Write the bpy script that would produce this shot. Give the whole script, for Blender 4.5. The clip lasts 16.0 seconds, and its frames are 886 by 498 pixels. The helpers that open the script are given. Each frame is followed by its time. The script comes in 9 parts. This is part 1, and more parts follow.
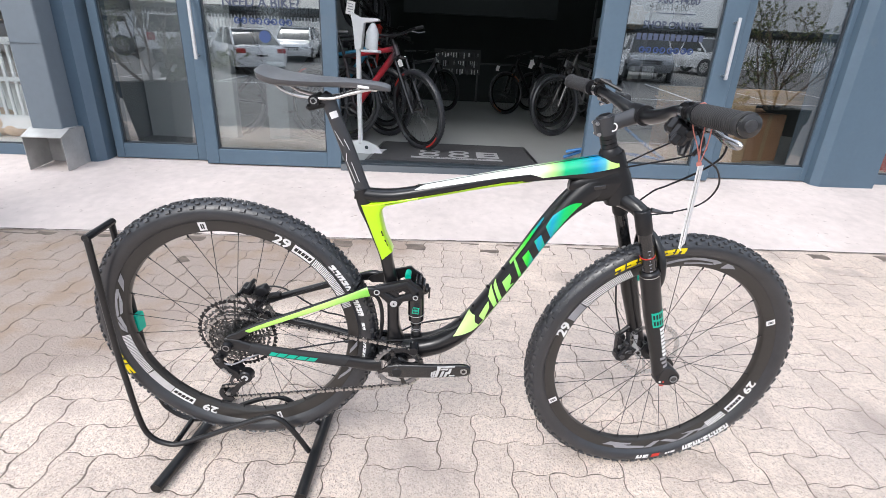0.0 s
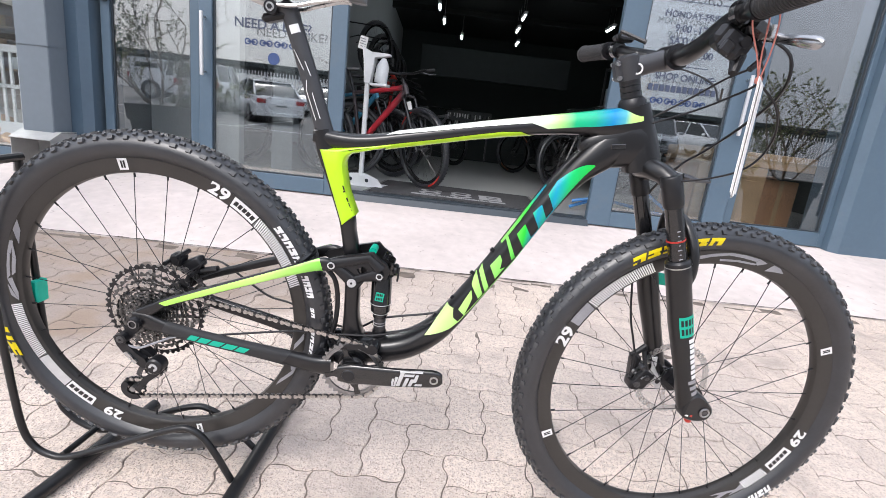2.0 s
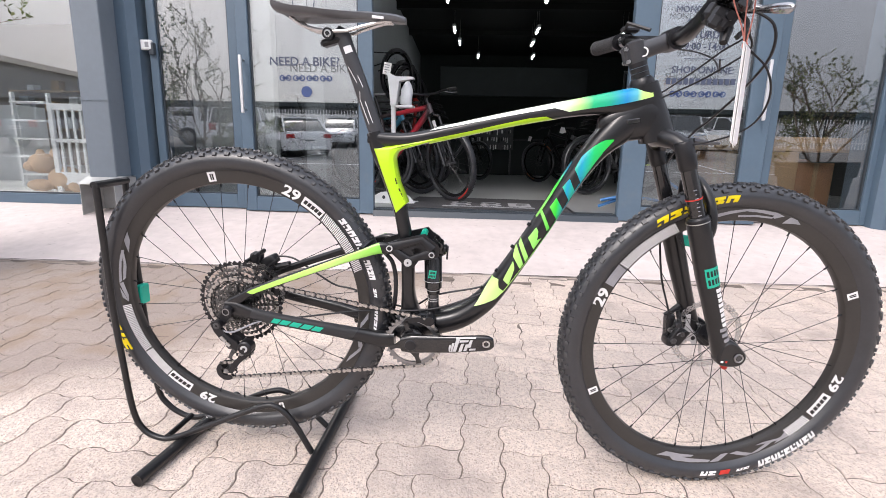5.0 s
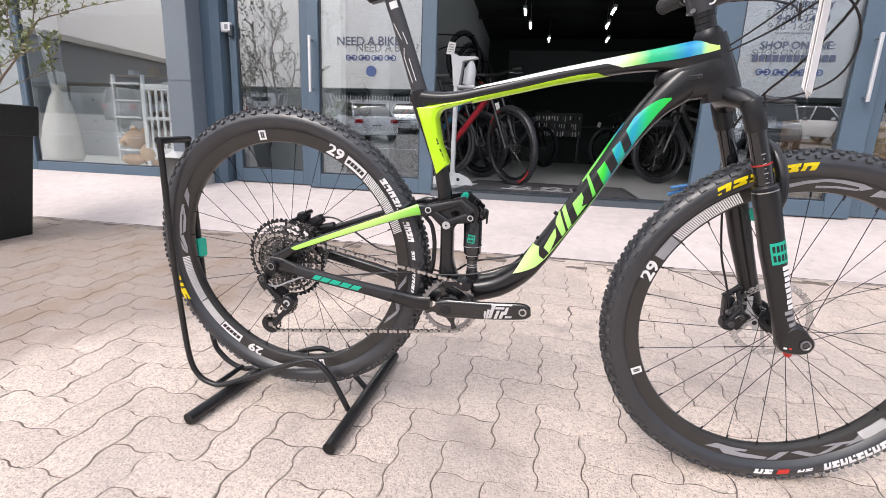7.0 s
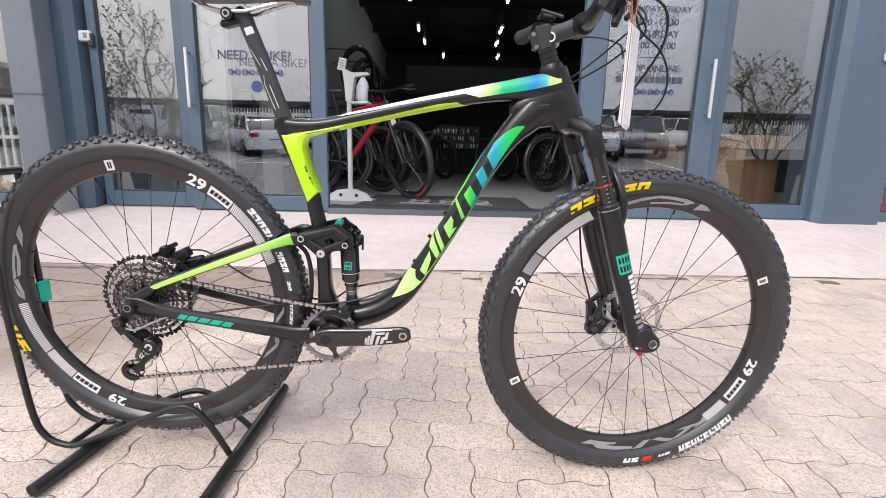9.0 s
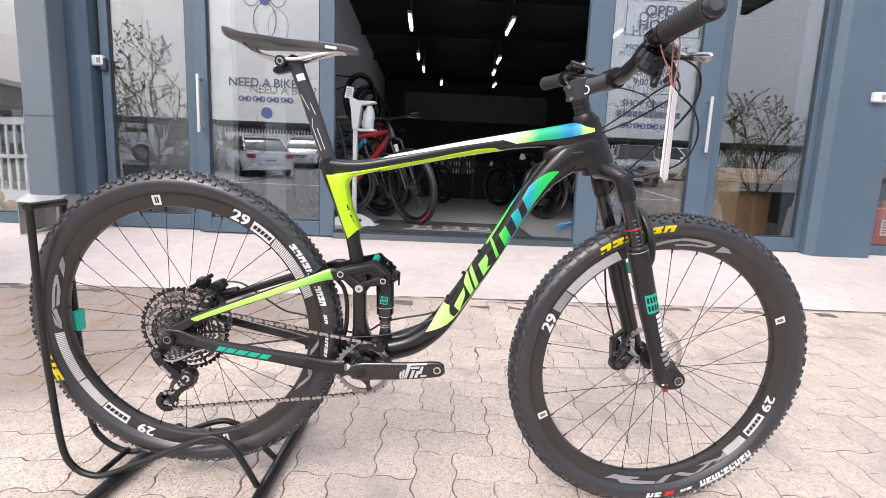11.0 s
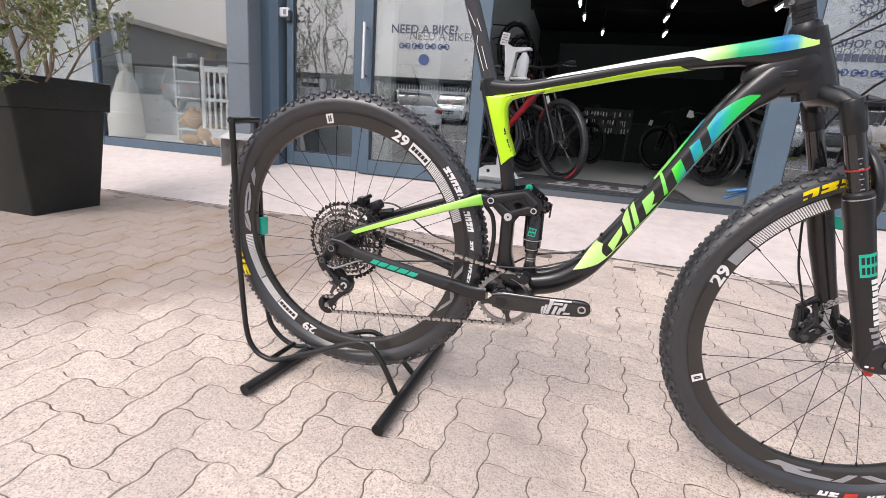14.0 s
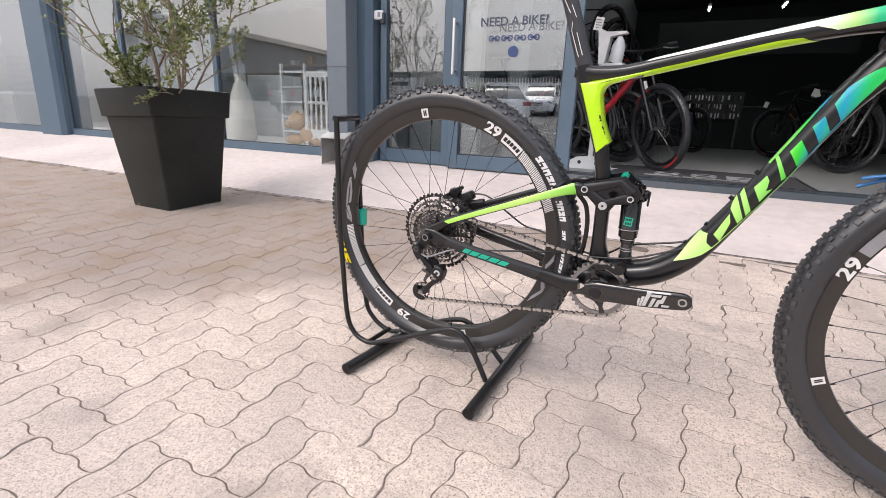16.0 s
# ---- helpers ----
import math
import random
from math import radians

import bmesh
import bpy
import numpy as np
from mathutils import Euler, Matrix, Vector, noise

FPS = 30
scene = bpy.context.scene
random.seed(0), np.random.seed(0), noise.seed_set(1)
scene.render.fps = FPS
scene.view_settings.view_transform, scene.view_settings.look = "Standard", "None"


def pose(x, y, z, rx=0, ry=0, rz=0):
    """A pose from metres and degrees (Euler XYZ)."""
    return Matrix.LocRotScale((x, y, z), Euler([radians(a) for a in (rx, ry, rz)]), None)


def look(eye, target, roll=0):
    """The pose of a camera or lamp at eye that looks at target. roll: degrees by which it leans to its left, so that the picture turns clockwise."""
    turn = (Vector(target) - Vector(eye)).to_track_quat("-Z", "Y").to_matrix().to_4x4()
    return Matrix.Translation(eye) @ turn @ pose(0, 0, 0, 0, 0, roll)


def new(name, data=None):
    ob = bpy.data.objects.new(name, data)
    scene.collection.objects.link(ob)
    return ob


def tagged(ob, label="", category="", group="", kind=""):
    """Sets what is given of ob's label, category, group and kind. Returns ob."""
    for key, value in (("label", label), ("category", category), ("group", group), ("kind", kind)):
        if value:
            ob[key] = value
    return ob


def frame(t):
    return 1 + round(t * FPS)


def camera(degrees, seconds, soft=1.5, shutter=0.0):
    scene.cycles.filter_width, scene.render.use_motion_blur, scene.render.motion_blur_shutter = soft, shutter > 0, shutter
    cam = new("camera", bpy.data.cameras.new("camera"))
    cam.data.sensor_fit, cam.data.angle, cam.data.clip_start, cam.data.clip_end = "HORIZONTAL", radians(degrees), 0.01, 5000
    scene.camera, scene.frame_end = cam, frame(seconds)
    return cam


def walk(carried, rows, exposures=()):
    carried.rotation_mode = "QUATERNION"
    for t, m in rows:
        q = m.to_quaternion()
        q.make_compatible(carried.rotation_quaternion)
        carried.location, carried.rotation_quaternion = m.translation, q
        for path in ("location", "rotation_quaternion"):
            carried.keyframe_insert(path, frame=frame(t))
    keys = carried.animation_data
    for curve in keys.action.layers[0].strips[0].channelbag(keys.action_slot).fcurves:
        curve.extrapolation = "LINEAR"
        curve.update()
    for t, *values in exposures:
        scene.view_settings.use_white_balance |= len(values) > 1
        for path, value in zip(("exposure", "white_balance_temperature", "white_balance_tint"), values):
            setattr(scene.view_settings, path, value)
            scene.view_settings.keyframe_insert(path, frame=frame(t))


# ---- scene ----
cam = camera(87.0, 16.0, soft=0.5)
PATH = [
    (0, (0.159, 0.301, 1.063), (0.236, 2.165, 0.341), 2.5),
    (0.5, (0.278, 0.365, 1.09), (0.342, 2.212, 0.328), 4.5),
    (1, (0.349, 0.446, 1.085), (0.343, 2.304, 0.344), 6.0),
    (1.5, (0.269, 0.501, 0.953), (0.269, 2.402, 0.335), 6.9),
    (2, (0.232, 0.458, 0.813), (0.283, 2.403, 0.35), 6.6),
    (2.5, (0.241, 0.393, 0.778), (0.343, 2.359, 0.427), 6.3),
    (3, (0.256, 0.337, 0.799), (0.374, 2.312, 0.509), 6.2),
    (3.5, (0.267, 0.313, 0.801), (0.417, 2.29, 0.539), 5.4),
    (4, (0.241, 0.311, 0.785), (0.336, 2.288, 0.499), 3.6),
    (4.5, (0.22, 0.317, 0.77), (0.223, 2.289, 0.434), 2.2),
    (5, (0.209, 0.315, 0.754), (0.121, 2.275, 0.364), 1.3),
    (5.2, (0.211, 0.314, 0.749), (0.091, 2.268, 0.341), 1.4),
    (7.3, (0.267, 0.329, 0.695), (-0.091, 2.245, 0.25), 2.2),
    (7.5, (0.272, 0.328, 0.697), (-0.077, 2.248, 0.258), 1.8),
    (8, (0.312, 0.334, 0.709), (0.044, 2.271, 0.292), 1.6),
    (8.5, (0.334, 0.338, 0.706), (0.221, 2.292, 0.296), 0.8),
    (9, (0.334, 0.337, 0.73), (0.363, 2.299, 0.343), 1.3),
    (9.2, (0.335, 0.334, 0.75), (0.419, 2.297, 0.377), 1.6),
    (11.3, (0.225, 0.305, 0.766), (0.274, 2.283, 0.476), 2.8),
    (11.5, (0.222, 0.304, 0.761), (0.233, 2.282, 0.463), 2.9),
    (12, (0.218, 0.301, 0.755), (0.162, 2.275, 0.439), 3.2),
    (12.5, (0.212, 0.309, 0.739), (0.086, 2.273, 0.387), 3.3),
    (13, (0.204, 0.313, 0.721), (-0.024, 2.257, 0.31), 3.3),
    (13.5, (0.2, 0.326, 0.701), (-0.172, 2.235, 0.236), 3.9),
    (14, (0.208, 0.319, 0.689), (-0.281, 2.196, 0.201), 4.6),
    (14.5, (0.221, 0.304, 0.688), (-0.354, 2.153, 0.189), 4.8),
    (15, (0.229, 0.304, 0.685), (-0.452, 2.113, 0.172), 3.7),
    (15.5, (0.219, 0.307, 0.68), (-0.547, 2.078, 0.152), 2.6),
    (16, (0.206, 0.291, 0.682), (-0.622, 2.032, 0.151), 2.3),
]
EXPOSURES = [(0, 0.58, 6300, 10), (3.5, 0.68, 6430, 14), (5, 0.61, 6560, 15), (9, 0.5, 6600, 14), (11.5, 0.61, 6590, 14.5), (13.5, 0.46, 6670, 14.5), (16, 0.38, 6700, 14.5)]
walk(cam, [(t, look(eye, target, roll)) for t, eye, target, roll in PATH], EXPOSURES)

# ---- light ----
world = bpy.data.worlds.new("overcast_sky")
scene.world = world
world.use_nodes = True
wn = world.node_tree.nodes
wl = world.node_tree.links
sky = wn.new("ShaderNodeTexSky")
sky.sky_type = 'NISHITA'
sky.sun_disc = False
sky.sun_elevation = radians(42)
sky.sun_rotation = radians(215)
sky.air_density, sky.dust_density, sky.ozone_density = 1.0, 5.0, 1.0
hsv = wn.new("ShaderNodeHueSaturation")
hsv.inputs["Saturation"].default_value = 0.55
cloud = wn.new("ShaderNodeTexNoise")
cloud.inputs["Scale"].default_value = 2.2
cloud.inputs["Detail"].default_value = 6.0
ramp = wn.new("ShaderNodeMapRange")
ramp.inputs["From Min"].default_value, ramp.inputs["From Max"].default_value = 0.3, 0.7
ramp.inputs["To Min"].default_value, ramp.inputs["To Max"].default_value = 0.78, 1.2
mulc = wn.new("ShaderNodeMix")
mulc.data_type, mulc.blend_type = 'RGBA', 'MULTIPLY'
mulc.inputs["Factor"].default_value = 1.0
wl.new(sky.outputs["Color"], hsv.inputs["Color"])
wl.new(cloud.outputs["Fac"], ramp.inputs["Value"])
veil = wn.new("ShaderNodeMix")
veil.data_type = 'RGBA'
veil.inputs["Factor"].default_value = 0.5
veil.inputs["B"].default_value = (8.8, 9.4, 10.6, 1)
wl.new(hsv.outputs["Color"], veil.inputs["A"])
# an overcast dome: three times as bright overhead as at the horizon
dome_at = wn.new("ShaderNodeTexCoord")
dome_z = wn.new("ShaderNodeSeparateXYZ")
dome = wn.new("ShaderNodeMapRange")
dome.inputs["To Min"].default_value, dome.inputs["To Max"].default_value = 0.56, 1.23
wl.new(dome_at.outputs["Generated"], dome_z.inputs[0])
wl.new(dome_z.outputs["Z"], dome.inputs["Value"])
mix_dome = wn.new("ShaderNodeMath")
mix_dome.operation = 'MULTIPLY'
wl.new(dome.outputs["Result"], mix_dome.inputs[0])
wl.new(ramp.outputs["Result"], mix_dome.inputs[1])
wl.new(veil.outputs["Result"], mulc.inputs["A"])
wl.new(mix_dome.outputs[0], mulc.inputs["B"])
wl.new(mulc.outputs["Result"], wn["Background"].inputs["Color"])
wn["Background"].inputs["Strength"].default_value = 0.15
sun_data = bpy.data.lights.new("sun", 'SUN')
sun_data.energy = 0.8
sun_data.angle = radians(18)
sun_data.color = (1.0, 0.97, 0.93)
sun = new("sun", sun_data)
sun.matrix_world = look((-3.0, -4.4, 6.2), (0.0, 1.4, 0.0))

# ---- mesh and material helpers ----


class Mesh:
    """Vertices, faces and material slots gathered for one mesh."""

    def __init__(self, m=None):
        self.v, self.f, self.mi, self.m = [], [], [], m or Matrix()

    def add(self, verts, faces, mi=0):
        n = len(self.v)
        self.v += [tuple(self.m @ Vector(p)) for p in verts]
        self.f += [tuple(n + i for i in q) for q in faces]
        self.mi += [mi] * len(faces)

    def box(self, c, s, b=0.0, rot=None, mi=0):
        """A box of centre c and full sizes s, with chamfered edges of width b."""
        hx, hy, hz = s[0] / 2, s[1] / 2, s[2] / 2
        r = rot.to_3x3() if rot else Matrix.Identity(3)
        o = Vector(c)
        if b <= 0:
            vs = [(x, y, z) for x in (-hx, hx) for y in (-hy, hy) for z in (-hz, hz)]
            fs = [(0, 1, 3, 2), (4, 6, 7, 5), (0, 4, 5, 1), (2, 3, 7, 6), (0, 2, 6, 4), (1, 5, 7, 3)]
            self.add([o + r @ Vector(p) for p in vs], fs, mi)
            return
        vs, idx = [], {}
        for sx in (-1, 1):
            for sy in (-1, 1):
                for sz in (-1, 1):
                    for k in range(3):
                        p = [sx * (hx - b), sy * (hy - b), sz * (hz - b)]
                        p[k] = (sx * hx, sy * hy, sz * hz)[k]
                        idx[sx, sy, sz, k] = len(vs)
                        vs.append(o + r @ Vector(p))
        fs = []
        for k in range(3):
            a, c2 = [i for i in range(3) if i != k]
            for s0 in (-1, 1):
                q = []
                for sa, sc in ((-1, -1), (1, -1), (1, 1), (-1, 1)):
                    key = [0, 0, 0]
                    key[k], key[a], key[c2] = s0, sa, sc
                    q.append(idx[key[0], key[1], key[2], k])
                fs.append(tuple(q))
        for k in range(3):
            a, c2 = [i for i in range(3) if i != k]
            for sa in (-1, 1):
                for sc in (-1, 1):
                    q = []
                    for s0, kk in ((-1, a), (1, a), (1, c2), (-1, c2)):
                        key = [0, 0, 0]
                        key[k], key[a], key[c2] = s0, sa, sc
                        q.append(idx[key[0], key[1], key[2], kk])
                    fs.append(tuple(q))
        for sx in (-1, 1):
            for sy in (-1, 1):
                for sz in (-1, 1):
                    fs.append(tuple(idx[sx, sy, sz, k] for k in range(3)))
        self.add(vs, fs, mi)

    def ring_loft(self, rings, closed=False, caps=True, mi=0):
        """Skin over rings of equal point counts."""
        n, k = len(rings[0]), len(rings)
        vs = [p for r in rings for p in r]
        fs = []
        for i in range(k if closed else k - 1):
            j = (i + 1) % k
            for a in range(n):
                b = (a + 1) % n
                fs.append((i * n + a, i * n + b, j * n + b, j * n + a))
        if caps and not closed:
            fs.append(tuple(range(n - 1, -1, -1)))
            fs.append(tuple((k - 1) * n + a for a in range(n)))
        self.add(vs, fs, mi)

    def tube(self, path, r, n=10, closed=False, caps=True, mi=0, flat=1.0):
        """A round tube along a path; r is one radius or one a point."""
        pts = [Vector(p) for p in path]
        k = len(pts)
        rs = list(r) if isinstance(r, (list, tuple)) else [r] * k
        rings = []
        up = None
        for i, p in enumerate(pts):
            a = pts[(i - 1) % k] if (closed or i > 0) else p
            b = pts[(i + 1) % k] if (closed or i < k - 1) else p
            t = (b - a).normalized()
            if up is None:
                up = Vector((0, 0, 1)) if abs(t.z) < 0.9 else Vector((1, 0, 0))
            s = t.cross(up).normalized()
            up = s.cross(t).normalized()
            rings.append([p + rs[i] * (math.cos(q) * s * flat + math.sin(q) * up) for q in (2 * math.pi * j / n for j in range(n))])
        self.ring_loft(rings, closed, caps, mi)

    def blob(self, c, s, rot=None, n=16, p=2.6, mi=0):
        """A rounded lump of centre c and half sizes s."""
        r, o, rings = (rot.to_3x3() if rot else Matrix.Identity(3)), Vector(c), []
        soft = lambda v: math.copysign(abs(v) ** (2 / p), v)
        for i in range(1, 10):
            a = math.pi * i / 10
            rings.append([o + r @ Vector((-s[0] * soft(math.cos(a)), s[1] * soft(math.sin(a)) * soft(math.cos(q)), s[2] * soft(math.sin(a)) * soft(math.sin(q)))) for q in (2 * math.pi * k / n for k in range(n))])
        self.ring_loft(rings, mi=mi)

    def cyl(self, a, b, r0, r1=None, n=16, mi=0):
        self.tube([a, b], [r0, r0 if r1 is None else r1], n, mi=mi)

    def lathe(self, profile, centre=(0, 0, 0), axis='Y', n=48, closed=True, mi=0, arc=None):
        """A profile of (along, radius) points turned round an axis; arc: start and end angle in degrees, for a strip."""
        vs, fs, k = [], [], len(profile)
        a0, a1 = (0, 360) if arc is None else arc
        m = n if arc is None else n + 1
        for i in range(m):
            q = radians(a0 + (a1 - a0) * i / n)
            c, s = math.cos(q), math.sin(q)
            for w, r in profile:
                p = {'Y': (r * c, w, r * s), 'Z': (r * c, r * s, w), 'X': (w, r * c, r * s)}[axis]
                vs.append((p[0] + centre[0], p[1] + centre[1], p[2] + centre[2]))
        for i in range(n):
            j = (i + 1) % m
            for a in range(k if closed else k - 1):
                b = (a + 1) % k
                fs.append((i * k + a, i * k + b, j * k + b, j * k + a))
        self.add(vs, fs, mi)

    def prism(self, poly, y0, y1, mi=0, plane='XZ'):
        """A flat outline pulled from y0 to y1."""
        n = len(poly)
        put3 = {'XZ': lambda a, b, c: (a, c, b), 'XY': lambda a, b, c: (a, b, c), 'YZ': lambda a, b, c: (c, a, b)}[plane]
        vs = [put3(a, b, y0) for a, b in poly] + [put3(a, b, y1) for a, b in poly]
        fs = [tuple(range(n)), tuple(range(2 * n - 1, n - 1, -1))]
        fs += [(i, i + n, (i + 1) % n + n, (i + 1) % n) for i in range(n)]
        self.add(vs, fs, mi)

    def data(self, name, mats, smooth=35):
        me = bpy.data.meshes.new(name)
        me.from_pydata(self.v, [], self.f)
        for q in (mats if isinstance(mats, (list, tuple)) else [mats]):
            me.materials.append(q)
        if len(me.materials) > 1:
            me.polygons.foreach_set("material_index", self.mi)
        bm = bmesh.new()
        bm.from_mesh(me)
        bmesh.ops.recalc_face_normals(bm, faces=bm.faces)
        bm.to_mesh(me)
        bm.free()
        if smooth:
            me.polygons.foreach_set("use_smooth", [True] * len(me.polygons))
            me.set_sharp_from_angle(angle=radians(smooth))
        me.update()
        return me


def part(name, mesh, mats, parent, label="", smooth=35):
    ob = new(name, mesh.data(name, mats, smooth))
    ob.parent = parent
    return tagged(ob, label)


def thing(name, m, label, category, group=""):
    ob = new(name)
    ob.empty_display_size = 0.1
    ob.matrix_world = m
    return tagged(ob, label, category, group)


def solid(name, mesh, mats, label, category="", group="", kind="", smooth=35):
    return tagged(new(name, mesh.data(name, mats, smooth)), label, category, group, kind)


def letters(name, text, size, m, mat, parent, depth=0.0005, squash=1.0, bold=0.007):
    """Text in the built-in font as a thin mesh, centred, standing in the XZ plane of pose m."""
    cu = bpy.data.curves.new(name, 'FONT')
    cu.body, cu.size, cu.align_x, cu.align_y, cu.extrude, cu.resolution_u = text, size, 'CENTER', 'CENTER', depth, 3
    cu.offset = size * bold if size > 0.066 or bold > 0.01 else 0.0
    tmp = bpy.data.objects.new(name, cu)
    me = bpy.data.meshes.new_from_object(tmp)
    bpy.data.objects.remove(tmp)
    me.name = name
    me.transform(m @ Matrix.Diagonal((squash, 1, 1, 1)))
    me.materials.clear()
    me.materials.append(mat)
    ob = new(name, me)
    ob.parent = parent
    return ob


def mat(name, col, rough=0.5, metal=0.0, var=0.12, vscale=6.0, bump=0.0, bscale=150.0, coat=0.0, spec=0.5, col2=None, detail=6.0, rvar=0.08, island=0.0, pieces=0.0):
    """A worn surface: colour varies at two scales, roughness with it, and fine relief on top."""
    ma = bpy.data.materials.new(name)
    ma.use_nodes = True
    n, l = ma.node_tree.nodes, ma.node_tree.links
    b = n["Principled BSDF"]
    tc = n.new("ShaderNodeTexCoord")
    big = n.new("ShaderNodeTexNoise")
    big.inputs["Scale"].default_value, big.inputs["Detail"].default_value = vscale, detail
    fine = n.new("ShaderNodeTexNoise")
    fine.inputs["Scale"].default_value, fine.inputs["Detail"].default_value = vscale * 12, 3.0
    l.new(tc.outputs["Object"], big.inputs["Vector"])
    l.new(tc.outputs["Object"], fine.inputs["Vector"])
    mix = n.new("ShaderNodeMix")
    mix.data_type = 'FLOAT'
    mix.inputs["Factor"].default_value = 0.35
    l.new(big.outputs["Fac"], mix.inputs["A"])
    l.new(fine.outputs["Fac"], mix.inputs["B"])
    cr = n.new("ShaderNodeValToRGB")
    d = col2 or tuple(c * (1 - var) for c in col)
    e = col if col2 else tuple(min(1.0, c * (1 + var)) for c in col)
    cr.color_ramp.elements[0].position, cr.color_ramp.elements[1].position = 0.32, 0.68
    cr.color_ramp.elements[0].color, cr.color_ramp.elements[1].color = (*d, 1), (*e, 1)
    l.new(mix.outputs["Result"], cr.inputs["Fac"])
    out = cr.outputs["Color"]
    if island or pieces:
        g = n.new("ShaderNodeNewGeometry") if island else n.new("ShaderNodeObjectInfo")
        mr = n.new("ShaderNodeMapRange")
        a = island or pieces
        mr.inputs["To Min"].default_value, mr.inputs["To Max"].default_value = 1 - a, 1 + a
        l.new(g.outputs["Random Per Island" if island else "Random"], mr.inputs["Value"])
        mm = n.new("ShaderNodeMix")
        mm.data_type, mm.blend_type = 'RGBA', 'MULTIPLY'
        mm.inputs["Factor"].default_value = 1.0
        l.new(out, mm.inputs["A"])
        l.new(mr.outputs["Result"], mm.inputs["B"])
        out = mm.outputs["Result"]
    l.new(out, b.inputs["Base Color"])
    rr = n.new("ShaderNodeMapRange")
    rr.inputs["To Min"].default_value, rr.inputs["To Max"].default_value = max(0.02, rough - rvar), min(1.0, rough + rvar)
    l.new(mix.outputs["Result"], rr.inputs["Value"])
    l.new(rr.outputs["Result"], b.inputs["Roughness"])
    b.inputs["Metallic"].default_value = metal
    b.inputs["Specular IOR Level"].default_value = spec
    b.inputs["Coat Weight"].default_value = coat
    b.inputs["Coat Roughness"].default_value = 0.08
    if bump:
        bn = n.new("ShaderNodeTexNoise")
        bn.inputs["Scale"].default_value, bn.inputs["Detail"].default_value = bscale, 4.0
        l.new(tc.outputs["Object"], bn.inputs["Vector"])
        bu = n.new("ShaderNodeBump")
        bu.inputs["Strength"].default_value, bu.inputs["Distance"].default_value = bump, 0.002
        l.new(bn.outputs["Fac"], bu.inputs["Height"])
        l.new(bu.outputs["Normal"], b.inputs["Normal"])
    return ma


def gradient(name, stops, axis=0, lo=0.0, hi=1.0, rough=0.32, coat=0.25):
    """Fade of paint along one axis of the object."""
    ma = mat(name, stops[0][1], rough, coat=coat, var=0.03)
    n, l = ma.node_tree.nodes, ma.node_tree.links
    tc = n.new("ShaderNodeTexCoord")
    sx = n.new("ShaderNodeSeparateXYZ")
    mr = n.new("ShaderNodeMapRange")
    mr.inputs["From Min"].default_value, mr.inputs["From Max"].default_value = lo, hi
    cr = n.new("ShaderNodeValToRGB")
    el = cr.color_ramp.elements
    while len(el) < len(stops):
        el.new(0.5)
    for i, (p, c) in enumerate(stops):
        el[i].position, el[i].color = p, (*c, 1)
    l.new(tc.outputs["Object"], sx.inputs[0])
    l.new(sx.outputs[axis], mr.inputs["Value"])
    l.new(mr.outputs["Result"], cr.inputs["Fac"])
    l.new(cr.outputs["Color"], n["Principled BSDF"].inputs["Base Color"])
    return ma


def glass(name, tint=(0.95, 0.97, 0.97), face=0.21, rough=0.0):
    ma = bpy.data.materials.new(name)
    ma.use_nodes = True
    n, l = ma.node_tree.nodes, ma.node_tree.links
    n.remove(n["Principled BSDF"])
    tr, gl, lw, mx = n.new("ShaderNodeBsdfTransparent"), n.new("ShaderNodeBsdfGlossy"), n.new("ShaderNodeLayerWeight"), n.new("ShaderNodeMixShader")
    po, fr = n.new("ShaderNodeMath"), n.new("ShaderNodeMapRange")
    po.operation, po.inputs[1].default_value = 'POWER', 4.0
    fr.inputs["To Min"].default_value = face
    lw.inputs["Blend"].default_value = 0.5
    l.new(lw.outputs["Facing"], po.inputs[0])
    l.new(po.outputs[0], fr.inputs["Value"])
    tr.inputs["Color"].default_value = (*tint, 1)
    gl.inputs["Roughness"].default_value = rough
    l.new(fr.outputs["Result"], mx.inputs["Fac"])
    l.new(tr.outputs["BSDF"], mx.inputs[1])
    l.new(gl.outputs["BSDF"], mx.inputs[2])
    l.new(mx.outputs["Shader"], n["Material Output"].inputs["Surface"])
    return ma


def glow(name, col, strength):
    ma = bpy.data.materials.new(name)
    ma.use_nodes = True
    b = ma.node_tree.nodes["Principled BSDF"]
    b.inputs["Base Color"].default_value = (*col, 1)
    b.inputs["Emission Color"].default_value = (*col, 1)
    b.inputs["Emission Strength"].default_value = strength
    return ma

# ---- materials ----
CARBON = mat("satin_carbon", (0.008, 0.008, 0.0092), 0.3, var=0.2, vscale=30, coat=0.35, spec=0.4, rvar=0.03)
CARBON_GREY = mat("charcoal_paint", (0.04, 0.041, 0.046), 0.38, var=0.12, vscale=20)
GUARD = mat("matt_charcoal_guard", (0.02, 0.0205, 0.023), 0.5, var=0.15, vscale=25, bump=0.1, bscale=500)
BLACK = mat("black_anodised", (0.014, 0.014, 0.016), 0.34, metal=0.2, var=0.2, vscale=40)
GLOSS_BLACK = mat("gloss_black", (0.012, 0.012, 0.013), 0.14, var=0.15, coat=0.5)
RUBBER = mat("tyre_rubber", (0.021, 0.0225, 0.027), 0.33, var=0.25, vscale=14, bump=0.1, bscale=500, spec=0.8)
# knobs paler than RUBBER: the glints on the tread are put into their colour
TREAD = mat("glint_pale_tread_rubber", (0.042, 0.043, 0.046), 0.45, var=0.35, vscale=60, bump=0.1, bscale=500, spec=0.7)
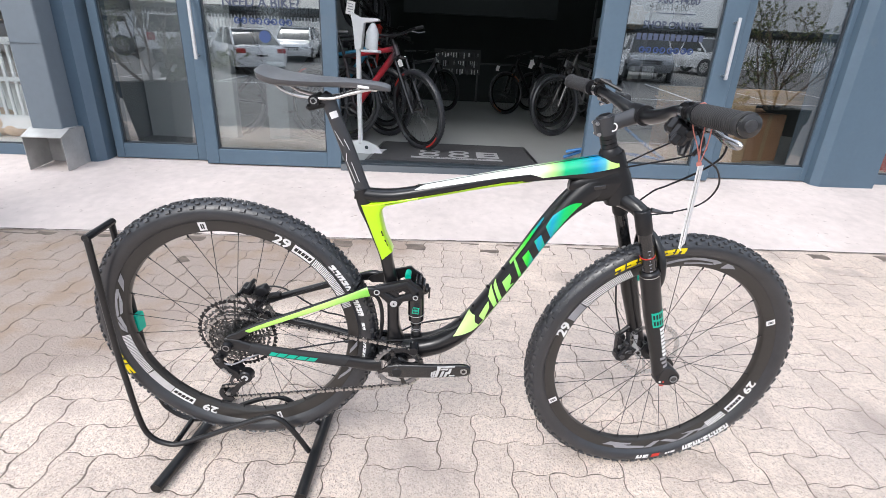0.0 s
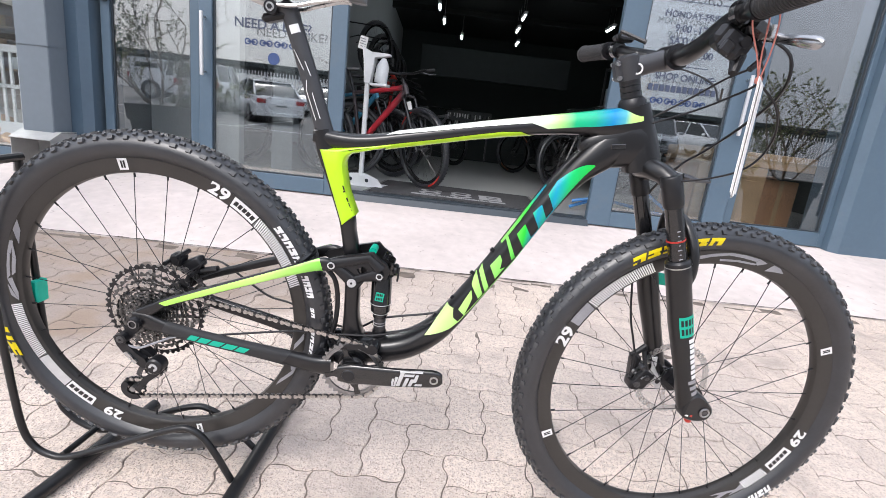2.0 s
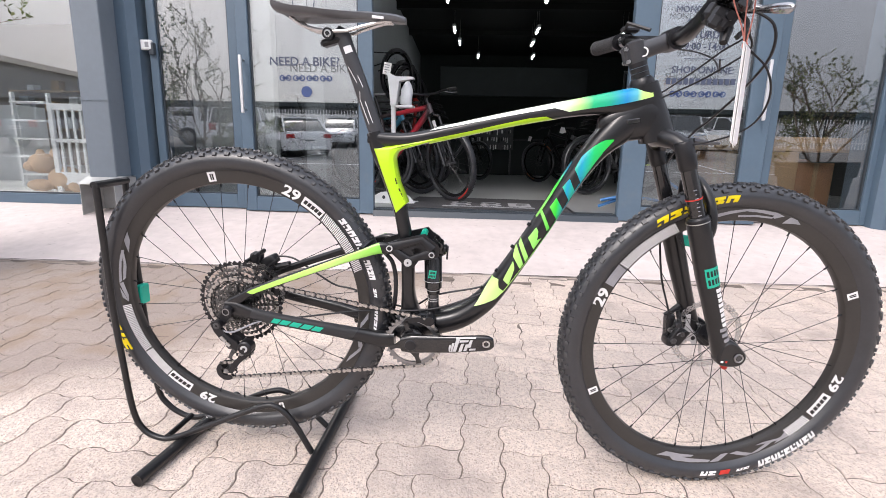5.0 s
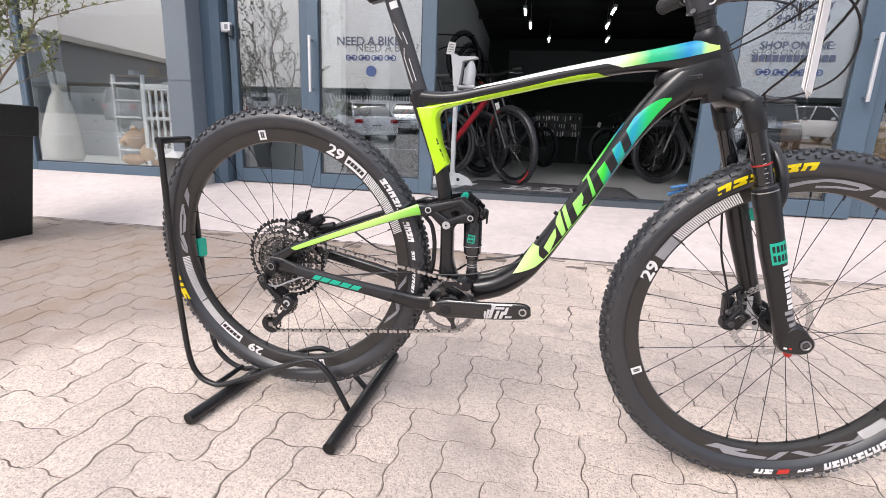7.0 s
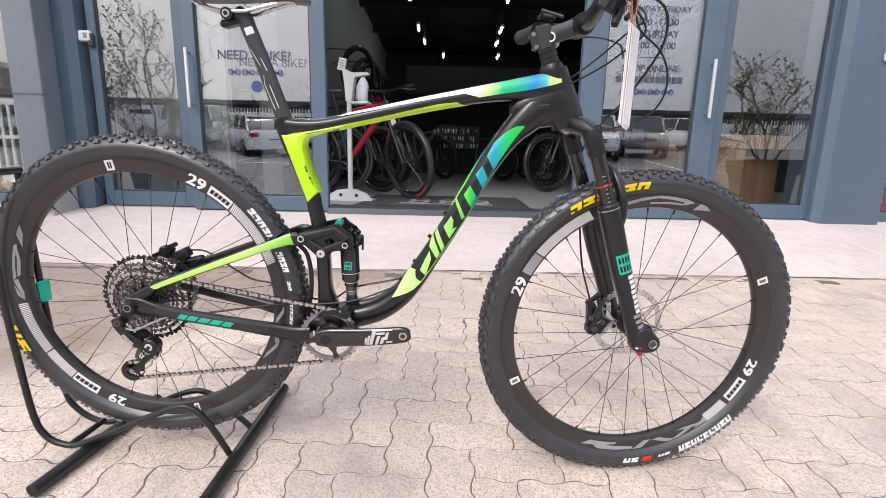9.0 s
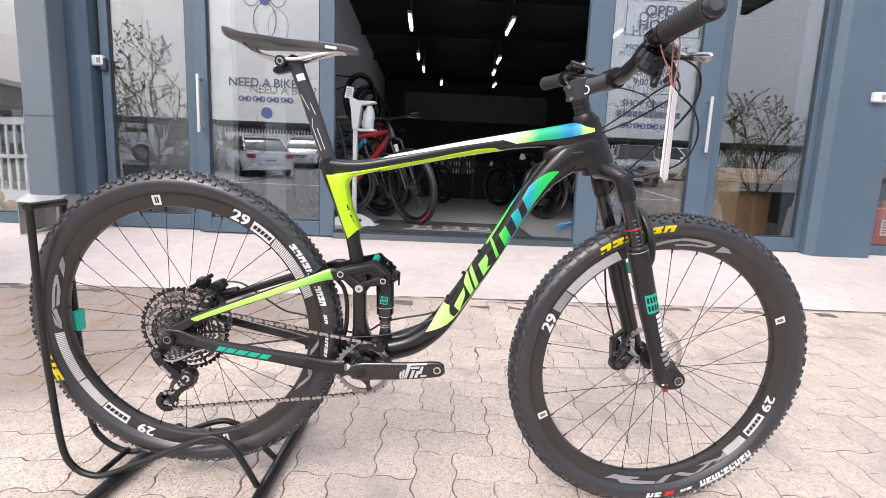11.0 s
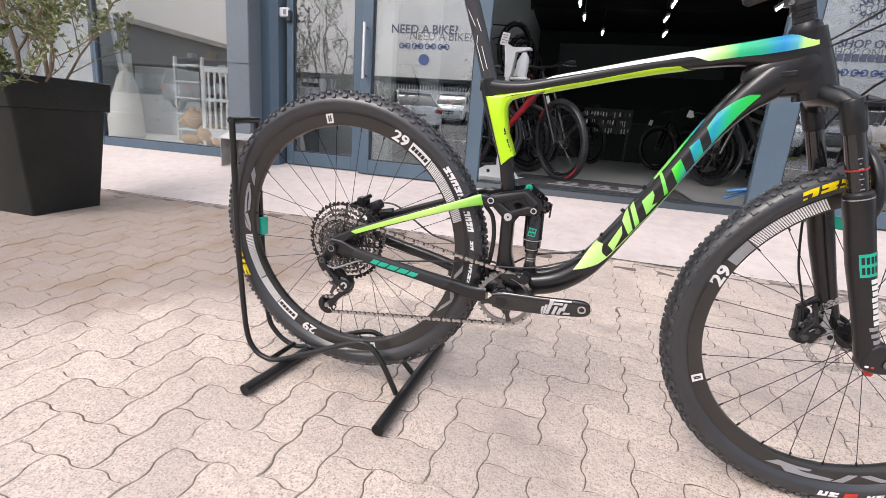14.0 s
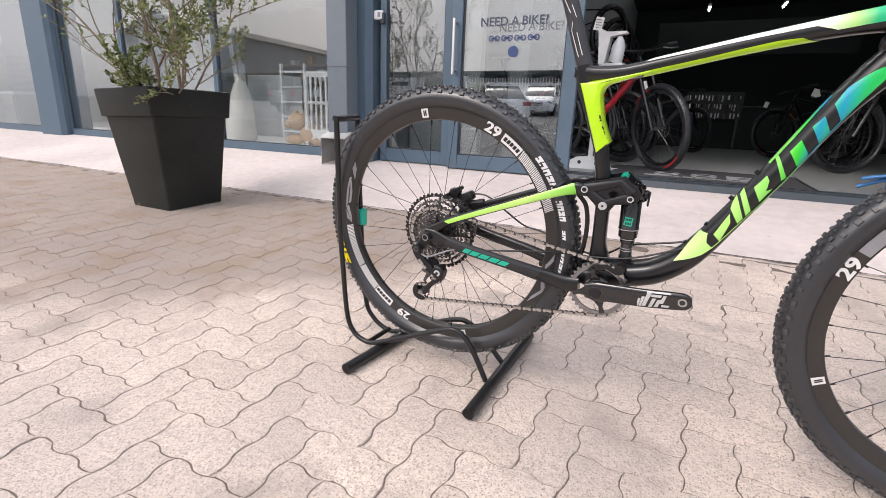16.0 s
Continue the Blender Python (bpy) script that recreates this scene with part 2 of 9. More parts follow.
GRIP = mat("grip_rubber", (0.03, 0.03, 0.032), 0.7, var=0.15, vscale=30, bump=0.4, bscale=700)
STEEL = mat("bright_steel", (0.55, 0.55, 0.55), 0.28, metal=1.0, var=0.15, vscale=60)
BRUSHED = mat("brushed_handle_steel", (0.7, 0.7, 0.71), 0.35, metal=0.7, var=0.03, vscale=4)
DARK_STEEL = mat("dark_steel", (0.12, 0.12, 0.125), 0.35, metal=0.9, var=0.3, vscale=80)
RING_STEEL = mat("worn_chainring_alloy", (0.3, 0.3, 0.305), 0.32, metal=0.9, var=0.3, vscale=90)
CHAIN = mat("oiled_chain_steel", (0.52, 0.5, 0.48), 0.3, metal=1.0, var=0.35, vscale=300)
SPROCKET = mat("machined_sprocket_steel", (0.13, 0.13, 0.13), 0.32, metal=0.85, var=0.6, vscale=160)
LIME = mat("lime_paint", (0.46, 0.78, 0.01), 0.3, var=0.04, coat=0.3)
TOPFADE = gradient("top_tube_fade", [(0.0, (0.8, 0.81, 0.78)), (0.62, (0.78, 0.84, 0.7)), (0.69, (0.46, 0.78, 0.25)), (0.745, (0.0, 0.48, 0.2)), (0.81, (0.0, 0.4, 0.24)), (0.875, (0.0, 0.24, 0.55)), (0.915, (0.08, 0.42, 0.5)), (0.935, (0.5, 0.82, 0.25)), (1.0, (0.6, 0.86, 0.16))], 0, 0.40, 0.895)
DOWNFADE = gradient("down_tube_fade", [(0.0, (0.64, 0.88, 0.36)), (0.3, (0.46, 0.82, 0.2)), (0.5, (0.24, 0.74, 0.12)), (0.6, (0.01, 0.6, 0.03)), (0.665, (0.0, 0.3, 0.5)), (0.705, (0.0, 0.42, 0.28)), (0.75, (0.0, 0.32, 0.5)), (0.83, (0.0, 0.55, 0.14)), (1.0, (0.01, 0.62, 0.02))], 0, 0.56, 0.83)
STAYFADE = gradient("seat_stay_fade", [(0.0, (0.42, 0.78, 0.12)), (0.6, (0.52, 0.82, 0.2)), (1.0, (0.18, 0.6, 0.05))], 0, 0.05, 0.36)
TEAL = mat("teal_print", (0.0, 0.42, 0.28), 0.4, var=0.06)
WHITE_PRINT = mat("white_print", (0.75, 0.75, 0.75), 0.45, var=0.06)
SILVER_PRINT = mat("bright_silver_print", (0.55, 0.55, 0.56), 0.35, metal=0.3, var=0.08, vscale=60)
GREY_PRINT = mat("silver_grey_print", (0.27, 0.27, 0.29), 0.4, var=0.12, vscale=40)
HATCH_PRINT = mat("mid_grey_print", (0.16, 0.16, 0.165), 0.45, var=0.2, vscale=120)
YELLOW_PRINT = mat("yellow_print", (0.8, 0.62, 0.0), 0.55, var=0.06)
RED = mat("red_plastic", (0.5, 0.03, 0.02), 0.4)
SADDLE = mat("saddle_cover", (0.085, 0.088, 0.096), 0.36, spec=0.7, var=0.12, vscale=20, bump=0.15, bscale=800)
PAPER = mat("white_card", (0.78, 0.76, 0.75), 0.7, var=0.05, vscale=10)
PINK = mat("pink_string", (0.55, 0.2, 0.16), 0.8)
GREEN_TAPE = mat("mint_green_tape", (0.0, 0.5, 0.35), 0.5, var=0.1)
STAND_PAINT = mat("black_powder_coat", (0.012, 0.012, 0.013), 0.33, var=0.3, vscale=25)
LEVER = mat("polished_dark_alloy", (0.38, 0.38, 0.39), 0.22, metal=0.9, var=0.08)
BRASS = mat("worn_brass", (0.45, 0.28, 0.1), 0.4, metal=0.8)

FRAME_BLUE = mat("slate_blue_paint", (0.082, 0.126, 0.172), 0.42, var=0.07, vscale=3, bump=0.05, bscale=300)
FRAME_DARK = mat("dark_slate_frame", (0.03, 0.04, 0.05), 0.4, var=0.1)
CLADDING = mat("grey_blue_cladding", (0.15, 0.18, 0.212), 0.5, var=0.07, vscale=2)
ZINC = mat("galvanised_sheet", (0.5, 0.5, 0.49), 0.42, metal=0.55, var=0.15, vscale=12)
GLASS = glass("shop_glass")
CONCRETE = mat("pale_concrete", (0.585, 0.515, 0.487), 0.85, var=0.17, vscale=1.3, bump=0.35, bscale=140, detail=12)
BEDDING = mat("sand_bedding", (0.15, 0.12, 0.1), 0.95, var=0.45, vscale=15, bump=0.6, bscale=200)
PLASTER = mat("white_plaster", (0.78, 0.78, 0.77), 0.8, var=0.05, vscale=2)
TAUPE = mat("taupe_wall_paint", (0.3, 0.25, 0.21), 0.75, var=0.08, vscale=2)
BOARD_GREY = mat("dull_grey_board", (0.09, 0.095, 0.095), 0.8)
GREY_WALL = mat("grey_wall_paint", (0.3, 0.32, 0.34), 0.75, var=0.06, vscale=2)
DARK_WALL = mat("charcoal_wall_paint", (0.034, 0.042, 0.041), 0.75, var=0.1, vscale=2)
SHOP_FLOOR = mat("grey_vinyl_floor", (0.3, 0.31, 0.31), 0.36, var=0.12, vscale=2)
CEIL = mat("black_ceiling_paint", (0.012, 0.0135, 0.013), 0.9)
MAT_RUBBER = mat("charcoal_mat_pile", (0.04, 0.04, 0.043), 0.95, var=0.2, vscale=60, bump=0.5, bscale=400)
MAT_PRINT = mat("pale_grey_mat_print", (0.3, 0.3, 0.31), 0.9, var=0.15, vscale=60)
TUBE = glow("lamp_tube_glow", (0.93, 1.0, 0.98), 12.0)
WHITE = mat("white_enamel", (0.75, 0.76, 0.77), 0.4, var=0.04)
NAVY_PRINT = mat("navy_vinyl_lettering", (0.05, 0.065, 0.11), 0.5, var=0.05)
BLUE_PRINT = mat("blue_vinyl", (0.03, 0.06, 0.17), 0.5)
CARD = mat("brown_cardboard", (0.38, 0.25, 0.14), 0.85, var=0.12, vscale=5)
CARD_DARK = mat("reddish_brown_cardboard", (0.3, 0.16, 0.085), 0.85, var=0.15, vscale=5)
BLUE_METAL = mat("blue_enamel", (0.04, 0.2, 0.5), 0.4)
BARK = mat("grey_brown_bark", (0.2, 0.15, 0.11), 0.9, var=0.3, vscale=30, bump=0.8, bscale=120)
LEAF = mat("waxy_leaf", (0.12, 0.155, 0.05), 0.45, var=0.3, vscale=3, island=0.5, spec=0.4)
LEAF_PALE = mat("young_leaf", (0.26, 0.29, 0.13), 0.5, var=0.25, vscale=3, island=0.4)
POT = mat("dark_brown_grey_plastic_planter", (0.019, 0.021, 0.0195), 0.45, var=0.2, vscale=4, bump=0.12, bscale=250, spec=0.25)
SOIL = mat("potting_soil", (0.05, 0.035, 0.025), 0.95, var=0.4, vscale=30, bump=1.0, bscale=60)
CAR_WHITE = mat("white_car_paint", (0.84, 0.85, 0.86), 0.2, var=0.02, coat=0.8)
CAR_GREY = mat("silver_car_paint", (0.3, 0.31, 0.33), 0.25, metal=0.4, var=0.03, coat=0.8)
CAR_GLASS = mat("dark_car_glass", (0.015, 0.018, 0.02), 0.06, var=0.1, coat=0.3)
TAIL = mat("red_lamp_lens", (0.4, 0.01, 0.01), 0.15)
HEADLAMP = mat("clear_lamp_lens", (0.6, 0.62, 0.65), 0.1, metal=0.5)
ASPHALT = mat("weathered_asphalt", (0.19, 0.183, 0.177), 0.9, var=0.25, vscale=1.5, bump=0.5, bscale=120)
FAR_DARK = mat("dark_green_sheeting", (0.045, 0.055, 0.055), 0.7, var=0.1)
PLUSH = mat("tan_plush", (0.56, 0.38, 0.24), 0.95, var=0.15, vscale=20, bump=0.8, bscale=200)
CLOTH = mat("off_white_cloth", (0.74, 0.72, 0.68), 0.9, var=0.12, vscale=6, bump=0.4, bscale=60)
WOOD = mat("pale_pine", (0.45, 0.32, 0.2), 0.6, var=0.15, vscale=5)
EXT_RED = mat("extinguisher_red", (0.48, 0.03, 0.015), 0.3, var=0.05, coat=0.4)
HILL = mat("distant_scrub", (0.06, 0.08, 0.05), 0.95, var=0.4, vscale=0.15)


def paver_mat(name, island, pieces):
    """Exposed pinkish aggregate with dark elongated chips, pale grit and a dirty stretch by the planter."""
    ma = mat(name, (0.67, 0.56, 0.476), 0.9, var=0.12, vscale=5, bump=1.8, bscale=130, island=island, pieces=pieces)
    n, l = ma.node_tree.nodes, ma.node_tree.links
    b = n["Principled BSDF"]
    col = b.inputs["Base Color"].links[0].from_socket
    geo = n.new("ShaderNodeNewGeometry")
    pos = geo.outputs["Position"]

    def mapped(value, f0, f1, t0, t1):
        r = n.new("ShaderNodeMapRange")
        for k, v in (("From Min", f0), ("From Max", f1), ("To Min", t0), ("To Max", t1)):
            r.inputs[k].default_value = v
        l.new(value, r.inputs["Value"])
        return r.outputs["Result"]

    def times(a, c):
        m = n.new("ShaderNodeMath")
        m.operation = 'MULTIPLY'
        l.new(a, m.inputs[0])
        l.new(c, m.inputs[1])
        return m.outputs[0]

    def over(base, tint, fac):
        m = n.new("ShaderNodeMix")
        m.data_type = 'RGBA'
        m.inputs["B"].default_value = (*tint, 1)
        l.new(base, m.inputs["A"])
        l.new(fac, m.inputs["Factor"])
        return m.outputs["Result"]

    bend = n.new("ShaderNodeTexNoise")
    bend.inputs["Scale"].default_value, bend.inputs["Detail"].default_value = 60.0, 1.0
    l.new(pos, bend.inputs["Vector"])
    shift = n.new("ShaderNodeMix")
    shift.data_type, shift.blend_type = 'RGBA', 'ADD'
    shift.inputs["Factor"].default_value = 0.006
    l.new(pos, shift.inputs["A"])
    l.new(bend.outputs["Color"], shift.inputs["B"])
    for stretch, scale, r0, r1, share, tint in (((1.0, 2.1, 1.0), 135.0, 0.2, 0.4, 0.6, (0.25, 0.195, 0.165)), ((2.0, 1.0, 1.0), 95.0, 0.18, 0.38, 0.64, (0.26, 0.2, 0.17)), ((1.0, 1.3, 1.0), 260.0, 0.2, 0.45, 0.35, (0.36, 0.3, 0.265)), ((1.3, 1.0, 1.0), 150.0, 0.1, 0.3, 0.7, (0.78, 0.72, 0.68))):
        mp = n.new("ShaderNodeMapping")
        mp.inputs["Scale"].default_value = stretch
        l.new(shift.outputs["Result"], mp.inputs["Vector"])
        chips = n.new("ShaderNodeTexVoronoi")
        chips.inputs["Scale"].default_value = scale
        l.new(mp.outputs["Vector"], chips.inputs["Vector"])
        pick = n.new("ShaderNodeSeparateColor")
        l.new(chips.outputs["Color"], pick.inputs[0])
        thr = n.new("ShaderNodeMath")
        thr.operation = 'GREATER_THAN'
        thr.inputs[1].default_value = share
        l.new(pick.outputs[0], thr.inputs[0])
        col = over(col, tint, times(mapped(chips.outputs["Distance"], r0, r1, 1.0, 0.0), thr.outputs[0]))
    mottle = n.new("ShaderNodeTexNoise")
    mottle.inputs["Scale"].default_value, mottle.inputs["Detail"].default_value = 75.0, 4.0
    l.new(pos, mottle.inputs["Vector"])
    col = over(col, (0.36, 0.3, 0.265), mapped(mottle.outputs["Fac"], 0.48, 0.66, 0.0, 0.45))
    stain = n.new("ShaderNodeTexNoise")
    stain.inputs["Scale"].default_value, stain.inputs["Detail"].default_value = 1.1, 6.0
    l.new(pos, stain.inputs["Vector"])
    col = over(col, (0.36, 0.32, 0.305), mapped(stain.outputs["Fac"], 0.42, 0.72, 0.0, 0.55))
    spot = n.new("ShaderNodeTexNoise")
    spot.inputs["Scale"].default_value, spot.inputs["Detail"].default_value = 4.2, 7.0
    l.new(pos, spot.inputs["Vector"])
    col = over(col, (0.3, 0.25, 0.225), mapped(spot.outputs["Fac"], 0.54, 0.7, 0.0, 0.6))
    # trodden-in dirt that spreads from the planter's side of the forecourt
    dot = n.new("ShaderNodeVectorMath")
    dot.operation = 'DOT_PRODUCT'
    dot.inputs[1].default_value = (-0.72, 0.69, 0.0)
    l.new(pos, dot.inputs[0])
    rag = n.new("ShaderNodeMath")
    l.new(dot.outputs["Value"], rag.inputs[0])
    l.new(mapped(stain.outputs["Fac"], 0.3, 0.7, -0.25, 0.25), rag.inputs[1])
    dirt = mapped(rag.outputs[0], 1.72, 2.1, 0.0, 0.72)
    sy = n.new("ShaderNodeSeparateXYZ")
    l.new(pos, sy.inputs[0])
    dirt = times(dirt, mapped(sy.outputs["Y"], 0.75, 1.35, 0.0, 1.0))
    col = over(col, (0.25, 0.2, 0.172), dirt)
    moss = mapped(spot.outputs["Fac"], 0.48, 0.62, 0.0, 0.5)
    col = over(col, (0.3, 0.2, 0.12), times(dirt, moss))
    l.new(col, b.inputs["Base Color"])
    return ma


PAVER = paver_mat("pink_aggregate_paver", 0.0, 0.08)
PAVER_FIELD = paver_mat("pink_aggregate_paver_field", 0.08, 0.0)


def soil_marks(ma, marks):
    """Dirt with a shape of its own on a plain surface: (scale, from, to, strength, colour) of each layer of blots."""
    n, l = ma.node_tree.nodes, ma.node_tree.links
    b = n["Principled BSDF"]
    col = b.inputs["Base Color"].links[0].from_socket
    pos = n.new("ShaderNodeNewGeometry").outputs["Position"]
    for scale, f0, f1, amount, tint in marks:
        blot = n.new("ShaderNodeTexNoise")
        blot.inputs["Scale"].default_value, blot.inputs["Detail"].default_value = scale, 8.0
        l.new(pos, blot.inputs["Vector"])
        r = n.new("ShaderNodeMapRange")
        for k, v in (("From Min", f0), ("From Max", f1), ("To Min", 0.0), ("To Max", amount)):
            r.inputs[k].default_value = v
        l.new(blot.outputs["Fac"], r.inputs["Value"])
        m = n.new("ShaderNodeMix")
        m.data_type = 'RGBA'
        m.inputs["B"].default_value = (*tint, 1)
        l.new(col, m.inputs["A"])
        l.new(r.outputs["Result"], m.inputs["Factor"])
        col = m.outputs["Result"]
    l.new(col, b.inputs["Base Color"])


soil_marks(CONCRETE, [(2.6, 0.52, 0.72, 0.3, (0.4, 0.35, 0.32)), (26.0, 0.66, 0.74, 0.55, (0.27, 0.22, 0.19)), (75.0, 0.68, 0.76, 0.5, (0.3, 0.25, 0.22))])
soil_marks(POT, [(5.0, 0.52, 0.75, 0.3, (0.05, 0.047, 0.042)), (40.0, 0.62, 0.75, 0.25, (0.07, 0.065, 0.06))])
soil_marks(FRAME_BLUE, [(9.0, 0.6, 0.78, 0.25, (0.14, 0.15, 0.16))])

# ---- the setting ----
SLOPE, LEVEL_Y = 0.111, 1.6
KERB_Y, FLOOR_Z = 2.975, 0.32


def ground_z(y):
    """Height of the forecourt: a gentle slope, then the steeper concrete apron; behind it a dip and the car park, which rises away."""
    if y > 3.78:
        return SLOPE * (y - LEVEL_Y)
    if y > KERB_Y:
        return 0.0749 + (SLOPE * (3.78 - LEVEL_Y) - 0.0749) * (y - KERB_Y) / (3.78 - KERB_Y)
    if y > -1.5:
        return 0.057 * (y - LEVEL_Y) - 0.0035
    a = 0.057 * (-1.5 - LEVEL_Y) - 0.0035
    return a + (0.3 - a) * min(1.0, (-1.5 - y) / 4.0) ** 1.3 + 0.078 * max(0.0, min(18.5, -5.5 - y))


def paving_z(x, y):
    """The paving also falls slightly towards +x."""
    return ground_z(y) - 0.0073 * max(-1.6, min(1.6, x)) * max(0.0, min(1.0, (2.95 - y) / 0.8))


g = Mesh()
ys = [2.97, 0.5, -1.5, -2.3, -3.1, -3.9, -4.7, -5.5, -24.0, -40.0, -400.0]
xs = [-400, -40, -9, 0, 7, 40, 400]
g.add([(x, y, ground_z(y) - 0.05 + (0.0 if y > -2.0 else 0.047)) for y in ys for x in xs],
      [(j * 7 + i, j * 7 + i + 1, (j + 1) * 7 + i + 1, (j + 1) * 7 + i) for j in range(len(ys) - 1) for i in range(6)])
solid("ground", g, [ASPHALT], "dark asphalt car park and bedding under the paving", kind="structure", smooth=0)

g = Mesh()
g.prism([(KERB_Y, ground_z(KERB_Y) - 0.1), (4.2, ground_z(4.2) - 0.1), (4.2, ground_z(4.2)), (3.78, ground_z(3.78)), (KERB_Y + 0.008, ground_z(KERB_Y) + 0.007), (KERB_Y, ground_z(KERB_Y))], -14.0, 9.0, plane='YZ')
solid("pavement", g, [CONCRETE], "pale worn concrete apron in front of the shop", kind="structure", smooth=0)

g = Mesh()
g.box((1.5, 9.7, FLOOR_Z - 0.1), (8.3, 11.0, 0.2))
solid("floor", g, [SHOP_FLOOR], "grey polished shop floor", kind="structure", smooth=0)
g = Mesh()
g.box((-7.9, 8.2, FLOOR_Z - 0.1), (10.4, 8.0, 0.2))
solid("floor_nursery", g, [PLASTER], "pale floor of the neighbouring shop", kind="structure", smooth=0)
g = Mesh()
g.box((7.7, 7.2, FLOOR_Z - 0.1), (4.0, 6.0, 0.2))
solid("floor_side", g, [SHOP_FLOOR], "grey floor behind the side window", kind="structure", smooth=0)

# inner walls and ceilings
for name, c, s, ma, lab in (
        ("wall_back", (1.5, 15.1, 1.9), (8.3, 0.2, 3.6), DARK_WALL, "dark back wall of the bicycle shop"),
        ("wall_left", (-1.35, 10.1, 1.9), (0.2, 9.8, 3.6), GREY_WALL, "grey side wall of the bicycle shop"),
        ("wall_partition", (-2.17, 5.2, 1.9), (0.84, 0.12, 3.6), PLASTER, "pale partition behind the fixed door leaf"),
        ("wall_lobby", (-2.67, 8.3, 1.9), (0.12, 7.9, 3.6), GREY_WALL, "grey end wall of the bicycle shop"),
        ("wall_lobby_back", (-2.02, 7.5, 1.9), (1.16, 0.12, 3.6), GREY_WALL, "grey wall behind the partition"),
        ("wall_right", (5.6, 9.75, 1.9), (0.2, 10.5, 3.6), DARK_WALL, "dark side wall of the bicycle shop"),
        ("wall_nursery_back", (-7.9, 12.2, 1.9), (10.4, 0.2, 3.6), TAUPE, "taupe back wall of the neighbouring shop"),
        ("wall_nursery_side", (-13.1, 8.2, 1.9), (0.2, 8.0, 3.6), PLASTER, "white end wall of the neighbouring shop"),
        ("wall_side_back", (7.7, 10.2, 1.9), (4.0, 0.2, 3.6), GREY_WALL, "grey back wall behind the side window"),
        ("wall_side_end", (9.6, 7.2, 1.9), (0.2, 6.0, 3.6), GREY_WALL, "grey end wall behind the side window")):
    g = Mesh()
    g.box(c, s)
    solid(name, g, [ma], lab, kind="structure", smooth=0)
g = Mesh()
g.box((1.5, 9.7, 3.75), (8.3, 11.0, 0.1))
for yy in (6.2, 8.2, 10.2, 12.2):
    g.box((1.5, yy, 3.64), (8.2, 0.12, 0.12))
solid("ceiling", g, [CEIL], "black painted ceiling with beams", kind="structure", smooth=0)
g = Mesh()
g.box((-7.9, 8.2, 3.75), (10.4, 8.0, 0.1))
solid("ceiling_nursery", g, [PLASTER], "white ceiling of the neighbouring shop", kind="structure", smooth=0)
g = Mesh()
g.box((7.7, 7.2, 3.75), (4.0, 6.0, 0.1))
solid("ceiling_side", g, [GREY_WALL], "grey ceiling behind the side window", kind="structure", smooth=0)

# wall over the shop front, with a flat fascia
g = Mesh()
g.box((-2.0, 4.32, 4.1), (24.0, 0.34, 1.5), 0.01)
solid("wall_fascia", g, [CLADDING], "grey cladding above the shop front", kind="structure")
g = Mesh()
g.box((1.3, 12.5, 2.58), (3.6, 0.12, 0.68), 0.01)
solid("wall_bulkhead", g, [mat("bulkhead_grey", (0.04, 0.048, 0.05), 0.8)], "dark grey bulkhead over the workshop counter", kind="structure")


def column(name, x0, x1):
    g = Mesh()
    c = 0.05
    y0, y1 = 4.03, 4.42
    base = [(x0, y1), (x0, y0 + c), (x0 + c, y0), (x1 - c, y0), (x1, y0 + c), (x1, y1)]
    g.add([(x, y, ground_z(y) - 0.03) for x, y in base] + [(x, y, 3.4) for x, y in base],
          [tuple(range(6)), tuple(range(11, 5, -1))] + [(i, i + 6, (i + 1) % 6 + 6, (i + 1) % 6) for i in range(6)])
    return solid(name, g, [FRAME_BLUE], "slate-blue painted steel column of the shop front", kind="structure", smooth=20)


column("column_1", -2.86, -2.375)
column("column_2", 3.37, 3.93)
column("column_3", -8.15, -7.55)
column("column_4", -12.6, -12.1)
column("column_5", 7.9, 8.4)


def bar(g, x0, x1, z0, z1, y0, y1, b=0.004, mi=0):
    g.box(((x0 + x1) / 2, (y0 + y1) / 2, (z0 + z1) / 2), (x1 - x0, y1 - y0, z1 - z0), b, mi=mi)


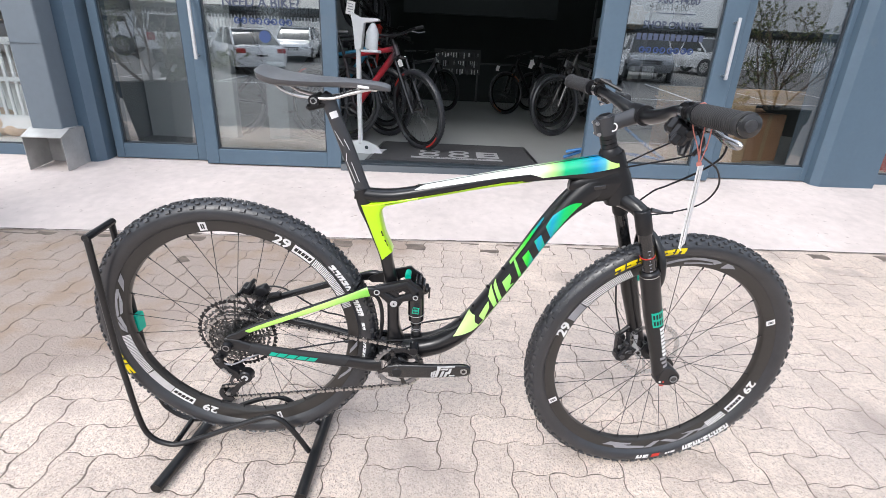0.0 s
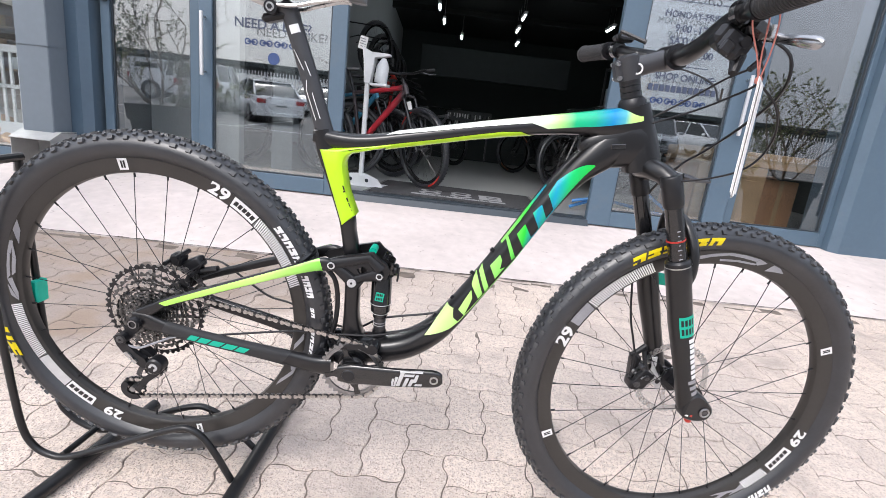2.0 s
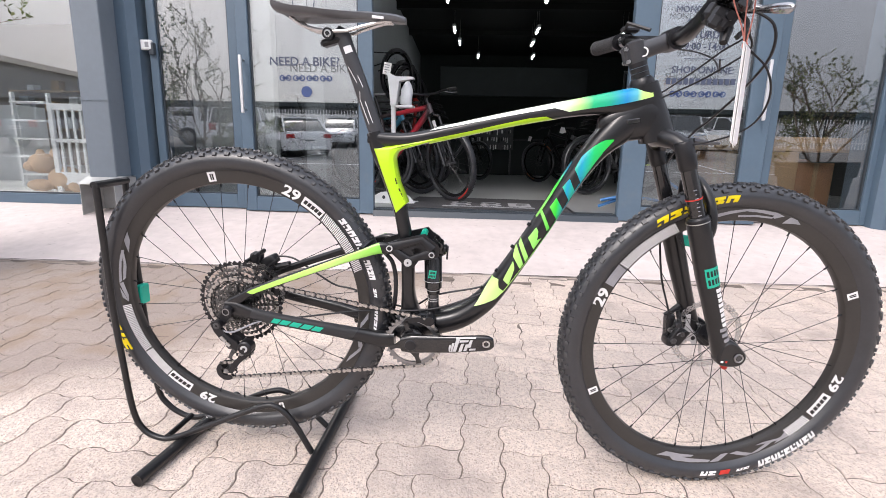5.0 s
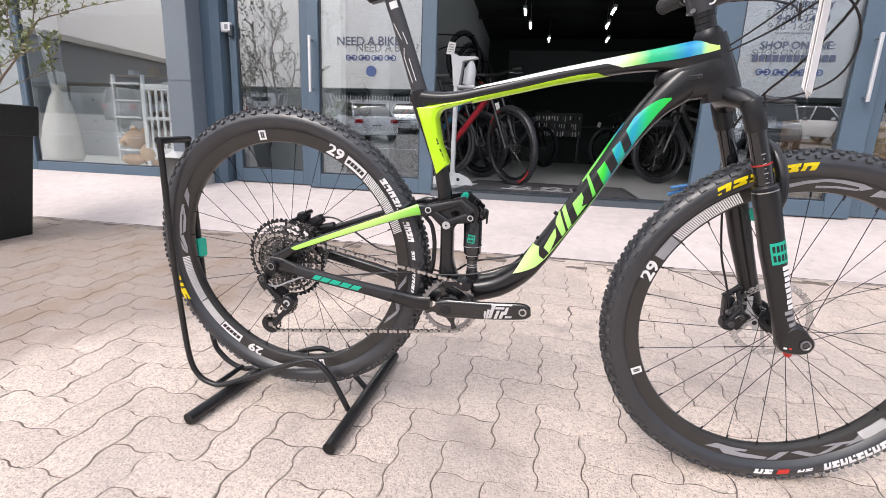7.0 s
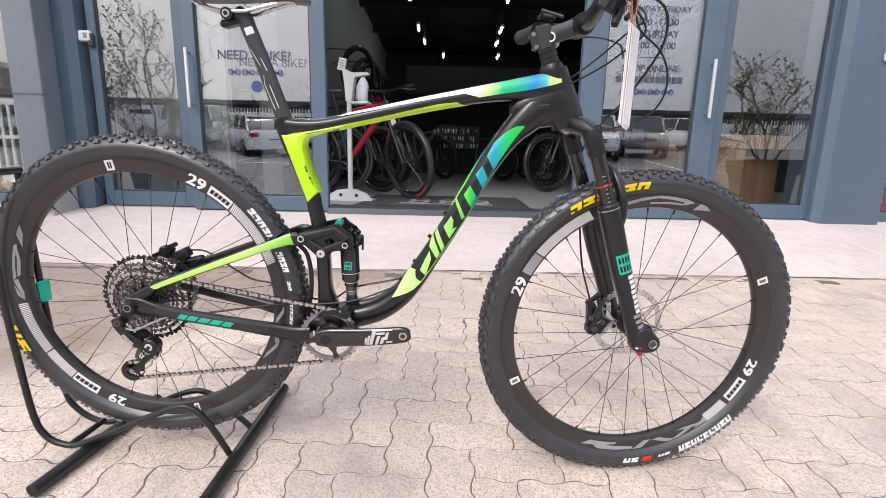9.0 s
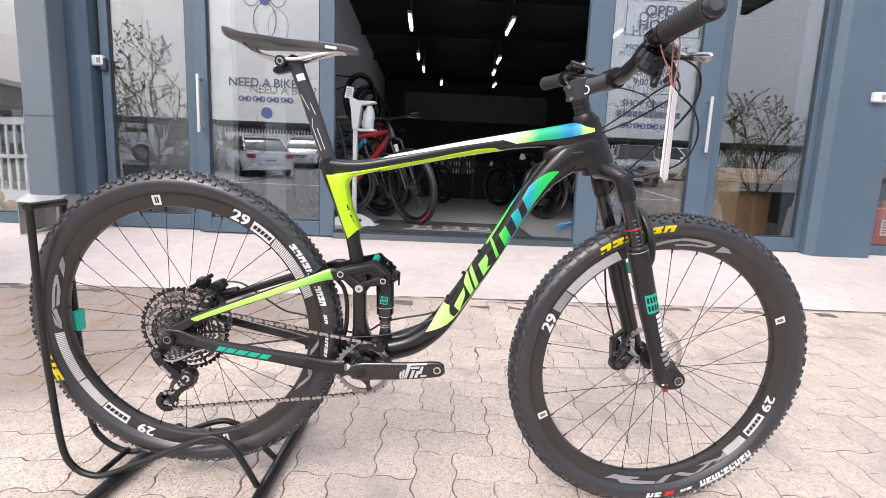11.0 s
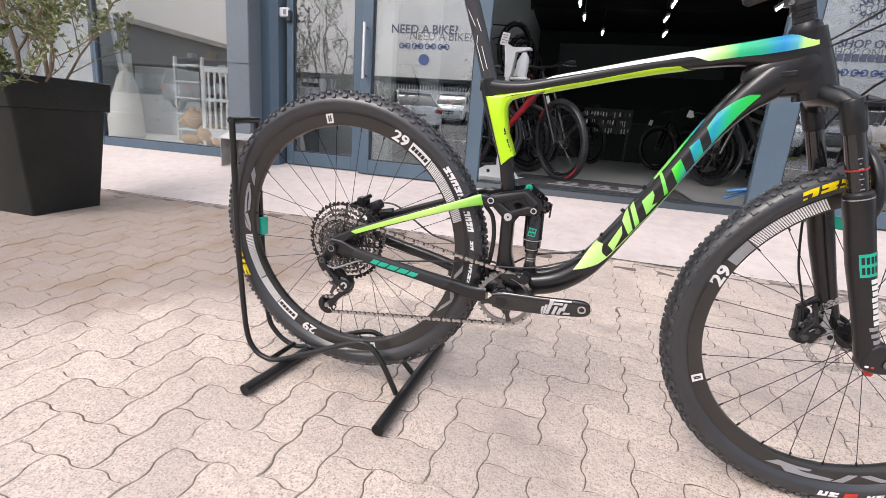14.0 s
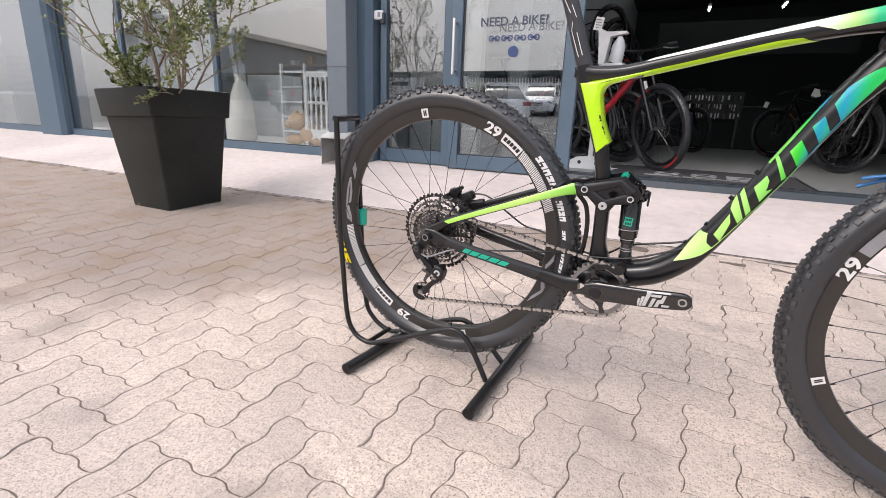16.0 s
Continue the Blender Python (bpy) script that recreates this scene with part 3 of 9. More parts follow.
def leaf(name, x0, x1, y, stile_l, stile_r, z0=0.29, rail=0.115, z1=3.35, lab="", thick=0.06):
    """A glazed metal leaf: stiles, rails, bead and pane."""
    root = thing(name, Matrix.Translation((x0, y, z0)), lab, "door" if "door" in name else "window")
    root["kind"] = "structure"
    w, h = x1 - x0, z1 - z0
    g = Mesh()
    bar(g, 0, stile_l, 0, h, -thick / 2, thick / 2)
    part("stile", g, FRAME_BLUE, root)
    g = Mesh()
    bar(g, w - stile_r, w, 0, h, -thick / 2, thick / 2)
    part("stile", g, FRAME_BLUE, root)
    g = Mesh()
    bar(g, stile_l, w - stile_r, 0, rail, -thick / 2 + 0.002, thick / 2 - 0.002)
    part("bottom_rail", g, FRAME_BLUE, root)
    g = Mesh()
    bar(g, stile_l, w - stile_r, h - 0.1, h, -thick / 2 + 0.002, thick / 2 - 0.002)
    part("top_rail", g, FRAME_BLUE, root)
    g = Mesh()
    e = 0.012
    for a in ((stile_l, stile_l + e, rail, h - 0.1), (w - stile_r - e, w - stile_r, rail, h - 0.1), (stile_l + e, w - stile_r - e, rail, rail + e), (stile_l + e, w - stile_r - e, h - 0.1 - e, h - 0.1)):
        bar(g, *a, -0.012, 0.012, 0.002)
    part("glazing_bead", g, FRAME_DARK, root, "black rubber glazing bead")
    g = Mesh()
    bar(g, stile_l + 0.006, w - stile_r - 0.006, rail + 0.006, h - 0.106, -0.003, 0.003, 0)
    p = part("pane", g, GLASS, root, "clear reflective glass pane", smooth=0)
    p.visible_shadow = False
    return root


def inner_pane(root, x0, x1, z0, z1):
    """Second sheet of the double glazing."""
    g = Mesh()
    bar(g, x0, x1, z0, z1, 0.017, 0.022, 0)
    p = part("inner_pane", g, GLASS, root, "clear inner glass pane", smooth=0)
    p.visible_shadow = False


def pull_handle(root, x, z0, z1, y):
    g = Mesh()
    g.box((x, y - 0.06, (z0 + z1) / 2), (0.022, 0.022, z1 - z0), 0.004)
    h = part("pull_handle", g, BRUSHED, root, "brushed steel pull handle")
    for z in (z0 + 0.03, z1 - 0.03):
        s = Mesh()
        s.cyl((x, y - 0.05, z), (x, y, z), 0.008, n=10)
        part("standoff", s, STEEL, h)


d1 = leaf("door_1", -2.335, -1.56, 4.17, 0.065, 0.13, lab="fixed glazed door leaf in a slate-blue metal frame")
d2 = leaf("door_2", -1.585, -0.53, 4.085, 0.095, 0.11, z0=0.283, lab="glazed sliding door leaf with vinyl lettering, pushed open")
d3 = leaf("door_3", 1.41, 2.472, 4.085, 0.18, 0.165, z0=0.283, lab="glazed sliding door leaf with opening hours, pushed open")
d4 = leaf("door_4", 2.443, 3.372, 4.17, 0.14, 0.045, lab="fixed glazed door leaf in a slate-blue metal frame")
inner_pane(d2, 0.1, 0.94, 0.12, 2.96)
inner_pane(d3, 0.185, 0.945, 0.12, 2.96)
pull_handle(d1, -1.535 + 2.335, 1.05 - 0.29, 1.475 - 0.29, -0.115)
pull_handle(d4, 2.388 - 2.443, 1.065 - 0.29, 1.49 - 0.29, -0.115)
g = Mesh()
g.box((0.5, 4.17, 3.4), (5.7, 0.14, 0.1), 0.004)
solid("door_header", g, [FRAME_BLUE], "slate-blue head rail over the sliding doors", kind="structure")
g = Mesh()
g.prism([(4.02, ground_z(4.02) + 0.001), (4.2, FLOOR_Z - 0.02), (4.2, FLOOR_Z + 0.006), (4.05, FLOOR_Z - 0.006)], -0.53, 1.42, plane='YZ')
g.box((0.445, 4.075, FLOOR_Z + 0.001), (1.94, 0.012, 0.014), 0.002)
solid("door_sill", g, [FRAME_DARK], "dark metal track sill of the open doorway", kind="structure")

wins = [("window_1", -4.52, -2.86, 4.17), ("window_2", -6.18, -4.52, 4.17), ("window_3", -7.56, -6.18, 4.17), ("window_4", -10.3, -8.14, 4.17), ("window_5", -12.2, -10.3, 4.17), ("window_6", 3.92, 5.9, 4.17), ("window_7", 5.9, 7.92, 4.17)]
for n_, a, b_, y_ in wins:
    leaf(n_, a, b_, y_, 0.035, 0.035, z0=0.28, rail=0.085, lab="tall shop window in a slate-blue metal frame")

# downpipe beside the column
g = Mesh()
bar(g, -2.722, -2.505, 0.52, 3.4, 3.86, 4.03, 0.006)
g.box((-2.6135, 3.9425, 1.11), (0.223, 0.176, 0.005))
dp = solid("downpipe", g, [CLADDING], "grey boxed sheet-metal downpipe beside the column", "downpipe")
g = Mesh()
t_ = 0.004
zb = ground_z(3.78) + 0.002
xl, xr = -2.745, -2.468


def sheet(g, pts, off):
    """A thin sheet: an outline and its copy moved by off."""
    n = len(pts)
    g.add([tuple(p) for p in pts] + [tuple(a + b for a, b in zip(p, off)) for p in pts], [tuple(range(n)), tuple(range(2 * n - 1, n - 1, -1))] + [(i, i + n, (i + 1) % n + n, (i + 1) % n) for i in range(n)])


for sx in (xl, xr - t_):
    sheet(g, [(sx, 3.875, 0.535), (sx, 3.775, 0.485), (sx, 3.775, zb), (sx, 4.02, zb + 0.03), (sx, 4.02, 0.535)], (t_, 0, 0))
sheet(g, [(xl - 0.003, 3.765, 0.482), (xr + 0.003, 3.765, 0.482), (xr + 0.003, 3.876, 0.538), (xl - 0.003, 3.876, 0.538)], (0, 0, 0.005))
sheet(g, [(xl, 3.876, 0.538), (xr, 3.876, 0.538), (xr, 4.02, 0.538), (xl, 4.02, 0.538)], (0, 0, 0.005))
sheet(g, [(xl + t_, 4.0, zb + 0.03), (xr - t_, 4.0, zb + 0.03), (xr - t_, 4.0, 0.535), (xl + t_, 4.0, 0.535)], (0, 0.004, 0))
sh = new("outlet_shoe", g.data("outlet_shoe", [ZINC], 20))
sh.parent = dp
tagged(sh, "open galvanised outlet shoe")


def alarm_box(x, y, z):
    root = thing("door_sensor", Matrix.Translation((x, y, z)), "small white plastic sensor box on the blue column", "sensor", "door sensors")
    g = Mesh()
    g.box((0, -0.02, 0), (0.105, 0.04, 0.075), 0.008)
    part("housing", g, WHITE, root)
    g = Mesh()
    g.box((0.02, -0.041, 0), (0.03, 0.003, 0.04), 0.001)
    part("panel", g, GREY_PRINT, root, "grey printed label")


alarm_box(-2.345, 4.14, 1.562)
alarm_box(3.72, 4.03, 1.545)
for z_ in (1.979, 1.318):
    g = Mesh()
    bar(g, 2.507 - 0.009, 2.507 + 0.009, z_ - 0.02, z_ + 0.02, 4.13, 4.141, 0.003)
    solid("drain_cap", g, [WHITE], "small white plastic cap on the door frame", "cap", "frame caps")
g = Mesh()
bar(g, -2.318, -2.278, 1.49, 1.58, 4.105, 4.14, 0.004)
solid("lock_keeper", g, [FRAME_DARK], "small dark metal lock keeper on the door frame", "lock")

# ---- the bicycle on its stand ----
BIKE = Matrix(((0.98048, 0.02382, 0.05037, -0.31891), (-0.01934, 0.97808, -0.08610, 1.38643), (-0.05225, 0.08497, 0.97698, 0.40310), (0, 0, 0, 1)))
STAND = Matrix(((0.99902, 0.00921, 0.04318, -0.32700), (-0.00439, 0.99389, -0.11029, 1.37500), (-0.04393, 0.10999, 0.99296, 0.39000), (0, 0, 0, 1)))
bike = thing("mountain_bicycle", BIKE, "black full-suspension mountain bicycle with lime, green and blue graphics", "bicycle")
AX = Vector((-0.375, 0, 0.927)).normalized()
STEER = Matrix.Translation((0.862, 0, 0.56)) @ Matrix.Rotation(radians(5.4), 4, AX) @ Matrix.Translation((-0.862, 0, -0.56))


def sweep(stations, n=20, p=2.6):
    """Rings of a hydroformed tube; station: (x, z, dx, dz, half height, half width, side offset)."""
    rings = []
    for x, z, dx, dz, hh, hw, *off in stations:
        o = off[0] if off else 0.0
        d = Vector((dx, 0, dz)).normalized()
        nrm = Vector((-d.z, 0, d.x))
        ring = []
        for i in range(n):
            a = 2 * math.pi * i / n
            c, s = math.cos(a), math.sin(a)
            ring.append(Vector((x, o, z)) + nrm * (hh * math.copysign(abs(s) ** (2 / p), s)) + Vector((0, hw * math.copysign(abs(c) ** (2 / p), c), 0)))
        rings.append(ring)
    return rings


def spline(keys, steps=6):
    """Catmull-Rom through stations of equal length."""
    out = []
    for i in range(len(keys) - 1):
        k0, k1, k2, k3 = keys[max(i - 1, 0)], keys[i], keys[i + 1], keys[min(i + 2, len(keys) - 1)]
        for j in range(steps):
            t = j / steps
            out.append(tuple(0.5 * (2 * b + (c - a) * t + (2 * a - 5 * b + 4 * c - d) * t * t + (3 * b - a - 3 * c + d) * t ** 3) for a, b, c, d in zip(k0, k1, k2, k3)))
    out.append(tuple(keys[-1]))
    return out


def stations(keys, steps=6):
    """Keys (x, z, half height, half width, offset) to sweep stations, with directions from the path."""
    pts = spline(keys, steps)
    out = []
    for i, (x, z, hh, hw, o) in enumerate(pts):
        a, b = pts[max(i - 1, 0)], pts[min(i + 1, len(pts) - 1)]
        out.append((x, z, b[0] - a[0], b[1] - a[1], hh, hw, o))
    return out


def skin_patch(sts, s0, s1, a0, a1, lift=0.0008, p=2.6, skew=0.0, n_s=24, n_a=8, side=-1, b0=None, b1=None):
    """A thin graphic that follows a tube's skin: from s0 to s1 along it (0 to 1) and between the heights a0 and a1 (-1 bottom to 1 top) on one side; b0, b1: other heights at the far end."""
    b0, b1 = a0 if b0 is None else b0, a1 if b1 is None else b1
    vs, fs = [], []
    for i in range(n_s + 1):
        for j in range(n_a + 1):
            e = i / n_s
            lo, hi = a0 + (b0 - a0) * e, a1 + (b1 - a1) * e
            v = lo + (hi - lo) * j / n_a
            s = s0 + (s1 - s0) * i / n_s + skew * (j / n_a - 0.5)
            f = max(0.0, min(1.0, s)) * (len(sts) - 1)
            k = min(int(f), len(sts) - 2)
            q = [a + (b - a) * (f - k) for a, b in zip(sts[k], sts[k + 1])]
            x, z, dx, dz, hh, hw, o = q
            d = Vector((dx, 0, dz)).normalized()
            nrm = Vector((-d.z, 0, d.x))
            vv = max(-0.999, min(0.999, v))
            sn = math.copysign(abs(vv) ** (p / 2), vv)
            wide = (1 - sn * sn) ** (1 / p) if abs(sn) < 1 else 0
            nn = nrm * (vv * (hh + lift)) + Vector((0, side * wide * (hw + lift), 0))
            vs.append(Vector((x, o, z)) + nn)
    m = n_a + 1
    for i in range(n_s):
        for j in range(n_a):
            fs.append((i * m + j, i * m + j + 1, (i + 1) * m + j + 1, (i + 1) * m + j))
    return vs, fs


def skin_quad(g, sts, quad, lift=0.0011, p=2.6, n_s=14, n_a=12, sides=(-1, 1)):
    """A graphic on a tube's skin, from its four corners as seen from the side; corners past the edge fold round the tube."""
    def place(x, z):
        best = None
        for k in range(len(sts) - 1):
            a, b = sts[k], sts[k + 1]
            dx, dz = b[0] - a[0], b[1] - a[1]
            ll = dx * dx + dz * dz
            f = max(0.0, min(1.0, ((x - a[0]) * dx + (z - a[1]) * dz) / ll))
            px, pz = x - a[0] - dx * f, z - a[1] - dz * f
            d2 = px * px + pz * pz
            if best is None or d2 < best[0]:
                ln = math.sqrt(ll)
                best = (d2, (k + f) / (len(sts) - 1), (-dz * px + dx * pz) / ln / (a[4] + (b[4] - a[4]) * f))
        return best[1], best[2]
    c = [place(x, z) for x, z in quad]
    for sd in sides:
        vs = []
        for i in range(n_s + 1):
            e = i / n_s
            lo = [c[0][k] + (c[1][k] - c[0][k]) * e for k in (0, 1)]
            hi = [c[3][k] + (c[2][k] - c[3][k]) * e for k in (0, 1)]
            for j in range(n_a + 1):
                w = j / n_a
                s = lo[0] + (hi[0] - lo[0]) * w
                t0, t1 = [math.asin(math.copysign(min(0.9999, abs(v)) ** (p / 2), v)) for v in (lo[1], hi[1])]
                v = math.sin(t0 + (t1 - t0) * w)
                v = math.copysign(abs(v) ** (2 / p), v)
                f = max(0.0, min(1.0, s)) * (len(sts) - 1)
                k = min(int(f), len(sts) - 2)
                x, z, dx, dz, hh, hw, o = [a + (b - a) * (f - k) for a, b in zip(sts[k], sts[k + 1])]
                d = Vector((dx, 0, dz)).normalized()
                vv = max(-0.999, min(0.999, v))
                wide = (1 - abs(vv) ** p) ** (1 / p)
                vs.append(Vector((x, o, z)) + Vector((-d.z, 0, d.x)) * (vv * (hh + lift)) + Vector((0, sd * wide * (hw + lift), 0)))
        m = n_a + 1
        g.add(vs, [(i * m + j, i * m + j + 1, (i + 1) * m + j + 1, (i + 1) * m + j) for i in range(n_s) for j in range(n_a)])


TT = stations([(0.302, 0.4145, 0.0152, 0.018, 0), (0.345, 0.4105, 0.0160, 0.0195, 0), (0.40, 0.4160, 0.0152, 0.0202, 0), (0.484, 0.4385, 0.0148, 0.021, 0), (0.596, 0.470, 0.0148, 0.022, 0), (0.70, 0.496, 0.0162, 0.024, 0), (0.78, 0.513, 0.020, 0.026, 0), (0.84, 0.521, 0.028, 0.027, 0), (0.886, 0.526, 0.032, 0.025, 0)])
ST = stations([(0.313, 0.425, 0.017, 0.019, 0), (0.3265, 0.385, 0.0185, 0.019, 0), (0.3415, 0.35, 0.0168, 0.019, 0), (0.3567, 0.3136, 0.0168, 0.018, 0), (0.3755, 0.267, 0.0165, 0.018, 0), (0.3830, 0.235, 0.0152, 0.018, 0), (0.393, 0.193, 0.0163, 0.018, 0), (0.400, 0.15, 0.016, 0.019, 0), (0.403, 0.11, 0.0158, 0.019, 0), (0.407, 0.05, 0.0168, 0.021, 0), (0.415, 0.0, 0.026, 0.026, 0), (0.421, -0.025, 0.03, 0.034, 0)])
DT = stations([(0.866, 0.502, 0.036, 0.026, 0), (0.828, 0.464, 0.032, 0.03, 0), (0.792, 0.423, 0.0255, 0.031, 0), (0.7505, 0.354, 0.0222, 0.031, 0), (0.6985, 0.248, 0.0218, 0.031, 0), (0.649, 0.154, 0.0222, 0.031, 0), (0.613, 0.09, 0.0245, 0.032, 0), (0.581, 0.046, 0.0262, 0.033, 0), (0.534, 0.008, 0.0275, 0.034, 0), (0.478, -0.012, 0.0285, 0.036, 0), (0.43, -0.021, 0.03, 0.037, 0)])
HT = stations([(0.9145, 0.452, 0.034, 0.029, 0), (0.909, 0.468, 0.0335, 0.0285, 0), (0.898, 0.498, 0.031, 0.0265, 0), (0.883, 0.532, 0.0275, 0.0245, 0), (0.8705, 0.561, 0.025, 0.0235, 0)])
g = Mesh()
for s_ in (TT, ST, DT, HT):
    g.ring_loft(sweep(s_))
# moulded web where the tubes run into the head
web = []
for x_, z0, z1, hw in spline([(0.789, 0.470, 0.487, 0.010), (0.797, 0.458, 0.497, 0.017), (0.812, 0.446, 0.508, 0.0225), (0.835, 0.4425, 0.522, 0.026), (0.862, 0.446, 0.536, 0.0275), (0.89, 0.453, 0.54, 0.027), (0.91, 0.462, 0.525, 0.025)], 4):
    ring = []
    for i in range(24):
        a = 2 * math.pi * i / 24
        c, s_ = math.cos(a), math.sin(a)
        ring.append((x_, hw * math.copysign(abs(c) ** 0.7, c), (z0 + z1) / 2 + (z1 - z0) / 2 * math.copysign(abs(s_) ** 0.7, s_)))
    web.append(ring)
g.ring_loft(web)
g.cyl((0.425, -0.043, -0.042), (0.425, 0.043, -0.042), 0.029, n=28)
frame_ob = part("frame", g, CARBON, bike, "satin black carbon main frame")

g = Mesh()
for q in ([(0.436, 0.4364), (0.565, 0.4693), (0.565, 0.51), (0.455, 0.47)], [(0.565, 0.4693), (0.6925, 0.5005), (0.705, 0.54), (0.565, 0.51)], [(0.6925, 0.5005), (0.722, 0.4958), (0.735, 0.54), (0.705, 0.54)], [(0.722, 0.4958), (0.80, 0.5125), (0.80, 0.56), (0.735, 0.54)], [(0.80, 0.5125), (0.888, 0.537), (0.874, 0.565), (0.80, 0.56)]):
    skin_quad(g, TT, q)
part("top_tube_graphic", g, TOPFADE, frame_ob, "white fading to lime, green and blue")
g = Mesh()
for q in ([(0.44, 0.38), (0.542, 0.41), (0.542, 0.4485), (0.44, 0.4203)], [(0.542, 0.41), (0.66, 0.45), (0.643, 0.4775), (0.542, 0.4485)], [(0.66, 0.45), (0.706, 0.4785), (0.6775, 0.4835), (0.643, 0.4775)]):
    skin_quad(g, TT, q)
part("lower_stripe", g, LIME, frame_ob, "lime stripe under the top tube")
# flat-sided gusset where the seat tube meets the top tube, painted all over
GUSSET = [(0.3138, 0.3905), (0.3478, 0.3988), (0.3972, 0.4097), (0.447, 0.4222), (0.447, 0.4156), (0.4339, 0.4117), (0.3977, 0.3988), (0.3768, 0.3914), (0.3705, 0.3872), (0.3665, 0.3815), (0.364, 0.372), (0.3668, 0.3551), (0.3757, 0.3195), (0.3953, 0.2755), (0.369, 0.2503), (0.341, 0.3216)]
rings = []
for inset, y_ in ((0.0085, 0.0222), (0.0042, 0.0208), (0.0014, 0.0165), (0.0, 0.009), (0.0, -0.009), (0.0014, -0.0165), (0.0042, -0.0208), (0.0085, -0.0222)):
    ring = []
    for i, p in enumerate(GUSSET):
        t_ = (Vector(GUSSET[(i + 1) % len(GUSSET)]) - Vector(GUSSET[i - 1])).normalized()
        k_ = inset * (1.0 if p[0] < 0.385 else 0.5 if p[0] < 0.42 else 0.3)
        ring.append((p[0] + t_.y * k_, y_, p[1] - t_.x * k_))
    rings.append(ring)
g = Mesh()
g.ring_loft(rings)
part("seat_tube_band", g, LIME, frame_ob, "bright lime gusset and band round the seat tube")
for z0, z1, w0, w1 in ((0.331, 0.3235, 0.006, 0.008), (0.3225, 0.319, 0.004, 0.004), (0.309, 0.3015, 0.005, 0.009), (0.2995, 0.2905, 0.009, 0.007), (0.288, 0.284, 0.004, 0.006)):
    g = Mesh()
    ex = lambda z: 0.3722 + (0.3195 - z) * 0.445
    g.prism([(ex(z0) - w0, z0 - 0.002), (ex(z0), z0), (ex(z1), z1), (ex(z1) - w1, z1 - 0.002)], -0.0219, -0.0212)
    part("frame_lettering", g, CARBON, frame_ob, "dark illegible lettering block", smooth=0)
# down tube graphic: slanted plain blocks in a fading colour between two thin edge lines
for q in ([(0.5654, 0.0493), (0.6133, 0.0739), (0.6174, 0.1006), (0.5887, 0.0947)], [(0.6133, 0.0739), (0.6294, 0.0926), (0.6174, 0.1006), (0.6165, 0.098)], [(0.5887, 0.0947), (0.6174, 0.1006), (0.6154, 0.1205), (0.603, 0.12)],
          [(0.6252, 0.1204), (0.6379, 0.1088), (0.6475, 0.152), (0.6436, 0.1664)], [(0.643, 0.176), (0.6594, 0.1499), (0.6658, 0.1621), (0.6493, 0.2008)], [(0.6531, 0.2048), (0.6696, 0.167), (0.6751, 0.1789), (0.6573, 0.2172)],
          [(0.6707, 0.223), (0.6844, 0.1979), (0.6907, 0.2395), (0.6853, 0.2485)], [(0.6854, 0.2089), (0.6844, 0.1979), (0.6987, 0.2259), (0.6857, 0.218)], [(0.6907, 0.2824), (0.708, 0.2421), (0.7138, 0.2491), (0.6942, 0.2878)],
          [(0.7085, 0.2954), (0.7252, 0.2695), (0.7354, 0.2937), (0.7199, 0.3173)], [(0.7296, 0.3407), (0.7457, 0.3134), (0.7551, 0.3347), (0.7422, 0.36)], [(0.7499, 0.3806), (0.7652, 0.3526), (0.7833, 0.3891), (0.7609, 0.407)], [(0.7609, 0.407), (0.7833, 0.3891), (0.8195, 0.4477), (0.812, 0.4465)]):
    g = Mesh()
    skin_quad(g, DT, q, sides=(-1,))
    part("logo_block", g, DOWNFADE, frame_ob, "fading lime, green and blue block")
for lo, hi in (((0.686, 0.2685), (0.7098, 0.3164)), ((0.7098, 0.3164), (0.7471, 0.3942)), ((0.6294, 0.0926), (0.7154, 0.2428)), ((0.7154, 0.2428), (0.7653, 0.3518)), ((0.7653, 0.3518), (0.8203, 0.4458))):
    g = Mesh()
    w_ = 0.0016 if lo[0] in (0.6294, 0.7154, 0.7653) else 0.003
    skin_quad(g, DT, [(lo[0], lo[1]), (hi[0], hi[1]), (hi[0] - w_, hi[1] + w_ * 0.5), (lo[0] - w_, lo[1] + w_ * 0.5)], 0.001, n_s=16, n_a=2, sides=(-1,))
    part("edge_line", g, DOWNFADE, frame_ob, "thin fading lime and green line")
g = Mesh()
g.box((0.853, -0.0275, 0.486), (0.028, 0.004, 0.010), 0.0015, Matrix.Rotation(radians(-12), 4, 'Y'))
part("badge", g, GLOSS_BLACK, frame_ob)
for x, z in ((0.574, 0.089), (0.604, 0.135), (0.634, 0.196), (0.665, 0.251)):
    g = Mesh()
    g.cyl((x + 0.003, -0.004, z - 0.0005), (x + 0.012, -0.004, z - 0.0055), 0.0042, n=10)
    part("cable_guide", g, BLACK, frame_ob)

# seat post and saddle
g = Mesh()
g.ring_loft(sweep(stations([(0.319, 0.42, 0.0165, 0.015, 0), (0.3115, 0.438, 0.0165, 0.015, 0), (0.280, 0.52, 0.0158, 0.0152, 0), (0.2485, 0.596, 0.0152, 0.0152, 0), (0.2415, 0.612, 0.016, 0.016, 0), (0.228, 0.622, 0.014, 0.018, 0)]), p=2.1))
post = part("seat_post", g, CARBON_GREY, bike, "dark grey carbon seat post")
g = Mesh()
PO = stations([(0.3115, 0.438, 0.0165, 0.015, 0), (0.280, 0.52, 0.0158, 0.0152, 0), (0.2485, 0.596, 0.0152, 0.0152, 0)], 8)
g.add(*skin_patch(PO, 0.86, 0.97, -0.7, 0.3, 0.0008, p=2.1, n_s=4))
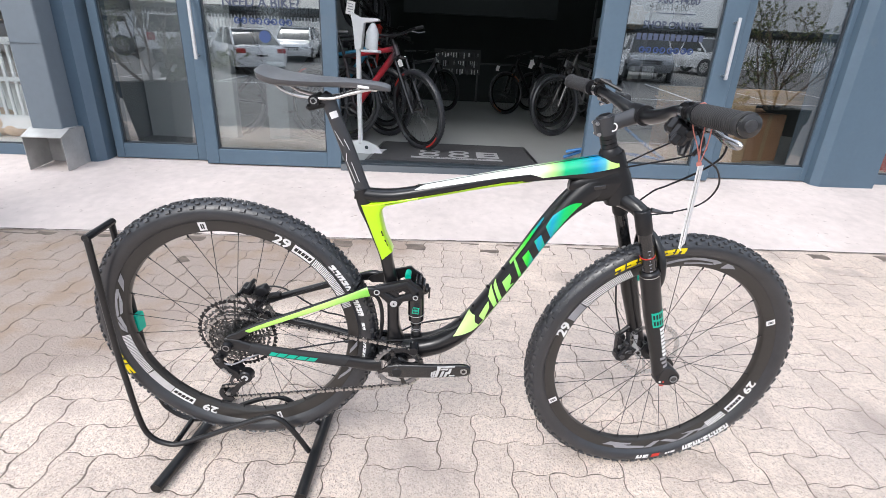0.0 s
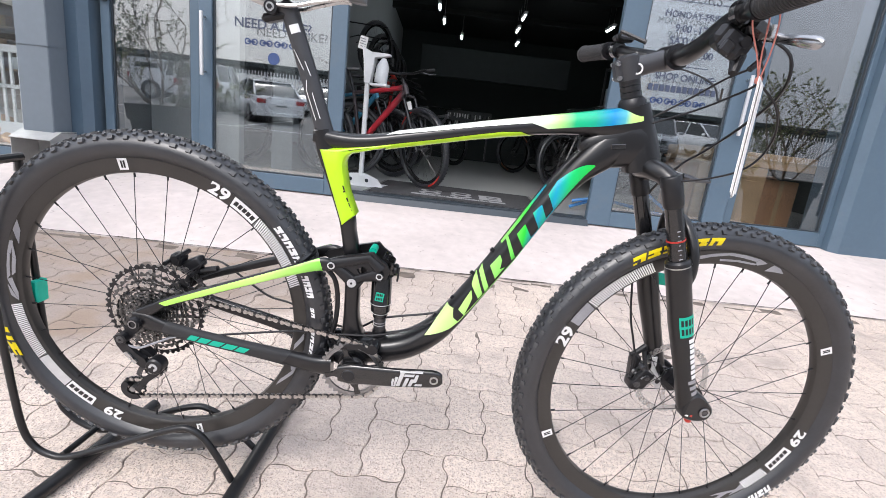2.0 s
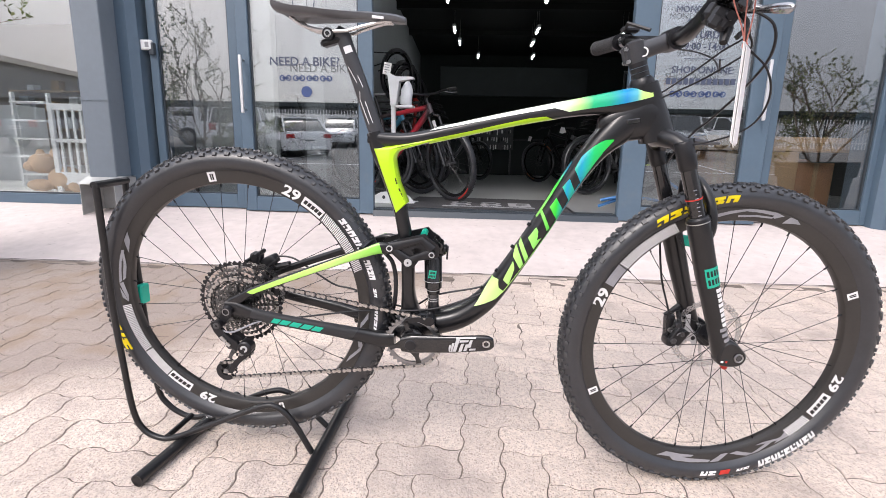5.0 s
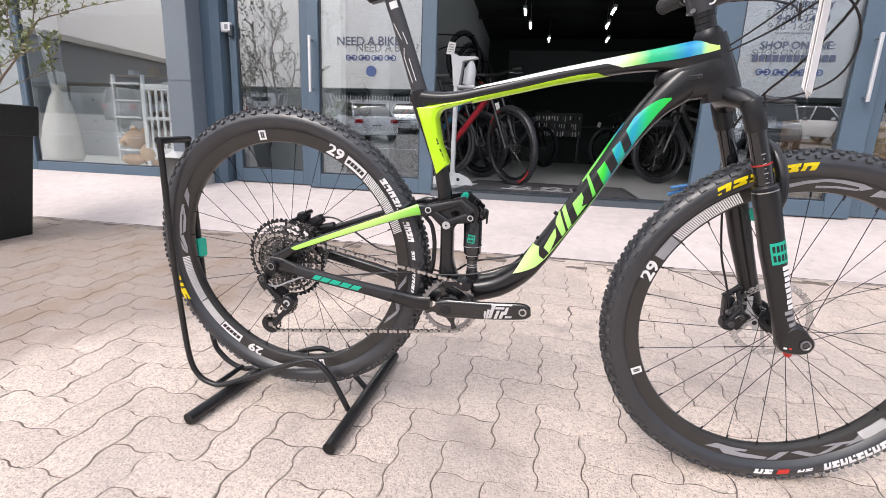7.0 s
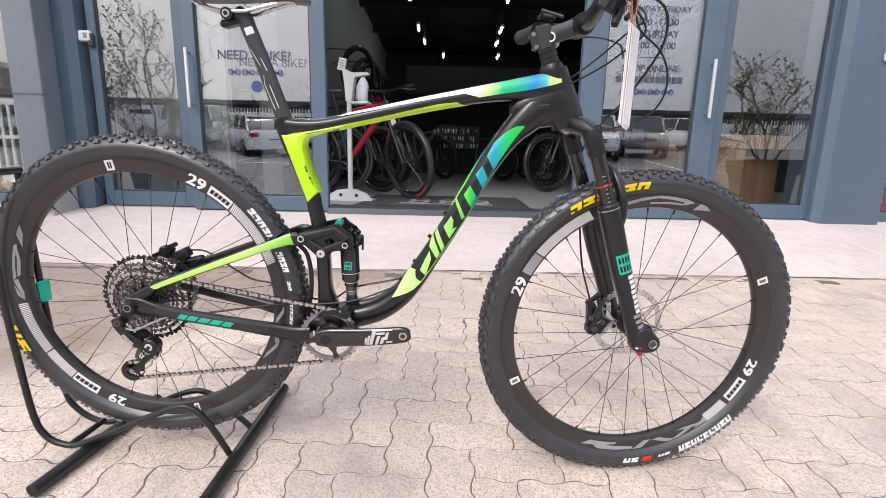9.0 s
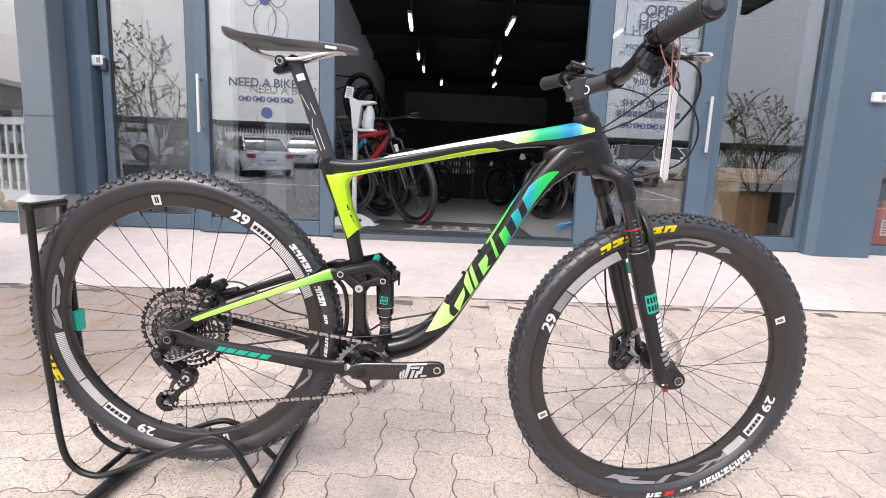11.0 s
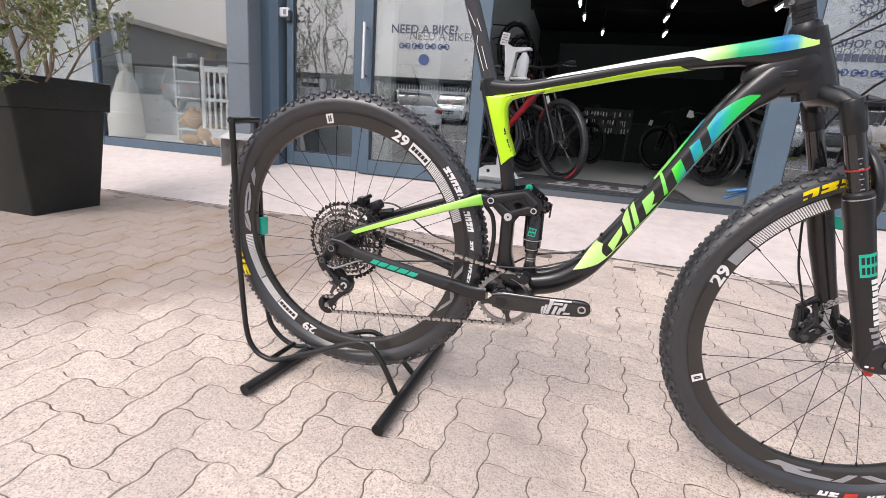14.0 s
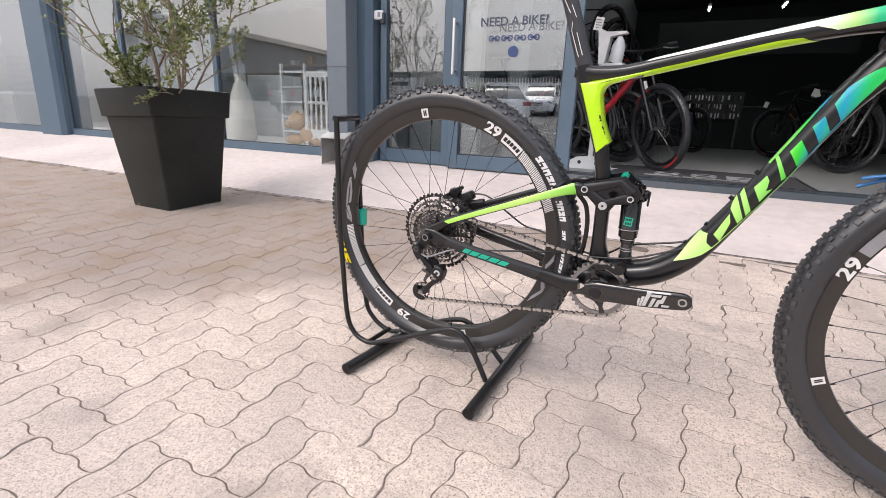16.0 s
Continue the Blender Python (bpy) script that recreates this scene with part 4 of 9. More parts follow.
part("post_label", g, WHITE_PRINT, post, "small white label")
for s0, s1, v0, v1 in ((0.53, 0.72, 0.1, 0.5), (0.35, 0.43, 0.45, 0.1), (0.05, 0.35, 0.3, 0.45), (0.06, 0.32, -0.2, -0.12), (0.46, 0.6, -0.45, -0.3)):
    g = Mesh()
    g.add(*skin_patch(PO, s0, s1, v0, v0 + 0.085, 0.0008, p=2.1, n_s=10, n_a=2, b0=v1, b1=v1 + 0.085))
    part("post_line", g, WHITE_PRINT, post, "thin silver line")
g = Mesh()
g.cyl((0.216, -0.026, 0.615), (0.216, 0.026, 0.615), 0.0115, n=20)
g.box((0.222, 0, 0.604), (0.055, 0.03, 0.014), 0.005, Matrix.Rotation(radians(-18), 4, 'Y'))
clamp = part("seat_clamp", g, BLACK, bike)
g = Mesh()
g.cyl((0.216, -0.0285, 0.615), (0.216, -0.025, 0.615), 0.0072, n=18)
part("bolt", g, STEEL, clamp)
g = Mesh()
g.cyl((0.216, -0.0295, 0.615), (0.216, -0.028, 0.615), 0.0045, n=6)
part("hex_socket", g, BLACK, clamp)
g = Mesh()
prof = [(0.105, 0.667, 0.045, 0.016), (0.115, 0.664, 0.062, 0.022), (0.145, 0.657, 0.069, 0.02), (0.185, 0.6555, 0.064, 0.017), (0.225, 0.6555, 0.048, 0.016), (0.265, 0.657, 0.031, 0.0155), (0.30, 0.658, 0.0225, 0.015), (0.34, 0.657, 0.02, 0.0145), (0.362, 0.6545, 0.0175, 0.012), (0.372, 0.651, 0.011, 0.007)]
rings = []
for x, z, hw, dp_ in spline(prof, 4):
    rg = []
    for i in range(20):
        a = 2 * math.pi * i / 20
        c, s = math.cos(a), math.sin(a)
        w = hw * math.copysign(abs(c) ** 0.75, c)
        rg.append((x, w, z + (0.006 * (1 - (abs(w) / hw) ** 2) if s > 0 else -dp_ * abs(s) ** 0.8 * (0.55 + 0.45 * abs(c) ** 0.5))))
    rings.append(rg)
g.ring_loft(rings)
sad = part("saddle", g, SADDLE, bike, "slim charcoal saddle with a raised tail", smooth=60)
g = Mesh()
g.box((0.318, -0.0225, 0.651), (0.024, 0.003, 0.0055), 0.0008, Matrix.Rotation(radians(3), 4, 'Y'))
part("saddle_label", g, WHITE_PRINT, sad)
for sd in (-1, 1):
    g = Mesh()
    g.tube(spline([(0.14, sd * 0.03, 0.642), (0.165, sd * 0.028, 0.627), (0.2, sd * 0.022, 0.6205), (0.25, sd * 0.022, 0.622), (0.285, sd * 0.018, 0.633), (0.325, sd * 0.012, 0.645), (0.345, sd * 0.01, 0.646)], 5), 0.0036, 8)
    part("saddle_rail", g, STEEL, sad, "bright metal saddle rail")

# rear triangle
for sd in (-1, 1):
    g = Mesh()
    g.ring_loft(sweep(stations([(-0.012, 0.004, 0.017, 0.006, sd * 0.072), (0.012, 0.004, 0.018, 0.007, sd * 0.072), (0.05, -0.004, 0.014, 0.008, sd * 0.071), (0.11, -0.014, 0.0135, 0.009, sd * 0.068), (0.22, -0.029, 0.014, 0.010, sd * 0.06), (0.30, -0.043, 0.0165, 0.011, sd * 0.05), (0.35, -0.05, 0.019, 0.013, sd * 0.046), (0.385, -0.048, 0.021, 0.014, sd * 0.044)])))
    cs = part("chainstay", g, CARBON, bike)
    g = Mesh()
    CSP = stations([(0.05, -0.004, 0.014, 0.008, sd * 0.071), (0.11, -0.014, 0.0135, 0.009, sd * 0.068), (0.22, -0.029, 0.014, 0.010, sd * 0.06), (0.30, -0.043, 0.0165, 0.011, sd * 0.05)])
    g.add(*skin_patch(CSP, 0.0, 0.95, -0.55, 1.0, 0.0012, side=sd, skew=0.06, n_s=20))
    g.add(*skin_patch(CSP, 0.18, 0.95, -0.999, -0.5, 0.0012, side=sd, skew=0.06, n_s=20))
    part("stay_guard", g, GUARD, cs, "matt charcoal chainstay guard")
    g = Mesh()
    for i in range(5):
        a = 0.30 + 0.073 * i
        g.add(*skin_patch(CSP, a, a + 0.062, -0.45, 0.35, 0.002, side=sd, skew=0.03, n_s=3, n_a=4))
    part("stay_logo", g, TEAL, cs, "teal slanted logo blocks")
    g = Mesh()
    SS = stations([(0.0, 0.014, 0.014, 0.006, sd * 0.07), (0.03, 0.035, 0.0105, 0.007, sd * 0.069), (0.06, 0.054, 0.009, 0.0075, sd * 0.067), (0.195, 0.114, 0.0092, 0.008, sd * 0.057), (0.30, 0.158, 0.0105, 0.008, sd * 0.046), (0.345, 0.174, 0.013, 0.008, sd * 0.041), (0.362, 0.170, 0.013, 0.008, sd * 0.04)])
    g.ring_loft(sweep(SS))
    ss = part("seatstay", g, CARBON, bike)
    g = Mesh()
    g.add(*skin_patch(SS, 0.3, 0.835, -0.55, 0.45, 0.001, side=sd, skew=-0.03, n_s=26, b0=-0.9, b1=0.97))
    part("stay_graphic", g, STAYFADE, ss, "lime flash along the seatstay")
g = Mesh()
g.tube([(0.3, -0.045, 0.166), (0.31, -0.02, 0.175), (0.315, 0, 0.177), (0.31, 0.02, 0.175), (0.3, 0.045, 0.166)], 0.008, 8)
part("stay_bridge", g, CARBON, bike)
g = Mesh()
g.tube([(0.345, -0.044, -0.045), (0.36, 0, -0.04), (0.345, 0.044, -0.045)], 0.013, 10)
part("stay_bridge", g, CARBON, bike)
for sd in (-1, 1):
    g = Mesh()
    g.prism([(0.331, 0.166), (0.339, 0.177), (0.3675, 0.189), (0.3867, 0.1965), (0.4225, 0.207), (0.4411, 0.213), (0.4525, 0.2023), (0.4697, 0.1925), (0.4771, 0.1803), (0.4741, 0.162), (0.4553, 0.1555), (0.4319, 0.1525), (0.4307, 0.1666), (0.4348, 0.1774), (0.4239, 0.1804), (0.4121, 0.1731), (0.4193, 0.1636), (0.4306, 0.1665), (0.4318, 0.1524), (0.4212, 0.1345), (0.4071, 0.128), (0.3945, 0.1366), (0.3864, 0.1517), (0.3686, 0.160), (0.3424, 0.1575)], sd * 0.03, sd * 0.038)
    g.tube([(0.335, sd * 0.038, 0.167), (0.363, sd * 0.0395, 0.1745), (0.40, sd * 0.039, 0.188), (0.435, sd * 0.0385, 0.2), (0.459, sd * 0.039, 0.178)], [0.009, 0.0125, 0.009, 0.008, 0.013], 12, flat=0.5)
    g.tube([(0.37, sd * 0.0395, 0.172), (0.4066, sd * 0.04, 0.146), (0.425, sd * 0.039, 0.157), (0.459, sd * 0.0395, 0.169)], [0.009, 0.0145, 0.008, 0.013], 12, flat=0.5)
    rk = part("rocker_link", g, BLACK, bike, "black forged rocker link")
    for x, z, r in ((0.3638, 0.1757, 0.0085), (0.4597, 0.1688, 0.0078), (0.4066, 0.1456, 0.0098)):
        g = Mesh()
        g.cyl((x, sd * 0.04, z), (x, sd * 0.0475, z), r, r * 0.9, n=18)
        pb = part("pivot_bolt", g, SILVER_PRINT if x == 0.4066 else BLACK, rk, "silver pivot bolt" if x == 0.4066 else "")
        if x != 0.4066:
            g = Mesh()
            g.lathe([(sd * 0.0476, r * 0.58), (sd * 0.0476, r * 0.86), (sd * 0.0486, r * 0.86), (sd * 0.0486, r * 0.58)], (x, 0, z), n=24)
            part("bolt_ring", g, SILVER_PRINT, rk, "bright machined ring")
        if sd < 0:
            g = Mesh()
            g.cyl((x, sd * 0.047, z), (x, sd * 0.0482, z), r * (0.26 if x == 0.4066 else 0.5), n=6)
            part("hex_socket", g, BLACK, bike)
# shock
A_, B_ = Vector((0.459, 0, 0.168)), Vector((0.470, 0, 0.006))
dv = (B_ - A_)
g = Mesh()
g.tube([A_ + dv * k for k in (0.02, 0.09, 0.1, 0.44, 0.45, 0.47, 0.48, 0.57, 0.58, 0.66, 0.67)], [0.014, 0.0205, 0.0212, 0.0212, 0.0222, 0.0222, 0.0205, 0.0205, 0.0165, 0.0155, 0.0135], 24)
for cx_, cz_, r_, l_ in ((0.462, 0.187, 0.0105, 0.024), (0.474, 0.182, 0.009, 0.02)):
    g.cyl((cx_, -l_, cz_), (cx_, l_, cz_), r_, n=16)
g.box((0.466, 0, 0.171), (0.05, 0.036, 0.02), 0.006, Matrix.Rotation(radians(8), 4, 'Y'))
shk = part("shock", g, GLOSS_BLACK, bike, "black rear air shock")
g = Mesh()
g.tube([A_ + dv * 0.62, A_ + dv * 0.9], 0.0127, 18)
part("shock_shaft", g, DARK_STEEL, shk)
g = Mesh()
g.tube([A_ + dv * 0.865, A_ + dv * 0.88], 0.0138, 18)
part("travel_ring", g, RED, shk)
g = Mesh()
g.tube([A_ + dv * 0.86, A_ + dv * 1.05], 0.0145, 14)
part("shock_eyelet", g, BLACK, shk)
g = Mesh()
g.box((0.4625, -0.0217, 0.114), (0.017, 0.001, 0.019), 0, Matrix.Rotation(radians(5), 4, 'Y'))
part("shock_label", g, TEAL, shk, "teal square label")
g = Mesh()
for k in (0.455, 0.6, 0.735, 0.77):
    rr_ = {0.455: 0.0226, 0.6: 0.0166}.get(k, 0.0132)
    g.tube([A_ + dv * k, A_ + dv * (k + 0.008)], rr_, 22)
part("shock_line", g, SILVER_PRINT, shk, "thin silver rings")
g = Mesh()
for zz in (0.1185, 0.1095):
    for k in range(4):
        g.box((0.4572 + 0.0034 * k, -0.0225, zz), (0.0024, 0.0006, 0.0052))
part("label_print", g, GLOSS_BLACK, shk)
g = Mesh()
g.box((0.4865, -0.008, 0.176), (0.010, 0.03, 0.014), 0.003)
g.box((0.4935, -0.018, 0.169), (0.004, 0.008, 0.032), 0.0015)
part("shock_lever", g, BLACK, shk)
g = Mesh()
g.cyl((0.4365, -0.014, 0.2065), (0.4365, 0.014, 0.2065), 0.0078, n=18)
part("adjuster", g, TEAL, shk, "teal adjuster dial")


# wheels
def blocks(g, put, a0, a1, r0, r1, count, gap=0.15, lean=0.0, notch=0.0):
    """A row of plain slanted blocks on a curved side; put(angle, radius) gives the place. notch: a slot cut into every other block."""
    step = (a1 - a0) / count
    for i in range(count):
        spans = [(0.0, 1 - gap, 0.0, 1.0)]
        if notch:
            spans = [(0.0, 0.34, 0.0, 1.0), (0.34, 1 - gap, 0.55, 1.0), (0.58, 1 - gap, 0.0, 0.55 - 0.3 * (i % 2))] if i % 3 != 1 else [(0.0, 1 - gap, 0.0, 0.36), (0.0, 1 - gap, 0.58, 1.0), (0.1, 0.5, 0.36, 0.58)]
        for x0, x1, y0, y1 in spans:
            vs = []
            for k in range(4):
                y = y0 + (y1 - y0) * k / 3
                vs += [put(a0 + step * (i + x + lean * (y - 0.5)), r0 + (r1 - r0) * y) for x in (x0, (x0 + x1) / 2, x1)]
            g.add(vs, [(3 * k + j, 3 * k + j + 1, 3 * k + j + 4, 3 * k + j + 3) for k in range(3) for j in range(2)])


def wheel(name, m, lab, decals, yellow, white, small, big, turn):
    g = Mesh(m)
    g.lathe([(-0.0158, 0.3175), (-0.0158, 0.3150), (-0.0138, 0.294), (-0.010, 0.2885), (-0.004, 0.2865), (0.004, 0.2865), (0.010, 0.2885), (0.0138, 0.294), (0.0158, 0.3150), (0.0158, 0.3175), (0.010, 0.313), (-0.010, 0.313)], n=96)
    rim = part(name, g, mat(name + "_rim_carbon", (0.026, 0.0235, 0.0215), 0.36, var=0.15, vscale=12, coat=0.15), bike, lab)
    g = Mesh(m)
    prof = [(-0.0120, 0.3150), (-0.0146, 0.3163)]
    for i in range(15):
        a = radians(-146 + i * (292 / 14))
        prof.append((0.0288 * math.sin(a), 0.3395 + 0.0258 * math.cos(a)))
    prof += [(0.0146, 0.3163), (0.0120, 0.3150)]
    g.lathe(prof, n=120)
    rows = [(0, 9.5, 7.0, 0.0038, 76, 0.0), (-16, 7.5, 6.0, 0.0036, 76, 0.5), (16, 7.5, 6.0, 0.0036, 76, 0.5), (-35, 8.5, 5.5, 0.0038, 76, 0.0), (35, 8.5, 5.5, 0.0038, 76, 0.0), (-54, 10.5, 7.5, 0.004, 76, 0.45), (54, 10.5, 7.5, 0.004, 76, 0.45)]
    for ang, ln, wd, ht, cnt, ph in rows:
        a = radians(ang)
        w, r = 0.0288 * math.sin(a), 0.3395 + 0.0258 * math.cos(a)
        for i in range(cnt):
            q = 2 * math.pi * (i + ph) / cnt
            h = ht * (1 if i % 2 or ang == 0 else 0.85)
            l2 = ln * (1 if i % 2 else 0.72)
            mm = Matrix.Rotation(-q, 4, 'Y') @ Matrix.Translation((r, w, 0)) @ Matrix.Rotation(a, 4, 'Z')
            hx, hy, hz = h, wd / 2000, l2 / 2000
            vs = [(-0.001, -hy * 1.15, -hz * 1.15), (-0.001, hy * 1.15, -hz * 1.15), (-0.001, hy * 1.15, hz * 1.15), (-0.001, -hy * 1.15, hz * 1.15), (hx, -hy, -hz), (hx, hy, -hz), (hx, hy, hz), (hx, -hy, hz)]
            g.add([mm @ Vector(v) for v in vs], [(4, 5, 6, 7), (0, 1, 5, 4), (1, 2, 6, 5), (2, 3, 7, 6), (3, 0, 4, 7)], 1)
    tyre = part("tyre", g, [RUBBER, TREAD], rim, "knobbly black tyre")
    g = Mesh(m)
    g.cyl((0, -0.05, 0), (0, 0.05, 0), 0.013, n=18)
    for w in (-0.031, 0.036):
        g.lathe([(w - 0.002, 0.012), (w - 0.002, 0.027), (w + 0.002, 0.027), (w + 0.002, 0.012)], n=24)
    part("hub", g, BLACK, rim)
    for i in range(28):
        q = 2 * math.pi * i / 28 + radians(turn)
        sd = -1 if i % 2 else 1
        lead = (1 if (i // 2) % 2 else -1) * radians(62)
        a = (0.0265 * math.cos(q + lead), sd * 0.033, 0.0265 * math.sin(q + lead))
        b = (0.2905 * math.cos(q), sd * 0.002, 0.2905 * math.sin(q))
        g = Mesh(m)
        g.cyl(a, b, 0.00078, n=5)
        v1 = Vector(b)
        g.cyl(v1 * 0.955, v1, 0.0019, n=6)
        part("spoke", g, BLACK, rim)
    for w, r0, r1, a0, a1, ma in decals:
        g = Mesh(m)
        k = (0.0158 - 0.0138) / (0.3165 - 0.294)
        off = lambda r: 0.0158 - (0.3165 - r) * k + 0.0006
        n_ = max(3, int(abs(a1 - a0) / 2.5))
        g.lathe([(-off(r0), r0), (-off(r1), r1)], n=n_, closed=False, arc=(a0, a1))
        part("rim_decal", g, ma, rim, smooth=0)

    def flat(off):
        return lambda a, r: (r * math.cos(radians(a)), -(0.0158 - (0.3165 - r) * 0.089 + off), r * math.sin(radians(a)))
    for w, r0, r1, a0, a1, ma in decals:
        if ma is HATCH_PRINT:
            g = Mesh(m)
            blocks(g, flat(0.0011), a0, a1, r0, r1, int((a1 - a0) * 1.25), 0.45, 0.9)
            part("decal_print", g, WHITE_PRINT, rim, "fine white slanted hatching", smooth=0)
        if ma is WHITE_PRINT and a1 - a0 < 5:
            g = Mesh(m)
            blocks(g, flat(0.0012), a0 + 0.9, a1 - 0.7, 0.2975, 0.3115, 2, 0.3)
            part("decal_print", g, CARBON, rim, smooth=0)
        if ma is WHITE_PRINT and a1 - a0 > 6:
            g = Mesh(m)
            blocks(g, flat(0.0012), a0 + 0.7, a1 - 0.5, 0.2995, 0.3095, 5, 0.2, -0.12)
            part("decal_print", g, CARBON, rim, smooth=0)
    for q in big:
        g = Mesh(m)
        vs = []
        for i in range(9):
            for j in range(3):
                lo = [q[0][k] + (q[1][k] - q[0][k]) * i / 8 for k in (0, 1)]
                hi = [q[3][k] + (q[2][k] - q[3][k]) * i / 8 for k in (0, 1)]
                vs.append(flat(0.0008)(lo[0] + (hi[0] - lo[0]) * j / 2, 0.2940 + 0.0208 * (lo[1] + (hi[1] - lo[1]) * j / 2)))
        g.add(vs, [(3 * i + j, 3 * i + j + 1, 3 * i + j + 4, 3 * i + j + 3) for i in range(8) for j in range(2)])
        part("rim_graphic", g, GREY_PRINT, rim, "large silver-grey slanted stroke", smooth=0)

    def side(r):
        return -0.0288 * math.sqrt(max(0.0, 1 - ((r - 0.3395) / 0.0258) ** 2)) - 0.0007
    wall = lambda a, r: (r * math.cos(radians(a)), side(r), r * math.sin(radians(a)))
    for a0, a1, kinds, r0, r1, ma, lab2 in [(*yellow, YELLOW_PRINT, "yellow slanted block marks"), (*white, WHITE_PRINT, "white slanted block marks")] + [(*s_, c_, "") for s_, c_ in small]:
        g = Mesh(m)
        blocks(g, wall, a0, a1, r0, r1, len(kinds), 0.14, -0.2, 0.45 if len(kinds) > 1 else 0.0)
        part("tyre_print", g, ma, tyre, lab2, smooth=0)
    return rim


W_, GR, HT_ = WHITE_PRINT, GREY_PRINT, HATCH_PRINT
R0_, R1_ = .2935, .3160
rdec = [(0, R0_, R1_, 99, 102.5, W_), (0, R0_, R1_, 49, 59.5, W_), (0, R0_, R1_, 20, 48.5, HT_), (0, R0_, R1_, 188, 212, HT_), (0, R0_, R1_, 212.5, 227, SILVER_PRINT), (0, R0_, R1_, 227.5, 240, W_), (0, R0_, R1_, 286, 288.5, W_)]
GLYPH_L = [((151.3, 1.00), (154.8, 0.37), (161.1, 0.09), (156.0, 0.99)), ((161.0, 0.99), (160.5, 0.67), (166.3, 0.69), (166.1, 1.00)), ((166.1, 1.00), (166.4, 0.75), (175.6, 0.63), (177.4, 0.95)), ((160.2, 0.83), (163.4, 0.48), (167.6, 0.14), (167.4, 0.51)), ((167.4, 0.51), (167.8, 0.13), (174.1, 0.15), (175.5, 0.49)), ((177.4, 0.95), (176.4, 0.49), (182.9, 0.05), (186.4, 0.17)), ((179.2, 0.97), (183.1, 0.50), (186.4, 0.17), (184.1, 0.82)), ((331.5, 0.05), (335, 0.05), (344, 0.95), (340.5, 0.95)), ((343, 0.95), (341.5, 0.6), (346, 0.1), (347, 0.5)), ((351, 0.1), (354, 0.1), (360, 0.95), (357, 0.95))]
rw = wheel("rear_wheel", Matrix(), "rear wheel with a carbon rim", rdec, (196, 209, (1, 0), .331, .347), (28.8, 43.2, (2, 0, 2, 2, 1), .329, .344), [((15.6, 24.2, (2, 0, 0, 0), .329, .344), W_), ((-8, 4, (0, 0, 2, 1), .331, .339), W_), ((8, 12, (2, 0), .332, .34), W_)], GLYPH_L, 9.0)
fdec = [(0, R0_, R1_, 25, 28, W_), (0, R0_, R1_, 204.5, 207.5, W_), (0, R0_, R1_, 120, 146, HT_), (0, R0_, R1_, -33, -21.5, W_), (0, R0_, R1_, -46, -35, HT_), (0, R0_, R1_, 146.5, 155.5, GR)]
FM = STEER @ Matrix.Translation((1.144, 0.0, 0.001)) @ Matrix.Scale(1.022, 4)
GLYPH_F = [((105, 0.25), (105, 0.62), (91, 1.0), (92, 0.72)), ((92, 0.72), (91, 1.0), (80, 1.0), (81, 0.66)), ((81, 0.62), (80, 1.0), (76.5, 0.85), (80, 0.35)), ((95, 0.1), (95, 0.32), (80, 0.5), (81, 0.3)), ((74, 0.98), (71, 0.98), (68.7, 0.7), (76, 0.12)),
           ((-107.5, 0.85), (-103.5, 0.1), (-90, 0.03), (-91, 0.28)), ((-103, 0.3), (-99, 1.0), (-83, 0.97), (-82, 0.68)), ((-82.5, 0.97), (-77, 0.08), (-73.5, 0.08), (-78.5, 0.97)), ((-73, 0.2), (-66, 1.0), (-62.5, 1.0), (-69.5, 0.1)), ((-65, 1.0), (-56, 0.4), (-52.5, 0.55), (-60, 1.0)), ((-61, 0.12), (-57, 0.12), (-44, 0.95), (-48.5, 0.95)), ((-53, 0.95), (-49, 0.95), (-40, 0.12), (-44, 0.12))]
fw = wheel("front_wheel", FM, "front wheel with a carbon rim, turned slightly", fdec, (97, 127.5, (0, 2, 1, 1, 0, 1), .331, .346), (-63, -37.5, (2, 0, 2, 2, 1, 0, 1, 2, 0), .330, .3455), [((-72, -66.5, (2, 0), .334, .340), W_), ((-79, -74.3, (0,), .331, .342), RED), ((-87, -80.2, (0, 2), .331, .342), W_)], GLYPH_F, 4.5)
for a_, rim_, m_ in ((65, rw, Matrix()), (249, rw, Matrix()), (161.5, fw, FM), (-15.5, fw, FM)):
    q_ = radians(a_)
    letters("size_mark", "29", 0.034, m_ @ Matrix.Translation((0.305 * math.cos(q_), -0.0156, 0.305 * math.sin(q_))) @ Matrix.Rotation(radians(90 - a_), 4, 'Y') @ pose(0, 0, 0, 90, 0, 0), WHITE_PRINT, rim_, squash=1.25, bold=0.03)


def toothed(r, teeth, depth):
    pts = []
    for i in range(teeth):
        for f_, d in ((0.0, 0), (0.3, depth), (0.5, depth), (0.8, 0)):
            q = 2 * math.pi * (i + f_) / teeth
            pts.append(((r - depth + d) * math.cos(q), (r - depth + d) * math.sin(q)))
    return pts


